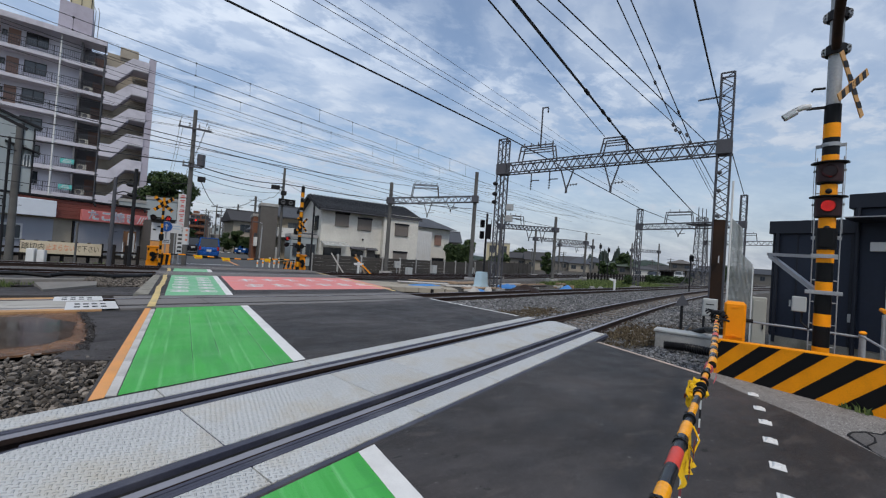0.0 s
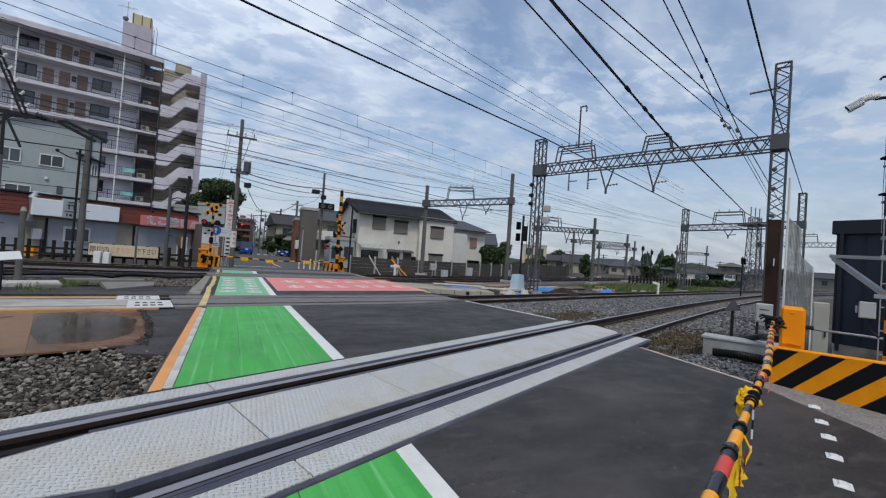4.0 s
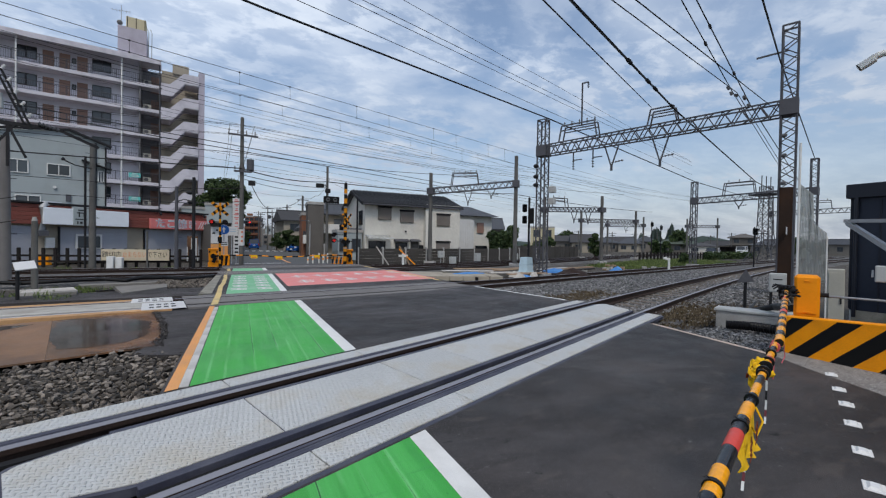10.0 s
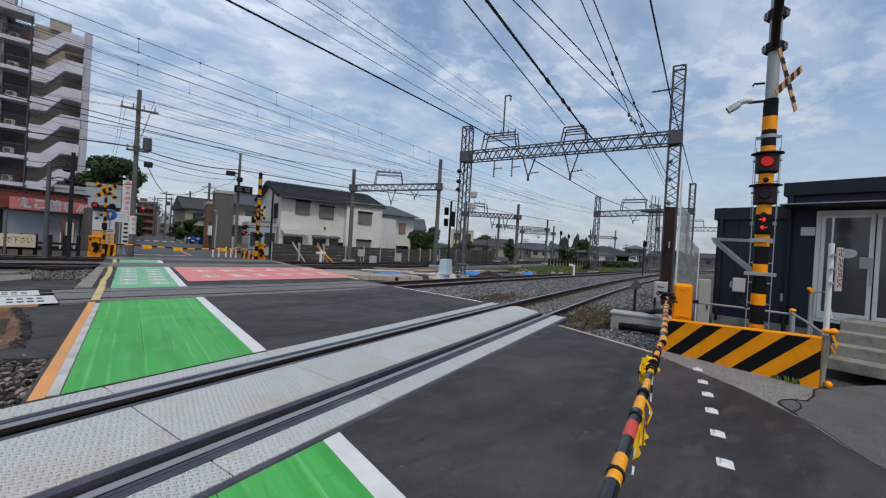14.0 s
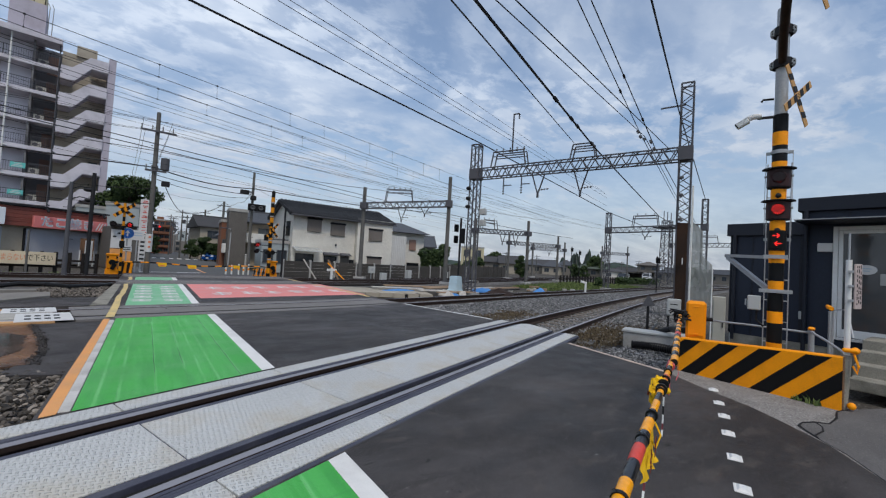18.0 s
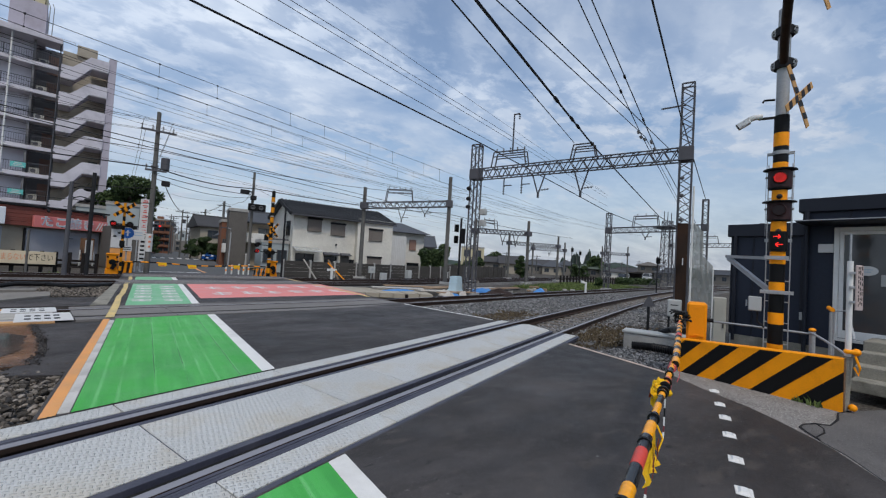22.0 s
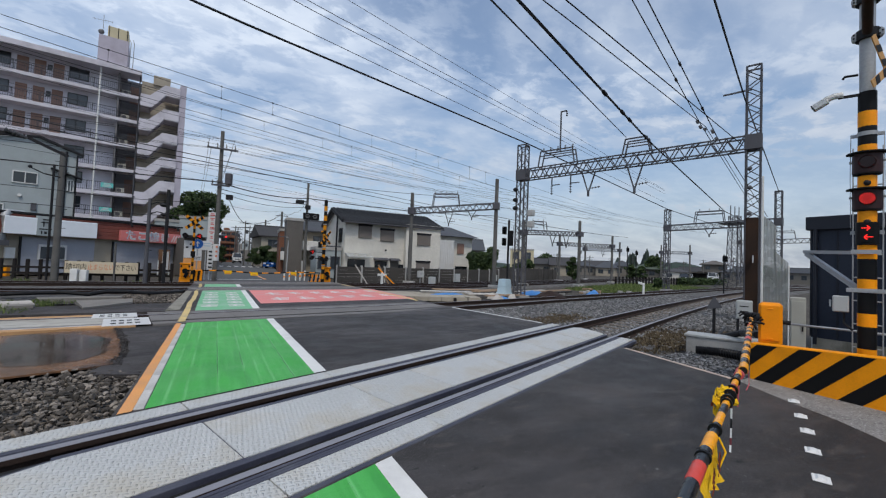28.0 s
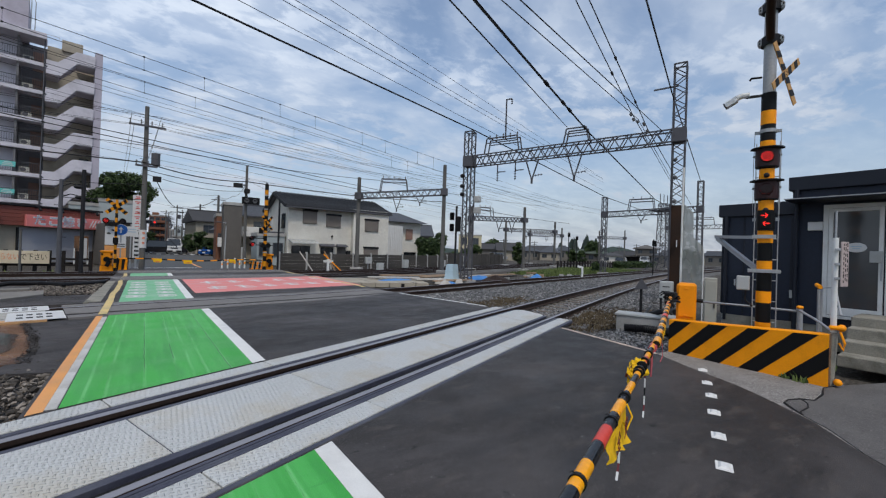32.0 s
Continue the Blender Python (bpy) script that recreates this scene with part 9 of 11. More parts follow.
    part("support_arm", G().beam((6.02, 24.95, 0.5), (5.8, 24.95, 0.52), 0.08, 0.1), BLACK, t)
    n = 22
    P = lambda s: Vector((-1.2 + 7.1 * s, 24.78 + 0.17 * s, 0.53 + 0.10 * math.sin(math.pi * s) - 0.16 * max(0, math.sin(math.pi * s)) ** 3))
    for i in range(n):
        part("boom_band", G().cyl(P(i / n), P((i + 1) / n), 0.032 + 0.001 * (i % 2), n=10), YELLOW if i % 2 else BLACK, t)
    for x, w in ((0.66, 0.34), (1.95, 0.36), (4.05, 0.3)):
        p = P((x + 1.2) / 7.1)
        f = part("warning_flag", G().prism([(-w / 2, -0.05), (w / 2, -0.05), (w / 2, 0.05), (-w / 2, 0.05)], -0.09, 0.03).moved(Matrix.Translation(p)), FLAG, t, "folded yellow flag")
        part("flag_fold", G().plate([(p.x - w * 0.62, p.y - 0.06, p.z - 0.06), (p.x + w * 0.62, p.y - 0.06, p.z - 0.06), (p.x + w * 0.4, p.y - 0.06, p.z - 0.16), (p.x - w * 0.42, p.y - 0.06, p.z - 0.16)], (0, 1, 0), 0.012), FLAG, f)
        part("letter_bar", G().box((p.x, p.y - 0.064, p.z - 0.11), (w * 0.6, 0.004, 0.03)), SIGN_RED, f)
    # propping timbers beside the far track
    for a, b, m, lab in (((8.35, 24.2, -0.1), (7.55, 24.4, 1.12), PALE_WOOD, "pale timber prop leaning by the fence"), ((10.1, 24.0, -0.1), (9.0, 24.3, 0.98), YELLOW, "yellow painted timber prop leaning beside the track"), ((9.9, 24.6, -0.1), (9.1, 24.5, 1.15), WOOD, "brown timber prop leaning beside the track")):
        single("timber_prop", G().beam(a, b, 0.09, 0.07), m, lab, "timber")
    t = thing("marker_post", "white post with cross arm beside the track", "marker", (9.25, 24.2, -0.15))
    part("post", G().box((0, 0, 0.42), (0.13, 0.12, 0.84), ch=0.01), WHITE_METAL, t)
    part("arm", G().box((0, -0.02, 0.70), (0.6, 0.10, 0.14), ch=0.01), WHITE_METAL, t)
    t = thing("meter_box", "small grey meter box on a post by the wall", "cabinet", (13.6, 27.6, -0.2))
    part("post", G().cyl((0, 0, 0), (0, 0, 0.6), 0.04, n=8), STEEL, t)
    part("box", G().box((0, -0.05, 0.75), (0.5, 0.22, 0.5), ch=0.015), GREY_BOX, t)
    part("dial", G().cyl((0, -0.165, 0.78), (0, -0.15, 0.78), 0.1, n=14), STEEL, t)


def clutter():
    # rusty steel plates beside the footway
    rg = random.Random(17)

    def ragged(poly, step, amp):
        """The same outline with a finer, uneven edge."""
        out = []
        for p, q in zip(poly, poly[1:] + poly[:1]):
            n = max(1, int(math.dist(p, q) / step))
            out += [(p[0] + (q[0] - p[0]) * i / n + rg.uniform(-amp, amp), p[1] + (q[1] - p[1]) * i / n + rg.uniform(-amp, amp)) for i in range(n)]
        return out

    right = ragged([(-1.02, 6.5), (-1.03, 7.0), (-1.08, 7.5), (-1.16, 8.0), (-1.28, 8.6), (-1.42, 9.2), (-1.55, 9.6)], 0.07, 0.022)
    right = [p for p in right if p[0] > -1.62 and p[1] > 6.4]
    n_cut = next(i for i, p in enumerate(right) if p[1] > 9.5)
    for poly, lab, z in (([(-2.04, 6.2)] + right[:n_cut] + [(-1.55, 9.6), (-2.88, 9.1)], "wet rusty steel plate laid beside the footway", 0.0), ([(-5.6, 5.1), (-2.0, 6.2), (-2.84, 9.08), (-3.65, 8.82), (-7.4, 8.1)], "brown muddy steel plate laid over the ballast", 0.008)):
        single("steel_plate", G().prism(poly, -0.045 + z, -0.022 + z), MUD_PLATE if z else RUST_PLATE, lab, "steel plate")
    pool = [(-2.70, 8.9), (-2.55, 8.1), (-2.3, 7.3), (-2.05, 6.75), (-1.75, 6.70), (-1.4, 6.85), (-1.2, 7.3), (-1.30, 7.9), (-1.35, 8.4), (-1.6, 8.7), (-2.0, 9.05), (-2.4, 9.05)]
    single("puddle", G().prism(ragged(pool, 0.10, 0.025), -0.022, -0.0185), PUDDLE, "shallow muddy puddle on the rusty steel plate", "puddle", kind="structure")
    pool = [(-5.2, 8.35), (-4.9, 7.9), (-4.3, 7.75), (-3.7, 7.85), (-3.25, 8.2), (-3.0, 8.75), (-3.6, 8.72)]
    single("puddle", G().prism(ragged(pool, 0.10, 0.025), -0.014, -0.0105), PUDDLE, "dark wet patch on the muddy steel plate", "puddle", kind="structure")
    grit = [(x + rg.gauss(0.03, 0.035), y + rg.uniform(-0.05, 0.05), -0.020 + rg.uniform(0, 0.012)) for x, y in right[:n_cut] for _ in range(9)]
    stones("asphalt_grit", "black crumbs of asphalt along the edge of the plate", grit, 0.013, ASPHALT, 12)
    # planks along the second track
    boards = thing("crossing_boards", "long timber boards, orange-brown outside and white between the rails", "boards", kind="structure")
    def at_x(x, s):
        y = line_y(1, x)
        d = Vector((0.6, line_y(1, x + 0.3) - line_y(1, x - 0.3), 0)).normalized()
        return Vector((x - d.y * s, y + d.x * s, 0))
    for lo, hi, m, z in ((-0.98, -0.74, ORANGE_PLANK, 0.005), (-0.73, -0.61, PALE_WOOD, 0.0), (-0.50, -0.22, WHITE_PLANK, 0.006), (-0.21, 0.10, WHITE_PLANK, 0.008), (0.11, 0.49, WHITE_PLANK, 0.006), (0.62, 0.95, ORANGE_PLANK, 0.004)):
        for i in range(3):
            a, b = -11 + 3.22 * i, -11 + 3.22 * (i + 1) - 0.02
            q = [at_x(a, lo), at_x(b, lo), at_x(b, hi), at_x(a, hi)]
            part("plank", G().prism([(p.x, p.y) for p in q], -0.10, z), m, boards)
    for a, b, s0, s1 in ((-2.05, -1.3, 0.28, 0.98), (-1.85, -1.12, -0.92, 0.12)):
        q = [at_x(a, s0), at_x(b, s0), at_x(b, s1), at_x(a, s1)]
        pl = part("text_plate", G().prism([(p.x, p.y) for p in q], 0.009, 0.015), SIGN_WHITE, boards, "white painted plate")
        for i in range(2):
            u0, u1 = s0 + (s1 - s0) * (0.22 + 0.36 * i), s0 + (s1 - s0) * (0.22 + 0.36 * i + 0.15)
            for k in range(4):
                c0 = a + 0.12 + (b - a - 0.24) * k / 4
                q = [at_x(c0, u0), at_x(c0 + 0.08, u0), at_x(c0 + 0.08, u1), at_x(c0, u1)]
                part("letter_bar", G().prism([(p.x, p.y) for p in q], 0.0152, 0.018), TEXT_BLACK, pl)
    # slabs and planks lying between the tracks
    for poly, z0, z1, m, nm, lab in (([(-3.24, 14.64), (-2.05, 15.15), (-1.91, 14.1), (-2.69, 12.85)], -0.1, 0.0, LIGHT_CONC, "concrete_slab", "pale concrete slab lying between the tracks"), ([(-4.4, 15.9), (-2.5, 16.3), (-2.45, 15.9), (-4.2, 15.4)], -0.12, -0.02, LIGHT_CONC, "concrete_slab", "long concrete slab lying among weeds"), ([(-5.32, 14.7), (-4.28, 15.1), (-3.98, 14.3), (-5.05, 13.9)], -0.15, -0.03, PALE_WOOD, "plank", "bleached planks lying in the weeds"), ([(-4.25, 13.6), (-3.8, 13.75), (-3.72, 13.35), (-4.15, 13.2)], -0.15, 0.02, LIGHT_CONC, "concrete_block", "small pale concrete block"), ([(-7.2, 14.2), (-5.6, 14.5), (-5.5, 14.1), (-7.1, 13.8)], -0.16, -0.03, PALE_WOOD, "plank", "grey weathered plank beside the track")):
        single(nm, G().prism(poly, z0, z1), m, lab, "slab" if "conc" in nm else "plank")
    for pts, r in (([(-3.6, 17.2, -0.06), (-3.1, 17.5, 0.02), (-2.5, 17.6, 0.0), (-1.9, 17.1, -0.02), (-1.2, 17.9, -0.04), (-0.95, 18.6, -0.05)], 0.07), ([(-6.2, 16.9, -0.05), (-5.0, 17.0, 0.0), (-4.2, 17.2, 0.02), (-3.4, 17.0, -0.04)], 0.06), ([(-8.5, 16.2, -0.05), (-7.2, 16.6, 0.05), (-6.0, 16.8, -0.02)], 0.06)):
        single("black_hose", G().tube([tuple(p) for p in pts], r, n=8), PLASTIC_BLACK, "black plastic cable hose lying by the track", "hose", smooth=True)
    t = thing("information_board", "white tilted board on a dark post beside the track", "marker", (-4.55, 12.6, -0.15), 16)
    part("post", G().cyl((0, 0, 0), (0, 0, 0.8), 0.035, n=10), DARK_STEEL, t)
    part("board", G().box((0.12, 0, 0.88), (0.36, 0.03, 0.30), ch=0.006, tilt=Matrix.Rotation(radians(-55), 4, "X") @ Matrix.Rotation(radians(-12), 4, "Y")), SIGN_WHITE, t)
    # the building yard beyond the second track
    for poly, z, lab in (([(6.9, 15.7), (10.2, 14.5), (10.9, 16.0), (8.0, 18.6), (6.9, 18.9)], 0.0, "pale brown plywood deck beside the road"),):
        yard = thing("plywood_deck", lab, "deck", kind="structure")
        for i in range(6):
            s0, s1 = i / 6, (i + 1) / 6 - 0.008
            a0, a1 = Vector((6.9, 15.7, 0)).lerp(Vector((10.2, 14.5, 0)), s0), Vector((6.9, 15.7, 0)).lerp(Vector((10.2, 14.5, 0)), s1)
            b0, b1 = Vector((6.9, 18.6, 0)).lerp(Vector((11.2, 17.0, 0)), s0), Vector((6.9, 18.6, 0)).lerp(Vector((11.2, 17.0, 0)), s1)
            part("sheet", G().prism([(p.x, p.y) for p in (a0, a1, b1, b0)], -0.2, -0.01 - 0.004 * (i % 2)), TAN_WALL, yard)
    for i, (a, b, w, h, m) in enumerate((((8.6, 17.3, 0.09), (10.9, 16.4, 0.09), 0.5, 0.03, PALE_WOOD), ((9.5, 17.8, 0.14), (11.9, 17.2, 0.14), 0.4, 0.03, WOOD), ((10.4, 16.0, 0.05), (12.7, 15.6, 0.05), 0.45, 0.05, PALE_WOOD), ((10.9, 15.2, 0.02), (13.0, 15.0, 0.06), 0.25, 0.05, WOOD), ((11.3, 16.6, 0.10), (13.2, 17.4, 0.10), 0.3, 0.04, WOOD), ((7.6, 19.2, -0.02), (11.2, 19.7, 0.0), 0.3, 0.06, DARK_WOOD), ((12.2, 18.2, 0.0), (16.0, 19.8, 0.02), 0.25, 0.08, WOOD), ((16.4, 17.0, 0.0), (18.8, 17.6, 0.02), 0.3, 0.06, DARK_WOOD), ((15.0, 18.0, 0.0), (18.0, 19.0, 0.0), 0.25, 0.06, PALE_WOOD), ((17.0, 18.6, -0.05), (21.0, 19.8, -0.03), 0.3, 0.07, WOOD))):
        single("loose_plank", G().beam(a, b, w, h), m, "weathered plank lying in the building yard", "plank", group="yard planks")
    rng = random.Random(11)
    def heap(name, c, r, h, m, lab, cat, seed, n=14):
        g, k = G(), 9
        g.v.append((c[0], c[1], c[2] + h))
        for i in range(1, k + 1):
            for j in range(n):
                a = 2 * math.pi * j / n
                f = i / k
                q = 1 + 0.35 * noise.noise((math.cos(a) * 1.3 + seed, math.sin(a) * 1.3, seed))
                z = h * (1 - f ** 1.7) * (1 + 0.5 * noise.noise((f * 3 * math.cos(a), f * 3 * math.sin(a), seed * 2))) if i < k else -0.03
                g.v.append((c[0] + r[0] * f * q * math.cos(a), c[1] + r[1] * f * q * math.sin(a), c[2] + z))
        g.f += [(0, 1 + j, 1 + (j + 1) % n) for j in range(n)]
        for i in range(k - 1):
            g.f += [(1 + i * n + j, 1 + (i + 1) * n + j, 1 + (i + 1) * n + (j + 1) % n, 1 + i * n + (j + 1) % n) for j in range(n)]
        g.f.append(tuple(1 + (k - 1) * n + j for j in reversed(range(n))))
        return single(name, g, m, lab, cat, smooth=name != "rubble_mound")
    heap("tarpaulin", (9.6, 16.4, 0.0), (0.9, 0.25), 0.06, BLUE_SHEET, "crumpled blue tarpaulin on the plywood deck", "tarpaulin", 1)
    heap("tarpaulin", (15.7, 17.5, -0.12), (0.9, 0.4), 0.2, BLUE_SHEET, "crumpled blue tarpaulin over a heap", "tarpaulin", 2)
    heap("tarpaulin", (19.8, 16.7, -0.12), (0.5, 0.35), 0.28, BLUE_SHEET, "blue tarpaulin bundle on the ballast", "tarpaulin", 3)
    heap("tarpaulin", (11.6, 14.9, -0.1), (0.45, 0.25), 0.12, BLUE_SHEET, "crumpled blue sheet beside the mast", "tarpaulin", 7)
    heap("rubble_mound", (15.1, 15.4, -0.15), (1.1, 0.7), 0.36, RAIL_SIDE, "heap of rusty brown scrap and rail fastenings", "heap", 4)
    for c, s in (((11.0, 14.4), 1.0), ((12.1, 14.8), 0.8), ((11.6, 15.6), 0.9)):
        heap("sandbag", (c[0], c[1], -0.12), (0.32 * s, 0.24 * s), 0.26, PALE_WOOD, "pale sacking bag lying beside the mast", "bag", 5 + s)
    t = thing("water_tank", "pale blue plastic tub standing upside down on planks", "tub", (12.38, 15.75, 0.06), 20)
    TUB = mat("pale_blue_plastic", (0.42, 0.55, 0.62), 0.5, var=0.1, bump=0.05)
    part("tub", G().add([(-0.29, -0.24, 0), (0.29, -0.24, 0), (0.29, 0.24, 0), (-0.29, 0.24, 0), (-0.24, -0.19, 0.70), (0.24, -0.19, 0.70), (0.24, 0.19, 0.70), (-0.24, 0.19, 0.70)], [(3, 2, 1, 0), (4, 5, 6, 7), (0, 1, 5, 4), (1, 2, 6, 5), (2, 3, 7, 6), (3, 0, 4, 7)]), TUB, t)
    part("rim", G().box((0, 0, 0.03), (0.66, 0.54, 0.06), ch=0.015), TUB, t)
    part("rib", G().box((0, 0, 0.40), (0.56, 0.45, 0.03), ch=0.006), TUB, t)
    part("lid_rib", G().box((0, 0, 0.71), (0.44, 0.34, 0.03), ch=0.01), TUB, t)
    single("pallet", G().box((12.42, 15.75, -0.04), (1.2, 1.0, 0.2), ch=0.01, rz=20), WOOD, "brown timber pallet under the tub", "pallet")
    t = thing("distance_marker", "white concrete marker post with an angled head", "marker", (24.8, 16.95, -0.15), -30)
    part("post", G().box((0.05, 0, 0.40), (0.12, 0.11, 0.80), ch=0.015), WHITE_METAL, t)
    part("head", G().box((-0.10, 0, 0.76), (0.40, 0.12, 0.15), ch=0.02, tilt=Matrix.Rotation(radians(14), 4, "Y")), WHITE_METAL, t)
    # scattered iron bits and boxes along the tracks
    for i in range(26):
        x = rng.uniform(8, 26)
        y = line_y(1, x) + rng.uniform(1.6, 5.0)
        single("rubble", G().box((x, y, -0.12), (rng.uniform(0.15, 0.6), rng.uniform(0.1, 0.35), rng.uniform(0.08, 0.28)), rz=rng.uniform(0, 180), ch=0.02), rng.choice((CONC, DARK_WOOD, RAIL_SIDE, WOOD)), "small piece of rubble in the yard", "rubble", group="yard rubble")
    for x, y, h in ((13.2, 24.9, 0.7), (16.5, 27.0, 0.9), (22.5, 30.2, 0.8)):
        t = thing("relay_box", "small grey relay box beside the far track", "cabinet", (x, y, -0.2), 12, "far relay boxes")
        part("case", G().box((0, 0, h * 0.6), (0.42, 0.3, h * 0.7), ch=0.015), GREY_BOX, t)
        part("leg", G().box((-0.14, 0, h * 0.15), (0.05, 0.2, h * 0.3)), DARK_STEEL, t)
        part("leg", G().box((0.14, 0, h * 0.15), (0.05, 0.2, h * 0.3)), DARK_STEEL, t)


# ---- plants and stones ----
def heap_mesh(name, verts, faces, material):
    me = bpy.data.meshes.new(name)
    me.from_pydata(verts, [], faces)
    me.materials.append(material)
    return me


def leaf_mesh(clumps, n, size, seed, flat=0.0):
    """n small leaves in ragged clumps (x, y, z, rx, ry, rz)."""
    r = np.random.default_rng(seed)
    cl = np.array(clumps)
    vol = cl[:, 3] * cl[:, 4] + 0.02
    k = r.choice(len(cl), n, p=vol / vol.sum())
    d = r.normal(size=(n, 3))
    d /= np.linalg.norm(d, axis=1)[:, None]
    rad = (0.55 + 0.5 * r.random(n)) ** 0.8
    c = cl[k, :3] + d * cl[k, 3:6] * rad[:, None]
    a = r.normal(size=(n, 3))
    a /= np.linalg.norm(a, axis=1)[:, None]
    b = np.cross(a, r.normal(size=(n, 3)))
    b /= np.linalg.norm(b, axis=1)[:, None]
    s = size * (0.6 + 0.8 * r.random(n))[:, None]
    quad = np.stack([c - a * s, c - b * s * 0.5, c + a * s, c + b * s * 0.5], 1).reshape(-1, 3)
    return quad.tolist(), [(4 * i, 4 * i + 1, 4 * i + 2, 4 * i + 3) for i in range(n)]


def tree(loc, h, spread, seed, leaves, lab, size=0.12, name="tree", low=0.3):
    t = thing(name, lab, "tree" if name == "tree" else "bush", loc)
    r = random.Random(seed)
    g = G().tube([(0, 0, -0.1), (0.03 * h, 0.01 * h, h * 0.3), (0.02 * h, 0.03 * h, h * 0.62), (0, 0.02 * h, h * 0.85)], [0.035 * h, 0.027 * h, 0.018 * h, 0.006 * h], n=9)
    clumps = []
    for i in range(9):
        a, z = 2.4 * i + r.uniform(-0.4, 0.4), h * (low + (0.9 - low) * (i + 0.5) / 9)
        reach = spread * (0.45 + 0.4 * r.random()) * (1.15 - 0.6 * (z / h - low))
        p, q = Vector((0.02 * h, 0.02 * h, z - 0.12 * h)), Vector((reach * math.cos(a), reach * math.sin(a), z))
        g.tube([p, (p + q) / 2 + Vector((0, 0, 0.03 * h)), q], [0.012 * h, 0.008 * h, 0.003 * h], n=6)
        for k in range(3):
            f = 0.45 + 0.3 * k
            e = p.lerp(q, min(f, 1.05))
            w = spread * r.uniform(0.22, 0.40)
            clumps.append((e.x + r.uniform(-0.15, 0.15) * spread, e.y + r.uniform(-0.15, 0.15) * spread, e.z + r.uniform(-0.04, 0.10) * h, w, w, w * 0.7))
    clumps.append((0, 0, h * 0.86, spread * 0.42, spread * 0.42, h * 0.13))
    part("trunk", g, BARK, t, smooth=True)
    ob = new("crown", heap_mesh("crown", *leaf_mesh(clumps, leaves, size, seed), LEAVES))
    ob.parent = t
    return t


def hedge(name, pts, h, w, seed, leaves, lab, size=0.10):
    r = random.Random(seed)
    clumps = []
    for a, b in zip(pts, pts[1:]):
        n = max(2, int(math.dist(a, b) / (w * 0.55)))
        for i in range(n):
            x, y = a[0] + (b[0] - a[0]) * i / n, a[1] + (b[1] - a[1]) * i / n
            hh = h * r.uniform(0.7, 1.1)
            for z in np.arange(0.2 * h, hh, w * 0.5):
                clumps.append((x + r.uniform(-0.2, 0.2) * w, y + r.uniform(-0.3, 0.3) * w, z - 0.2, w * 0.55, w * 0.55, w * 0.42))
    t = thing(name, lab, "bush", (0, 0, 0))
    stems = G()
    for a, b in zip(pts, pts[1:]):
        for i in range(4):
            x, y = a[0] + (b[0] - a[0]) * (i + 0.5) / 4, a[1] + (b[1] - a[1]) * (i + 0.5) / 4
            stems.cyl((x, y, -0.3), (x, y, h * 0.7), 0.05, 0.02, n=6)
    part("stems", stems, BARK, t)
    ob = new("leaves", heap_mesh("leaves", *leaf_mesh(clumps, leaves, size, seed), LEAVES))
    ob.parent = t
    return t


def blades(name, spots, material, seed, lab):
    """Grass: (x, y, z, radius, height, number) patches of bent blades."""
    r = np.random.default_rng(seed)
    vs, fs = [], []
    for x, y, z, rad, h, n in spots:
        a, q = r.random(n) * 6.283, rad * np.sqrt(r.random(n))
        px, py = x + q * np.cos(a), y + q * np.sin(a)
        hh = h * (0.4 + 0.9 * r.random(n)) * (1.1 - 0.5 * q / rad)
        b = r.random(n) * 6.283
        w = (0.012 + 0.02 * h) * (0.6 + 0.8 * r.random(n))
        lx, ly = hh * 0.5 * r.normal(size=n) * 0.8, hh * 0.5 * r.normal(size=n) * 0.8
        for i in range(n):
            k = len(vs)
            cx, cy = math.cos(b[i]) * w[i], math.sin(b[i]) * w[i]
            vs += [(px[i] - cx, py[i] - cy, z), (px[i] + cx, py[i] + cy, z), (px[i] + lx[i] * 0.4 + cx * 0.7, py[i] + ly[i] * 0.4 + cy * 0.7, z + hh[i] * 0.6), (px[i] + lx[i] * 0.4 - cx * 0.7, py[i] + ly[i] * 0.4 - cy * 0.7, z + hh[i] * 0.6), (px[i] + lx[i], py[i] + ly[i], z + hh[i])]
            fs += [(k, k + 1, k + 2, k + 3), (k + 3, k + 2, k + 4)]
    ob = new(name, heap_mesh(name, vs, fs, material))
    return tagged(ob, lab, "grass", kind="stuff")


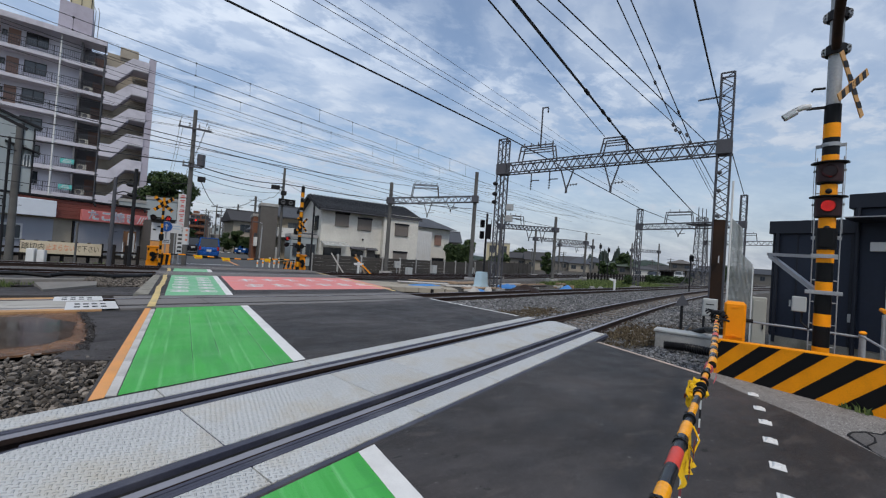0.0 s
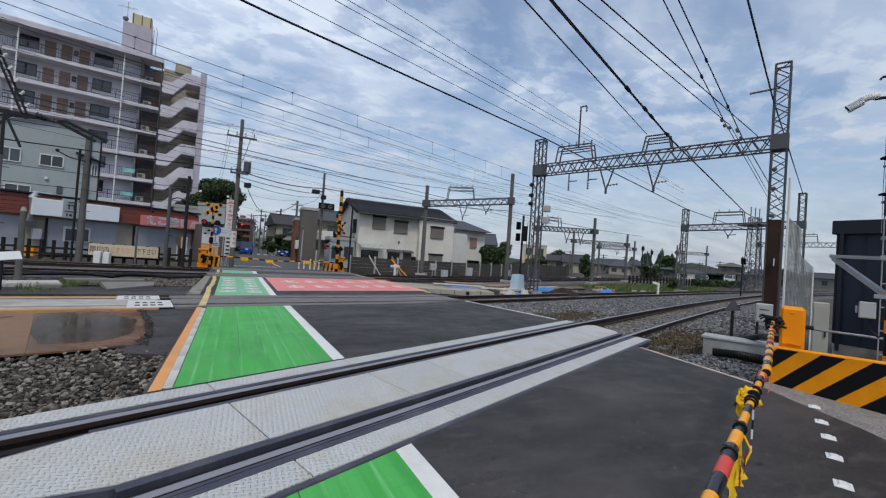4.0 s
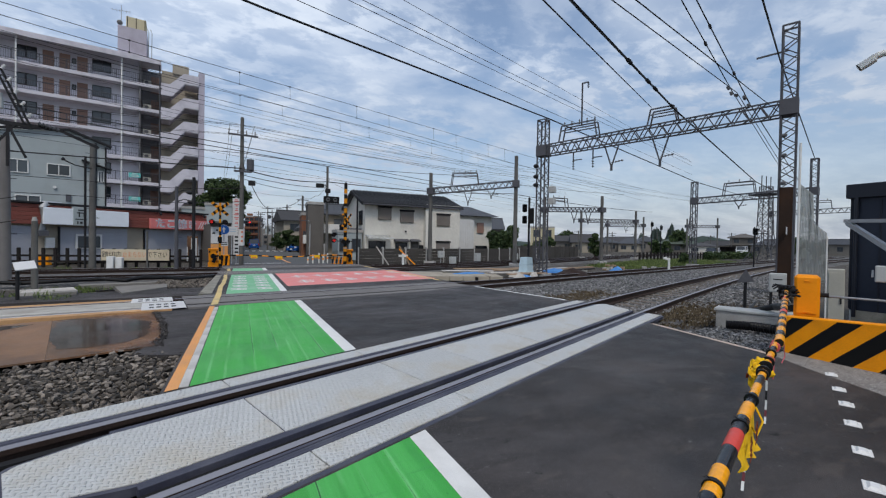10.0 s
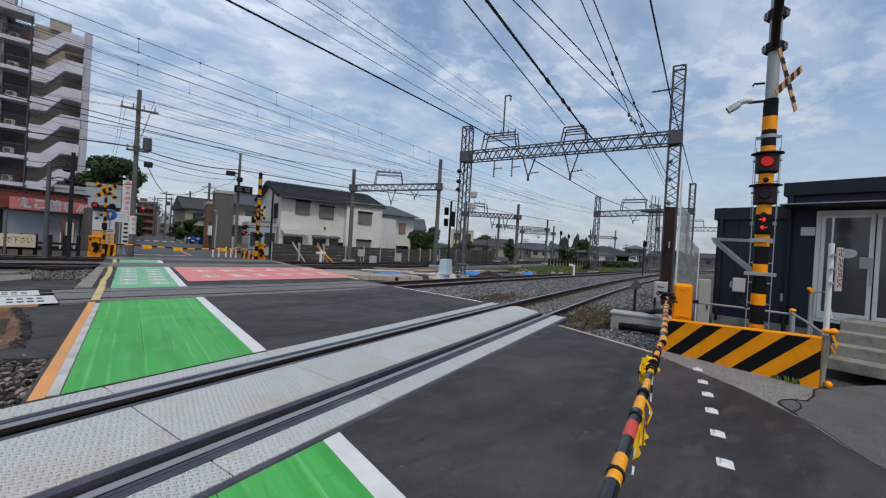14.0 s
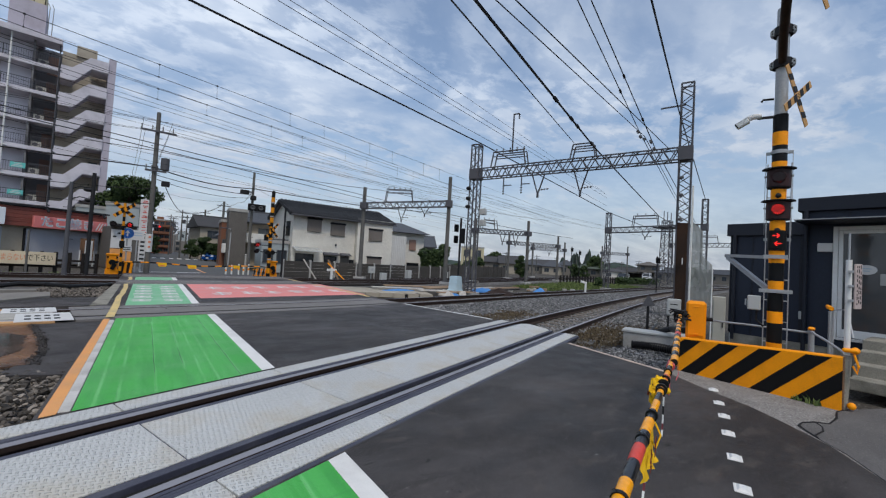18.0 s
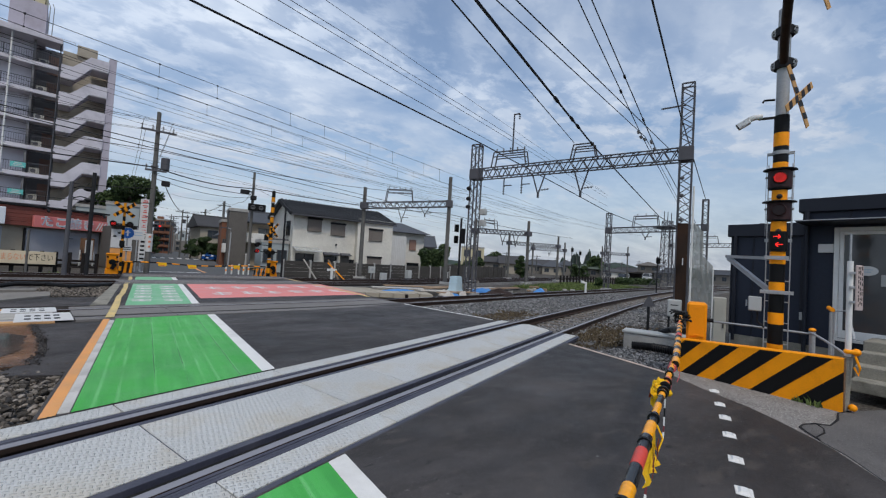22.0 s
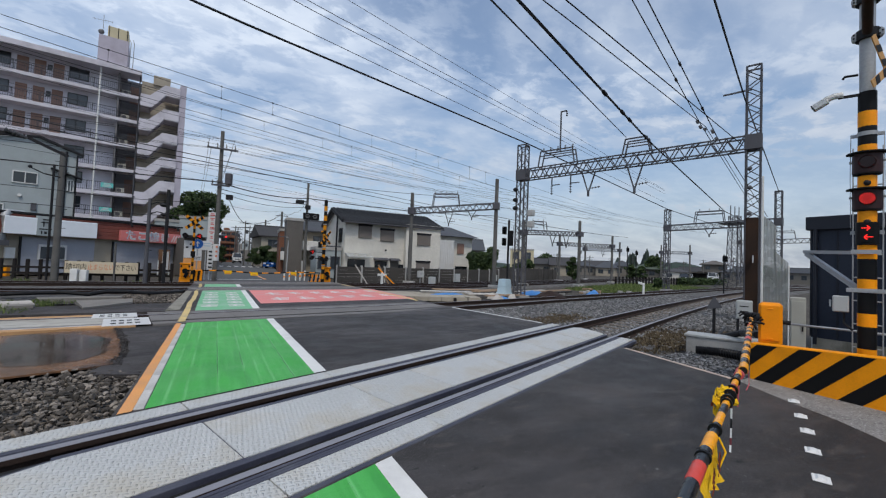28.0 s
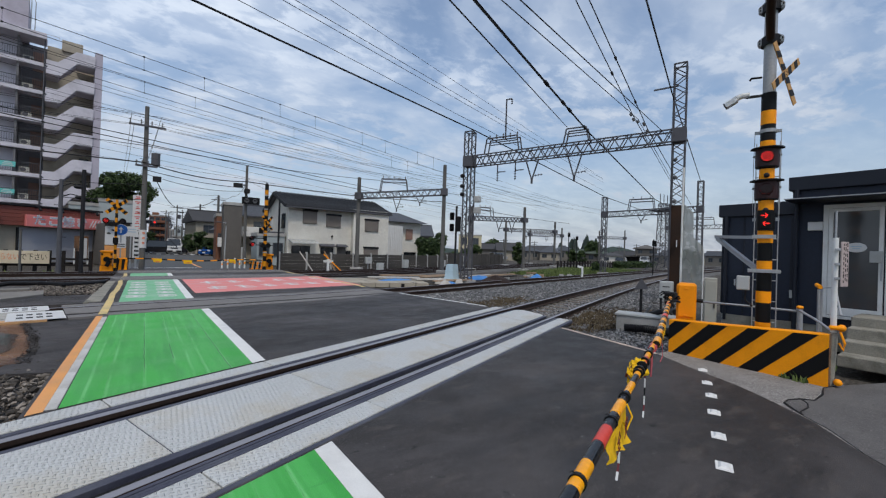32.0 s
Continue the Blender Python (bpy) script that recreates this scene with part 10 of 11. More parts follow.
def stones(name, lab, places, size, material, seed):
    """Crushed stones, each a small broken lump, lying on the bed."""
    r = np.random.default_rng(seed)
    ph = (1 + 5 ** 0.5) / 2
    ico = np.array([(-1, ph, 0), (1, ph, 0), (-1, -ph, 0), (1, -ph, 0), (0, -1, ph), (0, 1, ph), (0, -1, -ph), (0, 1, -ph), (ph, 0, -1), (ph, 0, 1), (-ph, 0, -1), (-ph, 0, 1)]) / 1.9
    tri = np.array([(0, 11, 5), (0, 5, 1), (0, 1, 7), (0, 7, 10), (0, 10, 11), (1, 5, 9), (5, 11, 4), (11, 10, 2), (10, 7, 6), (7, 1, 8), (3, 9, 4), (3, 4, 2), (3, 2, 6), (3, 6, 8), (3, 8, 9), (4, 9, 5), (2, 4, 11), (6, 2, 10), (8, 6, 7), (9, 8, 1)])
    n = len(places)
    p = np.array(places)
    s = size * (0.55 + 0.75 * r.random(n) ** 1.5)
    v = ico[None] * (1 + 0.30 * r.normal(size=(n, 12, 1)).clip(-1.4, 1.4)) * (s[:, None] * np.array([1.0, 0.8, 0.62])[None] * (0.75 + 0.5 * r.random((n, 3))))[:, None, :]
    a, b = r.random(n) * 6.283, r.normal(size=n) * 0.5
    ca, sa, cb, sb = np.cos(a)[:, None], np.sin(a)[:, None], np.cos(b)[:, None], np.sin(b)[:, None]
    x, y, z = v[..., 0], v[..., 1] * cb - v[..., 2] * sb, v[..., 1] * sb + v[..., 2] * cb
    v = np.stack([x * ca - y * sa, x * sa + y * ca, z], -1) + p[:, None]
    f = (tri[None] + 12 * np.arange(n)[:, None, None]).reshape(-1, 3)
    ob = new(name, heap_mesh(name, v.reshape(-1, 3).tolist(), f.tolist(), material))
    return tagged(ob, lab, "ballast", kind="stuff")


def bed_z(x, y, a=0):
    z = -0.125 + 0.022 * noise.noise((x * 1.7, y * 1.7, 3)) + 0.012 * noise.noise((x * 6, y * 6, 1))
    return z - (0.03 if -1.2 < y - line_y(0, x) < 1.2 else 0)


def scatter():
    r = random.Random(21)
    left, right, mid = [], [], []
    lie = lambda x, y, up: (x, y, bed_z(x, y) + r.uniform(0.0, up))
    for _ in range(23000):
        u, d = r.uniform(-7.5, 2.1), r.uniform(4.05, 8.0)
        x, y = u * UX - d * UY, u * UY + d * UX
        if x > -0.62 or y > 6.0 + 0.30 * (x + 1.0) + 0.45:
            continue
        left.append(lie(x, y, 0.10))
    for _ in range(7000):                      # between the rails and on the near shoulder, left of the panels
        u, d = r.uniform(-7.5, -0.9), r.uniform(0.3, 4.05)
        x, y = u * UX - d * UY, u * UY + d * UX
        if x < -1.9:
            left.append((x, y, bed_z(x, y) + r.uniform(-0.02, 0.03)))
    stones("ballast_stones", "brown-grey crushed ballast stones heaped beside the footway", left, 0.031, STONES, 5)
    for _ in range(26000):
        u = 8.2 + 24 * r.random() ** 1.6
        d = r.uniform(0.3, 9.5) if u > 9.4 else r.uniform(4.3, 8.4)
        x, y = u * UX - d * UY, u * UY + d * UX
        lim = float(np.interp(y, *ROAD_R))
        if x < lim + 0.06 or y > line_y(1, x) - 0.85 or 2.4 < d < 3.95 and r.random() < 0.30:
            continue
        brown = 9.3 < u < 13.2 and 0.9 + 0.25 * math.sin(2.2 * u) < d < 2.35 or math.hypot((u - 11.8) / 1.7, (d - 5.0) / 0.5) < 1
        (right if brown and r.random() < 0.85 else mid).append((x, y, bed_z(x, y) + r.uniform(-0.01, 0.035)))
    stones("ballast_stones", "pale blue-grey crushed ballast stones between the tracks", mid, 0.036, PALE_STONES, 6)
    stones("earth_clods", "brown earth and grit on the track shoulder by the trough", right, 0.030, EARTH, 7)
    extra = []
    for _ in range(2600):
        x, y = r.uniform(6.9, 8.6), r.uniform(2.95, 4.6)
        if x > float(np.interp(y, *ROAD_R)) + 0.05:
            extra.append((x, y, -0.16 + r.uniform(-0.01, 0.04)))
    stones("ballast_stones", "blue-grey gravel beside the cable trough", extra, 0.026, PALE_STONES, 8)
    gr = []
    for _ in range(2500):
        x, y = r.uniform(-2.6, -0.95), r.uniform(14.6, 18.0)
        gr.append((x, y, -0.11 + r.uniform(-0.01, 0.05)))
    stones("ballast_stones", "dark gravel beside the far footway", gr, 0.030, STONES, 9)
    # grass and weeds
    spots = []
    for _ in range(170):
        x = r.uniform(-12, -1.0)
        y = r.uniform(12.2, 15.6)
        if x > -3.6:
            continue
        spots.append((x, y, -0.14, r.uniform(0.12, 0.4), r.uniform(0.07, 0.2), 34))
    for _ in range(35):
        x = r.uniform(-11, -1.7)
        spots.append((x, 25.1 + r.uniform(-0.5, 0.6), -0.2, 0.3, r.uniform(0.1, 0.3), 30))
    blades("grass_tufts", spots, BLADES, 3, "tufts of green grass and weeds along the tracks")
    spots = []
    for _ in range(900):
        s = r.random()
        x = 24 + 24 * s
        y = 19.6 + 0.22 * (x - 24) + r.uniform(0, 1) * (3.0 + 5.5 * s)
        spots.append((x, y, -0.22, r.uniform(0.4, 0.9), r.uniform(0.14, 0.35), 30))
    blades("meadow", spots, BLADES, 4, "bright green rough grass between the tracks")
    spots = []
    for _ in range(75):
        u, d = r.gauss(11.8, 1.0), r.gauss(4.9, 0.3)
        spots.append((u * UX - d * UY, u * UY + d * UX, -0.12, 0.16, 0.06, 40))
    for _ in range(120):
        u, d = r.gauss(10.6, 0.8), r.gauss(1.75, 0.28)
        spots.append((u * UX - d * UY, u * UY + d * UX, -0.14, 0.18, 0.08, 40))
    blades("dry_weeds", spots, DRY_WEEDS, 5, "patches of dry brown weeds on the ballast")
    spots = [(6.75 - 0.075 * s + r.uniform(-0.04, 0.02), 2.9 - s, -0.035, 0.06, r.uniform(0.05, 0.16), 14) for s in (1.45, 1.62)]
    spots += [(8.25 + r.uniform(-0.3, 0.9), 2.75 + r.uniform(-0.2, 0.4), -0.12, 0.12, 0.22, 22) for _ in range(14)]
    spots += [(r.uniform(7.2, 8.2), r.uniform(1.2, 2.6), -0.05, 0.06, 0.08, 10) for _ in range(12)]
    blades("wall_weeds", spots, BLADES, 6, "small weeds growing along the striped wall")


def greenery():
    tree((-2.1, 57, -0.2), 9.3, 3.3, 31, 12000, "broad dense dark green tree behind the grey house", 0.17, low=0.45)
    tree((-5.0, 60, -0.2), 9.0, 2.0, 32, 4500, "dark green tree behind the shops", 0.17, low=0.35)
    tree((5.3, 57, -0.1), 2.9, 1.25, 33, 3500, "round green garden tree beside the street", 0.11, low=0.25)
    tree((4.5, 62, -0.1), 2.6, 0.9, 34, 2500, "green garden tree beside the street", 0.11, low=0.25)
    tree((6.3, 55, -0.1), 2.2, 1.0, 35, 2500, "green shrub at the street corner", 0.11, low=0.15, name="bush")
    tree((0.9, 82, -0.1), 3.2, 0.9, 37, 2000, "dark green street tree before the brown block", 0.13, low=0.15)
    tree((-0.9, 64, -0.1), 3.6, 0.9, 36, 2200, "green street tree by the far crossing", 0.12)
    hedge("hedge", [(22.2, 33.2), (23.8, 33.4), (25.6, 34.0)], 3.1, 1.2, 41, 8000, "tall dark green hedge behind the fence", 0.13)
    hedge("hedge", [(29.5, 37.5), (32.5, 38.6)], 1.6, 0.9, 42, 3200, "yellowish green hedge beside the tracks", 0.13)
    tree((35.0, 40.5, -0.2), 2.6, 1.1, 43, 3000, "broad green tree by the houses", 0.16, low=0.2)
    tree((46.9, 43.6, -0.2), 3.4, 0.95, 44, 3500, "dark green tree beside the far gantry", 0.18, low=0.15)
    tree((77.0, 55.6, -0.2), 3.1, 1.2, 45, 3500, "dark conifer beside the green-roofed house", 0.16, low=0.05)
    tree((77.5, 53.6, -0.2), 2.7, 1.3, 46, 2800, "dark rounded shrub beside the bungalow", 0.16, low=0.05, name="bush")
    hedge("hedge", [(54, 31.5), (62, 33.5), (70, 34.0)], 0.8, 0.9, 47, 5000, "low bushy hedge behind the grass", 0.15)
    tree((36.4, 23.4, -0.2), 1.05, 0.5, 48, 1600, "round light green bush in the grass", 0.12, low=0.1, name="bush")
    tree((88, 36.0, -0.2), 3.4, 2.4, 49, 2500, "green garden tree beside the far houses", 0.22, low=0.15)
    tree((100, 66.0, -0.2), 6.0, 3.0, 50, 3000, "dark green tree among far houses", 0.25, low=0.15)
    tree((70, 74.0, -0.2), 5.0, 3.0, 51, 3000, "green tree among far houses", 0.25, low=0.15)


# ---- houses along the street and in the distance ----
def house(loc, rz, w, d, h, rise, wall, roof, lab, floors=2, over=0.45, hip=False):
    t = thing("house", lab, "house", loc, rz)
    part("wall", G().box((0, d / 2, h / 2), (w, d, h)), wall, t)
    a = -w / 2 - over, w / 2 + over, -over, d + over
    g = G()
    k = min(w, d) * 0.5 if hip else 0.0
    top = [(a[0] + k + (0 if hip else 0), d / 2, h + rise), (a[1] - k, d / 2, h + rise)]
    base = [(a[0], a[2], h - 0.05), (a[1], a[2], h - 0.05), (a[1], a[3], h - 0.05), (a[0], a[3], h - 0.05)]
    low = [(x, y, z - 0.12) for x, y, z in base]
    g.add(base + top + low, [(0, 1, 5, 4), (2, 3, 4, 5), (1, 2, 5), (3, 0, 4), (6, 7, 1, 0), (7, 8, 2, 1), (8, 9, 3, 2), (9, 6, 0, 3), (9, 8, 7, 6)])
    part("roof", g, roof, t)
    part("ridge", G().beam(top[0], top[1], 0.25, 0.18), roof, t)
    fh = h / floors
    n = max(1, int(w / 2.4))
    for f in range(floors):
        for i in range(n):
            x = -w / 2 + w * (i + 0.5) / n
            window(t, x, f * fh + fh * 0.52, 1.2, fh * 0.42, -0.01, bars=1)
    return t


def block(loc, rz, w, d, h, wall, lab, floors, cols, cat="building", balcony=False, win=(1.1, 1.3)):
    t = thing("building", lab, cat, loc, rz)
    part("wall", G().box((0, d / 2, h / 2), (w, d, h)), wall, t)
    part("parapet", G().box((0, d / 2, h + 0.12), (w + 0.12, d + 0.12, 0.26)), CONC, t)
    for f in range(floors):
        for i in range(cols):
            x, z = -w / 2 + w * (i + 0.5) / cols, h * (f + 0.55) / floors
            window(t, x, z, min(win[0], w / cols * 0.7), min(win[1], h / floors * 0.55), -0.01, bars=1)
            if balcony:
                part("balcony", G().box((x, -0.35, z - h / floors * 0.35), (w / cols * 0.94, 0.7, h / floors * 0.34)), wall, t)
    return t


def neighbourhood():
    # right side of the street
    block((-1.78, 41.0, -0.15), 2, 2.1, 7.0, 4.55, GREY_WALL, "pale grey flat-roofed building between the shops and the street", 1, 0)
    block((6.3, 39.6, -0.15), -4, 1.45, 3.0, 5.0, GREY_TILE, "narrow grey tiled building at the street corner", 2, 0)
    b = block((5.65, 42.0, -0.15), -4, 0.6, 4.0, 4.1, BROWN_WALL, "brown brick building with a white balcony", 1, 1, win=(0.3, 0.5))
    part("balcony", G().box((0.2, -0.5, 1.7), (0.8, 0.9, 0.85), ch=0.03), WHITE_METAL, b, "white balcony")
    t = thing("street_lamp", "slim grey lamp post with a curved top", "street lamp", (5.45, 37.6, -0.1))
    part("post", G().tube([(0, 0, 0), (0.05, 0, 2.9), (0.02, 0, 3.25), (-0.25, 0, 3.3)], [0.06, 0.045, 0.04, 0.035], n=8), STEEL, t, smooth=True)
    part("lamp_head", G().box((-0.45, 0, 3.30), (0.55, 0.2, 0.08), ch=0.02), GREY_STEEL, t)
    h1 = house((8.9, 41.0, -0.15), -6, 4.4, 6.0, 4.3, 1.2, TAN_WALL, ROOF_TILE, "beige house with a dark tiled roof between its neighbours", 2)
    part("balcony", G().box((-0.6, -0.6, 2.75), (2.6, 1.0, 0.9), ch=0.03), WHITE_METAL, h1, "pale balcony")
    block((8.1, 33.5, -0.15), -3, 2.0, 3.0, 2.3, GREY_WALL, "low grey outbuilding behind the crossing signal", 1, 2, win=(0.7, 1.0))
    t = thing("block_wall", "low grey concrete garden wall along the street", "wall", (5.6, 31.0, -0.15), 80, kind="structure")
    for i in range(5):
        part("panel", G().box((0.9 + 1.82 * i, 0, 0.65), (1.8, 0.14, 1.3), ch=0.01), CONC, t)
    house((8.5, 52.5, -0.15), 0, 2.8, 6, 3.3, 1.3, FAR_WALL, ROOF_TILE, "pale two-storey house with a dark tiled roof", 2, hip=True)
    house((8.5, 63.0, -0.15), 4, 6, 8, 4.6, 1.6, TAN_WALL, FAR_ROOF, "beige house further along the street", 2)
    house((9.5, 76.0, -0.15), 2, 6, 8, 4.8, 1.6, FAR_WALL, FAR_ROOF, "pale house far along the street", 2)
    # left side of the street
    block((-3.2, 45.0, -0.15), 3, 3.6, 8, 4.4, GREY_WALL, "plain grey building behind the utility pole", 2, 2)
    block((-2.6, 71.0, -0.15), 0, 4.6, 8, 4.6, TAN_WALL, "beige shop building along the street", 2, 2)
    apt = block((2.0, 96, -0.15), -6, 2.7, 9, 6.5, BROWN_WALL, "brown apartment block far along the street", 5, 3, balcony=True)
    part("stair_head", G().box((-0.6, 3, 6.9), (1.0, 2, 0.9)), BROWN_WALL, apt)
    block((-0.6, 84, -0.15), 0, 1.8, 8, 5.0, FAR_WALL, "white building beside the brown block", 2, 1)
    block((4.2, 118, -0.15), -4, 1.8, 8, 4.4, FAR_WALL, "pale far building along the street", 2, 1)
    block((12.2, 112, -0.15), 5, 2.6, 8, 5.2, FAR_WALL, "pale far building beyond the street trees", 2, 1)
    block((8.8, 150, -0.15), 0, 5.0, 6, 3.4, FAR_WALL, "far pale building closing the street", 2, 2)
    block((5.0, 185, -0.15), 0, 9.0, 6, 4.0, GREY_WALL, "far grey building at the end of the street", 2, 3)
    for x, y, w, h, m in ((3.0, 132, 1.6, 5.2, FAR_WALL), (4.9, 146, 2.0, 4.2, TAN_WALL), (10.4, 136, 2.2, 4.6, GREY_WALL), (12.6, 158, 3.0, 5.4, FAR_WALL), (5.6, 170, 2.4, 5.6, GREY_WALL), (14.8, 185, 3.4, 6.4, TAN_WALL), (8.0, 205, 4.0, 6.8, FAR_WALL), (12.2, 215, 3.4, 8.4, GREY_WALL), (1.3, 104, 1.3, 4.4, FAR_WALL)):
        block((x, y, -0.15), 0, w, 6, h, m, "small far building among the street poles", 2, 1)
    # poles along the street
    for i, (x, y, h) in enumerate(((3.55, 66, 6.6), (4.9, 78, 6.8), (3.6, 92, 7.2), (6.9, 100, 7.0), (5.2, 122, 7.6), (8.9, 132, 7.4), (2.9, 84, 7.0), (6.4, 160, 8.0), (9.6, 150, 7.6), (4.4, 110, 7.2), (8.2, 170, 8.2), (10.5, 190, 8.4), (5.9, 140, 7.6))):
        t = thing("utility_pole", "far grey utility pole along the street", "utility pole", (x, y, -0.1), 0, "street poles")
        part("pole", G().cyl((0, 0, 0), (0, 0, h), 0.10, 0.07, n=8), POLE_CONC, t)
        for z in (0.95, 0.85):
            part("crossarm", G().beam((-0.8, 0, h * z), (0.8, 0, h * z), 0.08, 0.08), DARK_STEEL, t)
        part("transformer", G().cyl((0.25, 0, h * 0.72), (0.25, 0, h * 0.80), 0.2, n=8), GREY_STEEL, t)
    # signs and machines along the street
    t = thing("vending_machine", "white drinks machine with a blue top by the street", "vending machine", (8.3, 70.0, -0.1), -8)
    part("body", G().box((0, 0.35, 0.92), (1.0, 0.7, 1.84), ch=0.02), WHITE_METAL, t)
    part("header", G().box((0, -0.01, 1.7), (0.92, 0.02, 0.2)), SIGN_BLUE, t)
    part("display", G().box((0, -0.01, 1.25), (0.86, 0.02, 0.6)), WINDOW, t)
    t = thing("traffic_light", "red traffic light on an arm over the junction", "traffic light", (-0.25, 56.5, -0.1))
    part("post", G().cyl((-0.4, 0, 0), (-0.4, 0, 4.2), 0.08, n=8), STEEL, t)
    part("arm", G().beam((-0.4, 0, 3.95), (1.2, 0, 3.95), 0.06, 0.06), STEEL, t)
    part("case", G().box((0.85, 0, 3.72), (1.15, 0.18, 0.38), ch=0.05), GREY_STEEL, t)
    for i, m in enumerate((RED_OFF, RED_OFF, RED_ON)):
        part("lens", G().cyl((0.5 + 0.35 * i, -0.10, 3.72), (0.5 + 0.35 * i, -0.085, 3.72), 0.11, n=14), m, t)
    # houses beyond the tracks on the right, by bearing and distance
    def place(az, dist):
        return (dist * math.sin(radians(az)), dist * math.cos(radians(az)), -0.2)

    GREEN_ROOF = mat("grey_green_roof_tile", (0.085, 0.105, 0.085), 0.7, spec=0.25, var=0.2, scale=0.8, bump=0.2, fine=8)
    house((34.5, 54.0, -0.2), -28, 5.0, 7, 4.0, 1.8, FAR_WALL, ROOF_TILE, "white gabled house with a dark roof behind the hedge", 2)
    block(place(40.3, 82), -40, 4.6, 6, 4.9, TANK, "cream flat-roofed house beyond the tracks", 2, 2)
    house(place(56.6, 118), -57, 8.4, 8, 2.4, 1.7, FAR_TAN, GREEN_ROOF, "long bungalow with a broad grey-green tiled roof", 1, 0.8, True)
    house(place(59.2, 112), -59, 5.6, 6, 1.9, 0.8, WHITE_WALL, FAR_ROOF, "low white house with a flat-pitched grey roof", 1, 0.4, True)
    h2 = house(place(63.1, 150), -63, 6.6, 8, 4.7, 1.1, FAR_TAN, GREY_TILE, "two-storey tiled house with a wide lower roof beside the tracks", 2, 0.7, True)
    part("skirt_roof", G().box((0, -0.8, 2.35), (8.4, 2.4, 0.22), ch=0.05), GREY_TILE, h2, "lower tiled roof")
    # sunlit stretch of the wall, added as a box in lighter tan
    part("lit_wall", G().box((2.6, -0.35, 1.1), (2.0, 0.6, 2.2)), TAN_WALL, h2)
    t = thing("carport", "dark carport with a flat roof beside the far house", "carport", place(61.4, 126), -61)
    part("roof", G().box((0, 1.5, 1.75), (4.4, 3.2, 0.12), ch=0.02), DARK_STEEL, t)
    part("back_wall", G().box((0, 3.0, 0.85), (4.3, 0.1, 1.7)), DARK_WOOD, t)
    for x in (-2.1, 0.0, 2.1):
        part("post", G().box((x, 0.0, 0.85), (0.1, 0.1, 1.75)), DARK_STEEL, t)
    far = [(42.6, 96, 7, 0), (44.4, 108, 7, 1), (45.8, 92, 5, 0), (48.6, 120, 6, 1), (49.8, 140, 8, 0), (51.2, 116, 5, 1), (52.4, 150, 8, 0), (53.4, 128, 5, 1), (60.8, 175, 9, 0), (65.4, 140, 8, 1), (66.6, 165, 9, 0), (67.9, 150, 8, 1), (69.2, 175, 10, 0), (43.5, 140, 9, 1), (47.3, 160, 9, 0), (50.6, 185, 10, 1), (71.0, 160, 9, 1), (73.0, 170, 10, 0)]
    for i, (az, dist, w, k) in enumerate(far):
        house(place(az, dist), -az - 12 + 8 * (i % 4), w, 7, (2.5, 3.0, 2.3)[i % 3], 1.3 + 0.2 * (i % 3), (FAR_WALL, FAR_TAN, TAN_WALL)[i % 3], (FAR_ROOF, ROOF_TILE)[k], ("pale", "weathered grey", "beige")[i % 3] + " far house with a tiled roof", 1, hip=bool(i % 2))
    for az, dist, h in ((54.4, 160, 6.6), (62.0, 135, 5.6), (60.0, 128, 4.8), (49.2, 110, 5.0), (45.0, 88, 4.6), (51.8, 135, 5.4), (64.9, 120, 5.8), (66.2, 130, 6.2)):
        t = thing("utility_pole", "distant utility pole among far houses", "utility pole", place(az, dist), -az, "far poles")
        part("pole", G().cyl((0, 0, 0), (0, 0, h), 0.14, 0.10, n=8), POLE_CONC, t)
        part("crossarm", G().beam((-0.9, 0, h * 0.94), (0.9, 0, h * 0.94), 0.09, 0.09), DARK_STEEL, t)
        part("crossarm", G().beam((-0.7, 0, h * 0.84), (0.7, 0, h * 0.84), 0.09, 0.09), DARK_STEEL, t)
    # fence along the far edge of the tracks
    f = thing("trackside_fence", "dark concrete panel fence along the far track", "fence", kind="structure")
    pts = [(24.5, 33.0), (33, 37.6), (42, 42.0)]
    for a, b in zip(pts, pts[1:]):
        n = int(math.dist(a, b) / 1.6)
        dirn = math.degrees(math.atan2(b[1] - a[1], b[0] - a[0]))
        for i in range(n):
            x, y = a[0] + (b[0] - a[0]) * (i + 0.5) / n, a[1] + (b[1] - a[1]) * (i + 0.5) / n
            part("panel", G().box((x, y, 0.5), (1.5, 0.06, 1.4), rz=dirn), BLOCK_WALL, f)
            part("post", G().box((x - 0.8 * math.cos(radians(dirn)), y - 0.8 * math.sin(radians(dirn)), 0.55), (0.12, 0.12, 1.5), rz=dirn), BLOCK_WALL, f)
    f = thing("picket_fence", "row of dark short posts along the grass", "fence", kind="structure")
    for i in range(34):
        s = i / 33
        part("post", G().box((38 + 26 * s, 29.2 + 4.5 * s, 0.25), (0.18, 0.12, 1.0)), DARK_WOOD, f)
    part("rail", G().beam((38, 29.2, 0.45), (64, 33.7, 0.45), 0.06, 0.12), DARK_WOOD, f)
    # parked cars in the distance come with the vehicles
    # pylon
    t = thing("pylon", "distant grey lattice power pylon", "pylon", (339, 212, 0), 20)
    for i in range(9):
        z0, z1 = 27 * i / 9, 27 * (i + 1) / 9
        w0, w1 = 3.4 - 2.6 * i / 9, 3.4 - 2.6 * (i + 1) / 9
        g = G()
        for sx, sy in ((-1, -1), (1, -1), (1, 1), (-1, 1)):
            g.beam((sx * w0, sy * w0, z0), (sx * w1, sy * w1, z1), 0.28, 0.28)
        for sy in (-1, 1):
            g.beam((-w0, sy * w0, z0), (w1, sy * w1, z1), 0.18, 0.18)
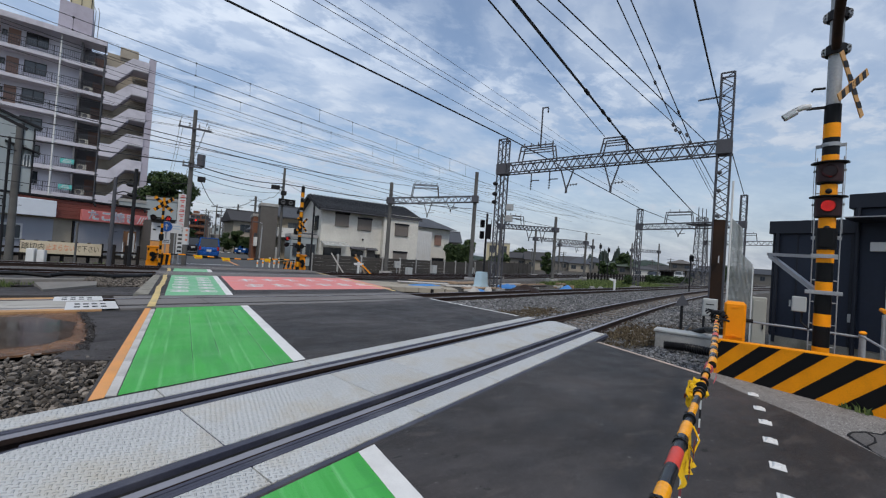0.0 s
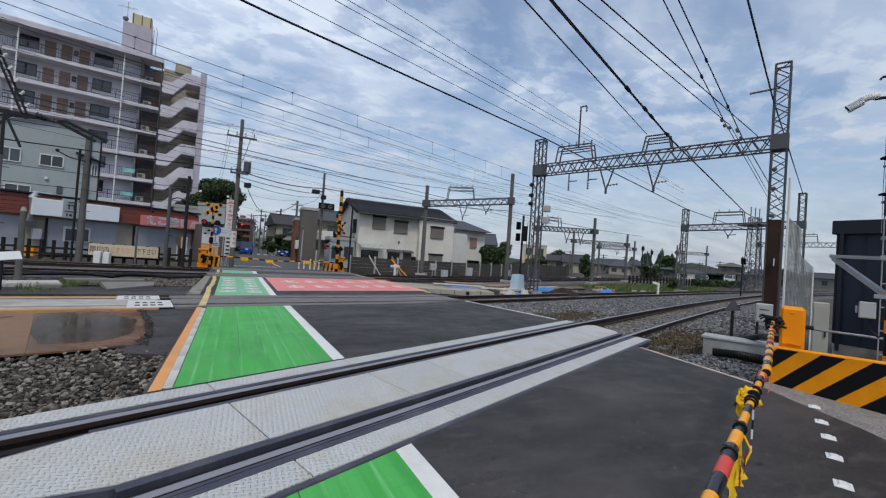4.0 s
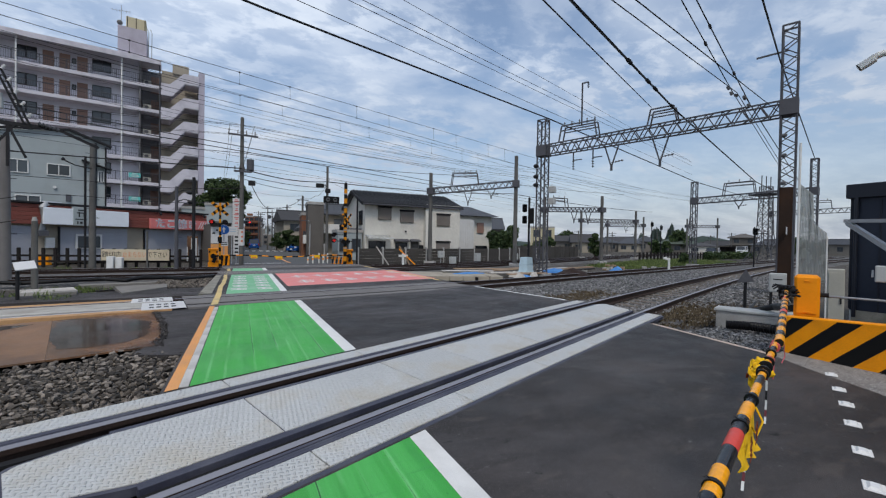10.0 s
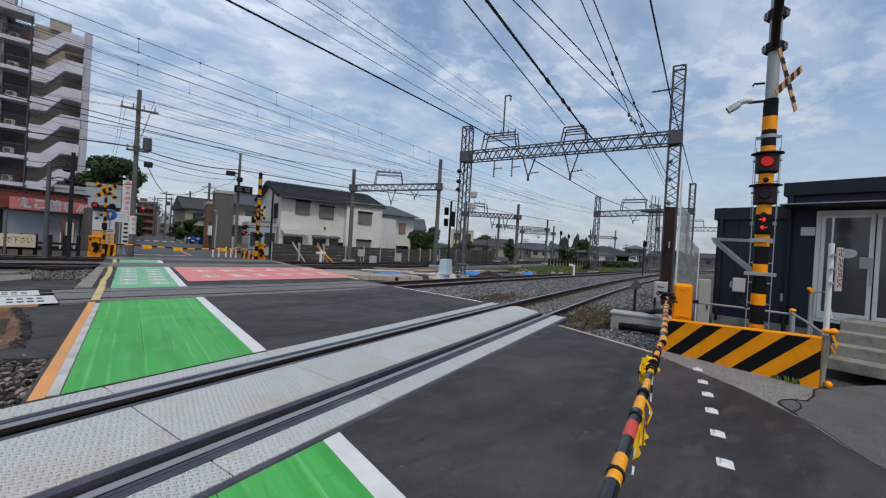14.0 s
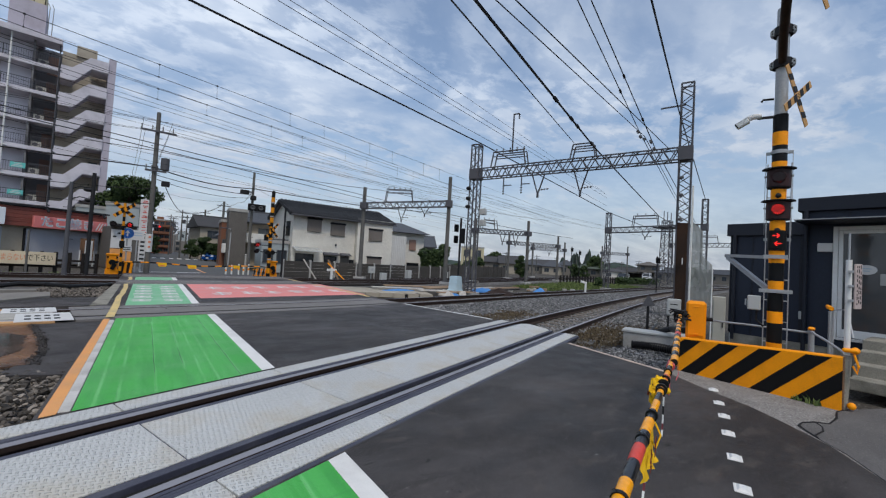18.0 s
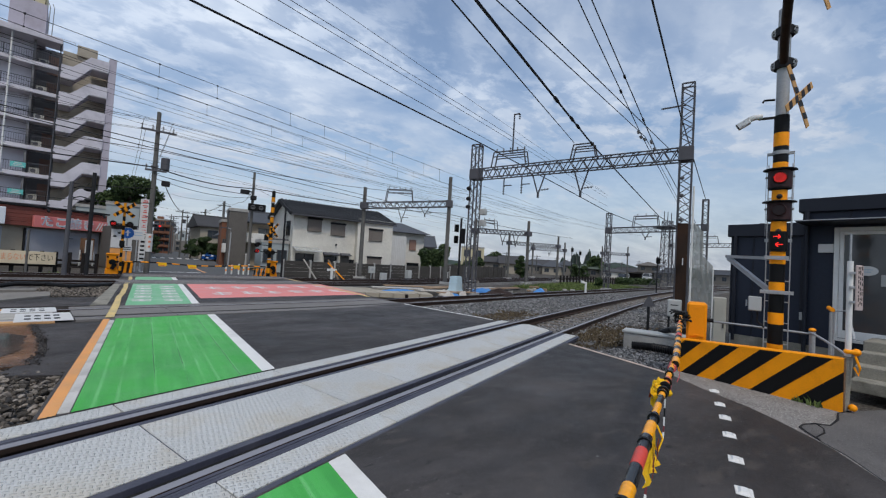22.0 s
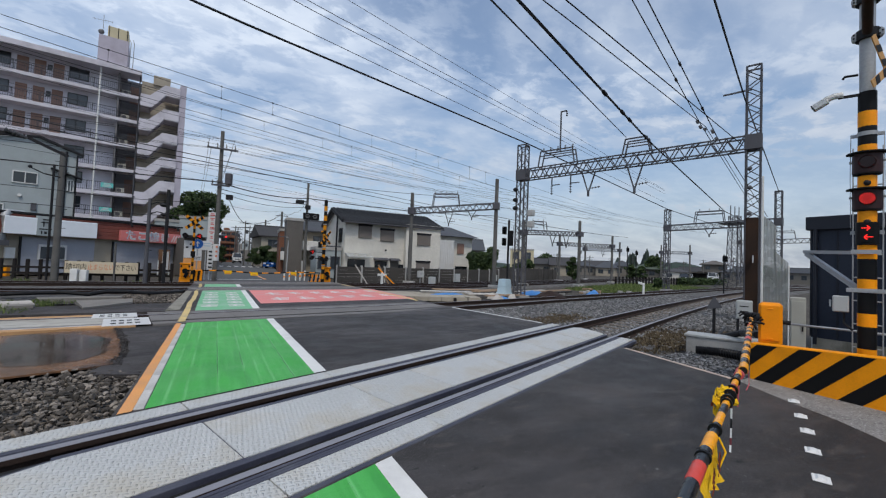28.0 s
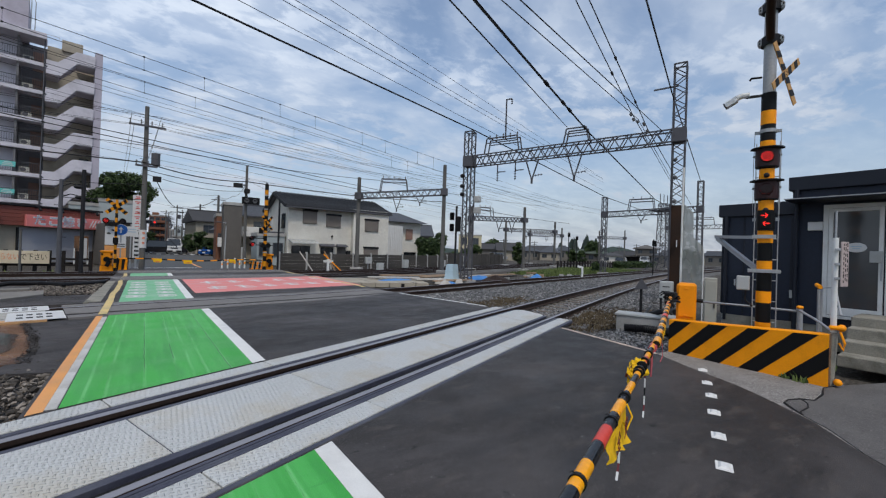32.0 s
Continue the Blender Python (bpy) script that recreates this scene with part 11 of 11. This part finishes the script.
            g.beam((w0, sy * w0, z0), (-w1, sy * w1, z1), 0.18, 0.18)
        part("lattice_section", g, GREY_STEEL, t)
    for z in (17, 21, 25):
        part("crossarm", G().beam((-4.5, 0, z), (4.5, 0, z), 0.3, 0.3), GREY_STEEL, t)
    # wooded hills closing the view
    def ridge(name, r0, a0, a1, hmax, seed, lab, base):
        g, n = G(), 150
        for i in range(n + 1):
            a = radians(a0 + (a1 - a0) * i / n)
            x, y = r0 * math.sin(a), r0 * math.cos(a)
            env = math.sin(math.pi * i / n) ** 0.4
            h = base + hmax * env * max(0.05, 0.45 + 0.8 * noise.noise((i * 0.06, seed, 0)) + 0.12 * noise.noise((i * 0.5, seed, 4)) + 0.07 * noise.noise((i * 1.7, seed, 9)))
            for k, (f, z) in enumerate(((0.94, -1), (0.97, h * 0.55), (1.0, h), (1.06, h * 0.5), (1.1, -1))):
                wob = 1 + 0.01 * noise.noise((i * 0.9, k, seed))
                g.v.append((x * f * wob, y * f * wob, z))
        g.f = [(i * 5 + k, (i + 1) * 5 + k, (i + 1) * 5 + k + 1, i * 5 + k + 1) for i in range(n) for k in range(4)]
        single(name, g, HILL, lab, "hills", kind="structure", smooth=True)
    ridge("backdrop", 330, 52.0, 58.6, 19.0, 3.7, "small wooded hill rising beyond the houses", 3.0)
    ridge("backdrop", 350, 40, 78, 7.0, 2.3, "low wooded hills on the horizon", 3.0)
    ridge("backdrop", 420, -60, 60, 6.0, 5.1, "distant wooded skyline beyond the town", 2.5)
    ridge("backdrop", 300, 66, 120, 6.0, 8.4, "distant trees beyond the railway", 2.0)


far_furniture()
clutter()
neighbourhood()
greenery()
scatter()

# ---- vehicles ----
def car(name, label, paint, loc, rz, L=3.6, W=1.55, H=1.55, van=False, lit=False):
    """A small car; its nose points along local +y."""
    t = thing(name, label, "car", loc, rz)
    hl, hw = L / 2, W / 2
    b0, b1 = 0.22, H * 0.56
    prof = [(-hl, b0), (hl, b0), (hl + 0.02, b0 + 0.25), (hl - 0.08, b1 - 0.05), (hl - (0.35 if van else 0.85), b1), (-hl + 0.05, b1), (-hl - 0.02, b1 - 0.2)]
    g = G()
    n = len(prof)
    for s, k in ((-1, 1.0), (-0.94, 1.0), (0.94, 1.0), (1, 1.0)):
        inset = 0.0 if abs(s) < 1 else 0.04
        g.v += [(s * hw, y * (1 - inset * 0.5), z if 0 < i < 0 else z - (inset if z > 0.5 else -inset)) for i, (y, z) in enumerate(prof)]
    for r in range(3):
        g.f += [(r * n + i, r * n + (i + 1) % n, (r + 1) * n + (i + 1) % n, (r + 1) * n + i) for i in range(n)]
    g.f += [tuple(reversed(range(n))), tuple(range(3 * n, 4 * n))]
    part("body", g, paint, t, smooth=False)
    front = hl - (0.5 if van else 1.0)
    cab = [(-hl + 0.04, b1 - 0.02), (front, b1 - 0.02), (front - (0.25 if van else 0.6), H - 0.03), (-hl + (0.1 if van else 0.28), H - 0.03)]
    g = G()
    for s, k in ((-1, 0), (1, 0)):
        g.v += [(s * hw * (0.97 if z < H * 0.7 else 0.84), y, z) for y, z in cab]
    g.f += [(0, 1, 5, 4), (1, 2, 6, 5), (2, 3, 7, 6), (3, 0, 4, 7), (3, 2, 1, 0), (4, 5, 6, 7)]
    part("cabin_glass", g, GLASS, t, "dark windows")
    ry0, ry1 = -hl + (0.08 if van else 0.24), front - (0.22 if van else 0.55)
    part("roof", G().box((0, (ry0 + ry1) / 2, H - 0.015), (W * 0.86, ry1 - ry0, 0.06), ch=0.025), paint, t)
    for s in (-1, 1):
        for y0, z0, y1, z1 in ((cab[0][0], cab[0][1], cab[3][0], cab[3][1]), (cab[1][0], cab[1][1], cab[2][0], cab[2][1]), (0.0, b1 - 0.02, 0.0, H - 0.03)):
            part("pillar", G().beam((s * hw * 0.965, y0, z0), (s * hw * 0.845, y1, z1), 0.07, 0.06), paint, t)
        part("tail_lamp", G().box((s * (hw - 0.09), -hl - 0.012, b1 - 0.12 if not van else 0.75), (0.14, 0.04, 0.30), ch=0.012), TAIL_RED, t, "red tail lamp")
        part("head_lamp", G().box((s * (hw - 0.22), hl + 0.0, b1 - 0.17), (0.30, 0.05, 0.16), ch=0.015), WHITE_METAL, t, "clear head lamp")
        part("mirror", G().box((s * (hw + 0.09), front - 0.1, b1 + 0.08), (0.16, 0.1, 0.12), ch=0.02), paint, t)
        for y in (-hl + 0.62, hl - 0.62):
            wh = part("wheel", G().cyl((-0.09, 0, 0), (0.09, 0, 0), 0.29, n=18), TYRE, t, at=pose(s * (hw - 0.1), y, 0.29))
            part("rim", G().cyl((s * 0.088, 0, 0), (s * 0.096, 0, 0), 0.18, n=12), CAR_SILVER, wh)
    part("bumper", G().box((0, -hl - 0.02, 0.36), (W * 0.96, 0.10, 0.26), ch=0.03), paint if not van else DARK_STEEL, t)
    part("bumper", G().box((0, hl + 0.02, 0.36), (W * 0.96, 0.10, 0.26), ch=0.03), paint if not van else DARK_STEEL, t)
    part("number_plate", G().box((0, -hl - 0.08, 0.62 if not van else 0.5), (0.33, 0.012, 0.165), ch=0.003), SIGN_WHITE, t, "plain plate")
    part("number_plate", G().box((0, hl + 0.08, 0.42), (0.33, 0.012, 0.165), ch=0.003), SIGN_WHITE, t, "plain plate")
    part("grille", G().box((0, hl + 0.015, b1 - 0.3), (W * 0.5, 0.04, 0.12), ch=0.01), BLACK, t)
    return t


blue_car = car("car", "small bright blue hatchback driving away along the street", CAR_BLUE, (1.45, 29, -0.05), 0, 3.4, 1.42, 1.6)
dark_car = car("car", "dark car driving ahead along the street", CAR_BLACK, (0.85, 40, -0.05), 0, 3.8, 1.6, 1.6)
white_van = car("van", "white boxy van coming along the street", CAR_WHITE, (2.8, 150, -0.05), 180, 3.4, 1.48, 1.9, van=True)
black_suv = car("car", "black car turning across the junction", CAR_BLACK, (-14, 60, -0.05), -90, 4.2, 1.7, 1.6)
crossing_car = car("car", "dark grey car crossing at the junction", CAR_SILVER, (-16, 59, -0.05), -90, 4.0, 1.65, 1.5)
car("car", "blue car parked off the street", CAR_BLUE, (6.9, 56.0, -0.1), 140, 3.6, 1.5, 1.5)
car("van", "white minibus parked beside far houses", CAR_WHITE, (104, 53, -0.2), 110, 4.6, 1.7, 1.95, van=True)
car("car", "white car parked beside far houses", CAR_WHITE, (95, 54, -0.2), 110, 4.0, 1.65, 1.5)
car("car", "dark car parked beside far houses", CAR_BLACK, (88, 50.5, -0.2), 110, 4.0, 1.65, 1.5)


# ---- what moves ----
def motions():
    z = -0.05

    def drive(thing_, rows, rz=0.0):
        walk(thing_, [(t, pose(x, y, z, 0, 0, rz if len(more) == 0 else more[0])) for t, x, y, *more in rows])

    drive(blue_car, [(0, 1.66, 38.5), (1, 1.66, 43.5), (2.1, 1.66, 49), (3.5, 1.65, 55.5), (5.5, 1.65, 60.0), (7, 1.65, 61.8), (9, 1.7, 65), (12, 2.2, 88), (16, 3.2, 122), (20, 4.4, 165), (26, 6.0, 230), (32, 6.5, 280)])
    drive(dark_car, [(0, 0.75, 50.0), (1, 0.75, 54), (2.5, 0.9, 58.5), (4.5, 1.0, 61), (7, 1.2, 64), (9, 1.7, 72), (12, 2.6, 100), (16, 4.0, 140), (22, 5.6, 210), (32, 7.0, 310)])
    drive(white_van, [(0, 12, 330), (14, 10, 300), (20, 6.2, 190), (24, 4.3, 118), (27, 3.6, 92), (28, 3.4, 85), (29.5, 3.25, 76), (31, 3.1, 65), (31.5, 3.05, 62), (32, 3.0, 60)], 180)
    drive(black_suv, [(0, -30, 59.2), (26, -30, 59.2), (29.0, -9.0, 59.2), (30.5, -1.2, 59.2), (31, 0.6, 59.2), (31.5, 1.2, 59.2), (32, 2.2, 59.2)], -90)
    drive(crossing_car, [(0, -34, 61.5), (19, -34, 61.5), (22, -6, 61.5), (23.2, 2.4, 61.5), (25.0, 12, 61.5), (28, 34, 61.5), (32, 60, 61.5)], -90)

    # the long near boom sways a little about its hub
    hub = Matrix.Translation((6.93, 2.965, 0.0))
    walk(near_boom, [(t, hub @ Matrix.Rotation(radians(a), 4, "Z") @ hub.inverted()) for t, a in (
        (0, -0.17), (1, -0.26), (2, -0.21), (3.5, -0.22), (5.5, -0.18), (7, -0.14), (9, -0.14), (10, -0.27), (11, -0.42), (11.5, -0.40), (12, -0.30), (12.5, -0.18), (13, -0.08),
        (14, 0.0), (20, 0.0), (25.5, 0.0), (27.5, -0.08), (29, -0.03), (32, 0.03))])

    # the direction arrows go dark for a moment every 6.7 seconds
    for plate in ARROWS:
        m0 = plate.matrix_basis.copy()
        turned = lambda deg: m0 @ Matrix.Rotation(radians(deg), 4, "Z")
        rows, turn = [(0.0, turned(180))], 180.0
        for k in range(5):
            for t0 in (0.05 + 6.7 * k, 5.55 + 6.7 * k):
                if t0 + 0.1 < 32:
                    f0 = round(t0 * FPS)
                    rows += [((f0 + s) / FPS, turned(turn + 60 * s)) for s in range(4)]
                    turn += 180.0
        walk(plate, rows + [(32.0, turned(turn))])

    # flashers: the lit face turns to the road by turns
    half, start = 0.60233, 17.78
    first = math.floor((0 - start) / half)
    last = math.ceil((32 - start) / half)
    for disc, phase in FLASHERS:
        m0 = disc.matrix_basis.copy()
        face = lambda deg: m0 @ Matrix.Rotation(radians(deg), 4, "Z")
        rows, turn = [], 0.0
        for k in range(first, last + 1):
            lit = (k % 2 == 0) == (phase == 1)
            t0 = start + k * half
            want = 0.0 if lit else 180.0
            if not rows:
                turn = want
                rows.append((min(t0, 0.0) if t0 < 0 else 0.0, face(turn)))
                continue
            # a quick turn on whole frames, done or not begun on the full second
            f0 = round(t0 * FPS) - 1
            if t0 % 1.0 > 0.86:
                f0 = math.ceil(t0) * FPS - 4
            elif t0 % 1.0 < 0.08:
                f0 = math.floor(t0) * FPS + 1
            for s in range(4):
                rows.append(((f0 + s) / FPS, face(turn + 60 * s)))
            rows.append(((f0 + 4) / FPS, face(turn + 180)))
            turn += 180.0
        rows = [(max(0.0, t), m) for t, m in rows]
        keep = []
        for t, m in rows:
            if keep and t <= keep[-1][0] + 1e-6:
                keep[-1] = (keep[-1][0], m)
            elif t <= 32.0:
                keep.append((t, m))
        keep.append((32.001 if keep[-1][0] >= 32.0 else 32.0, keep[-1][1]))
        walk(disc, keep)


motions()
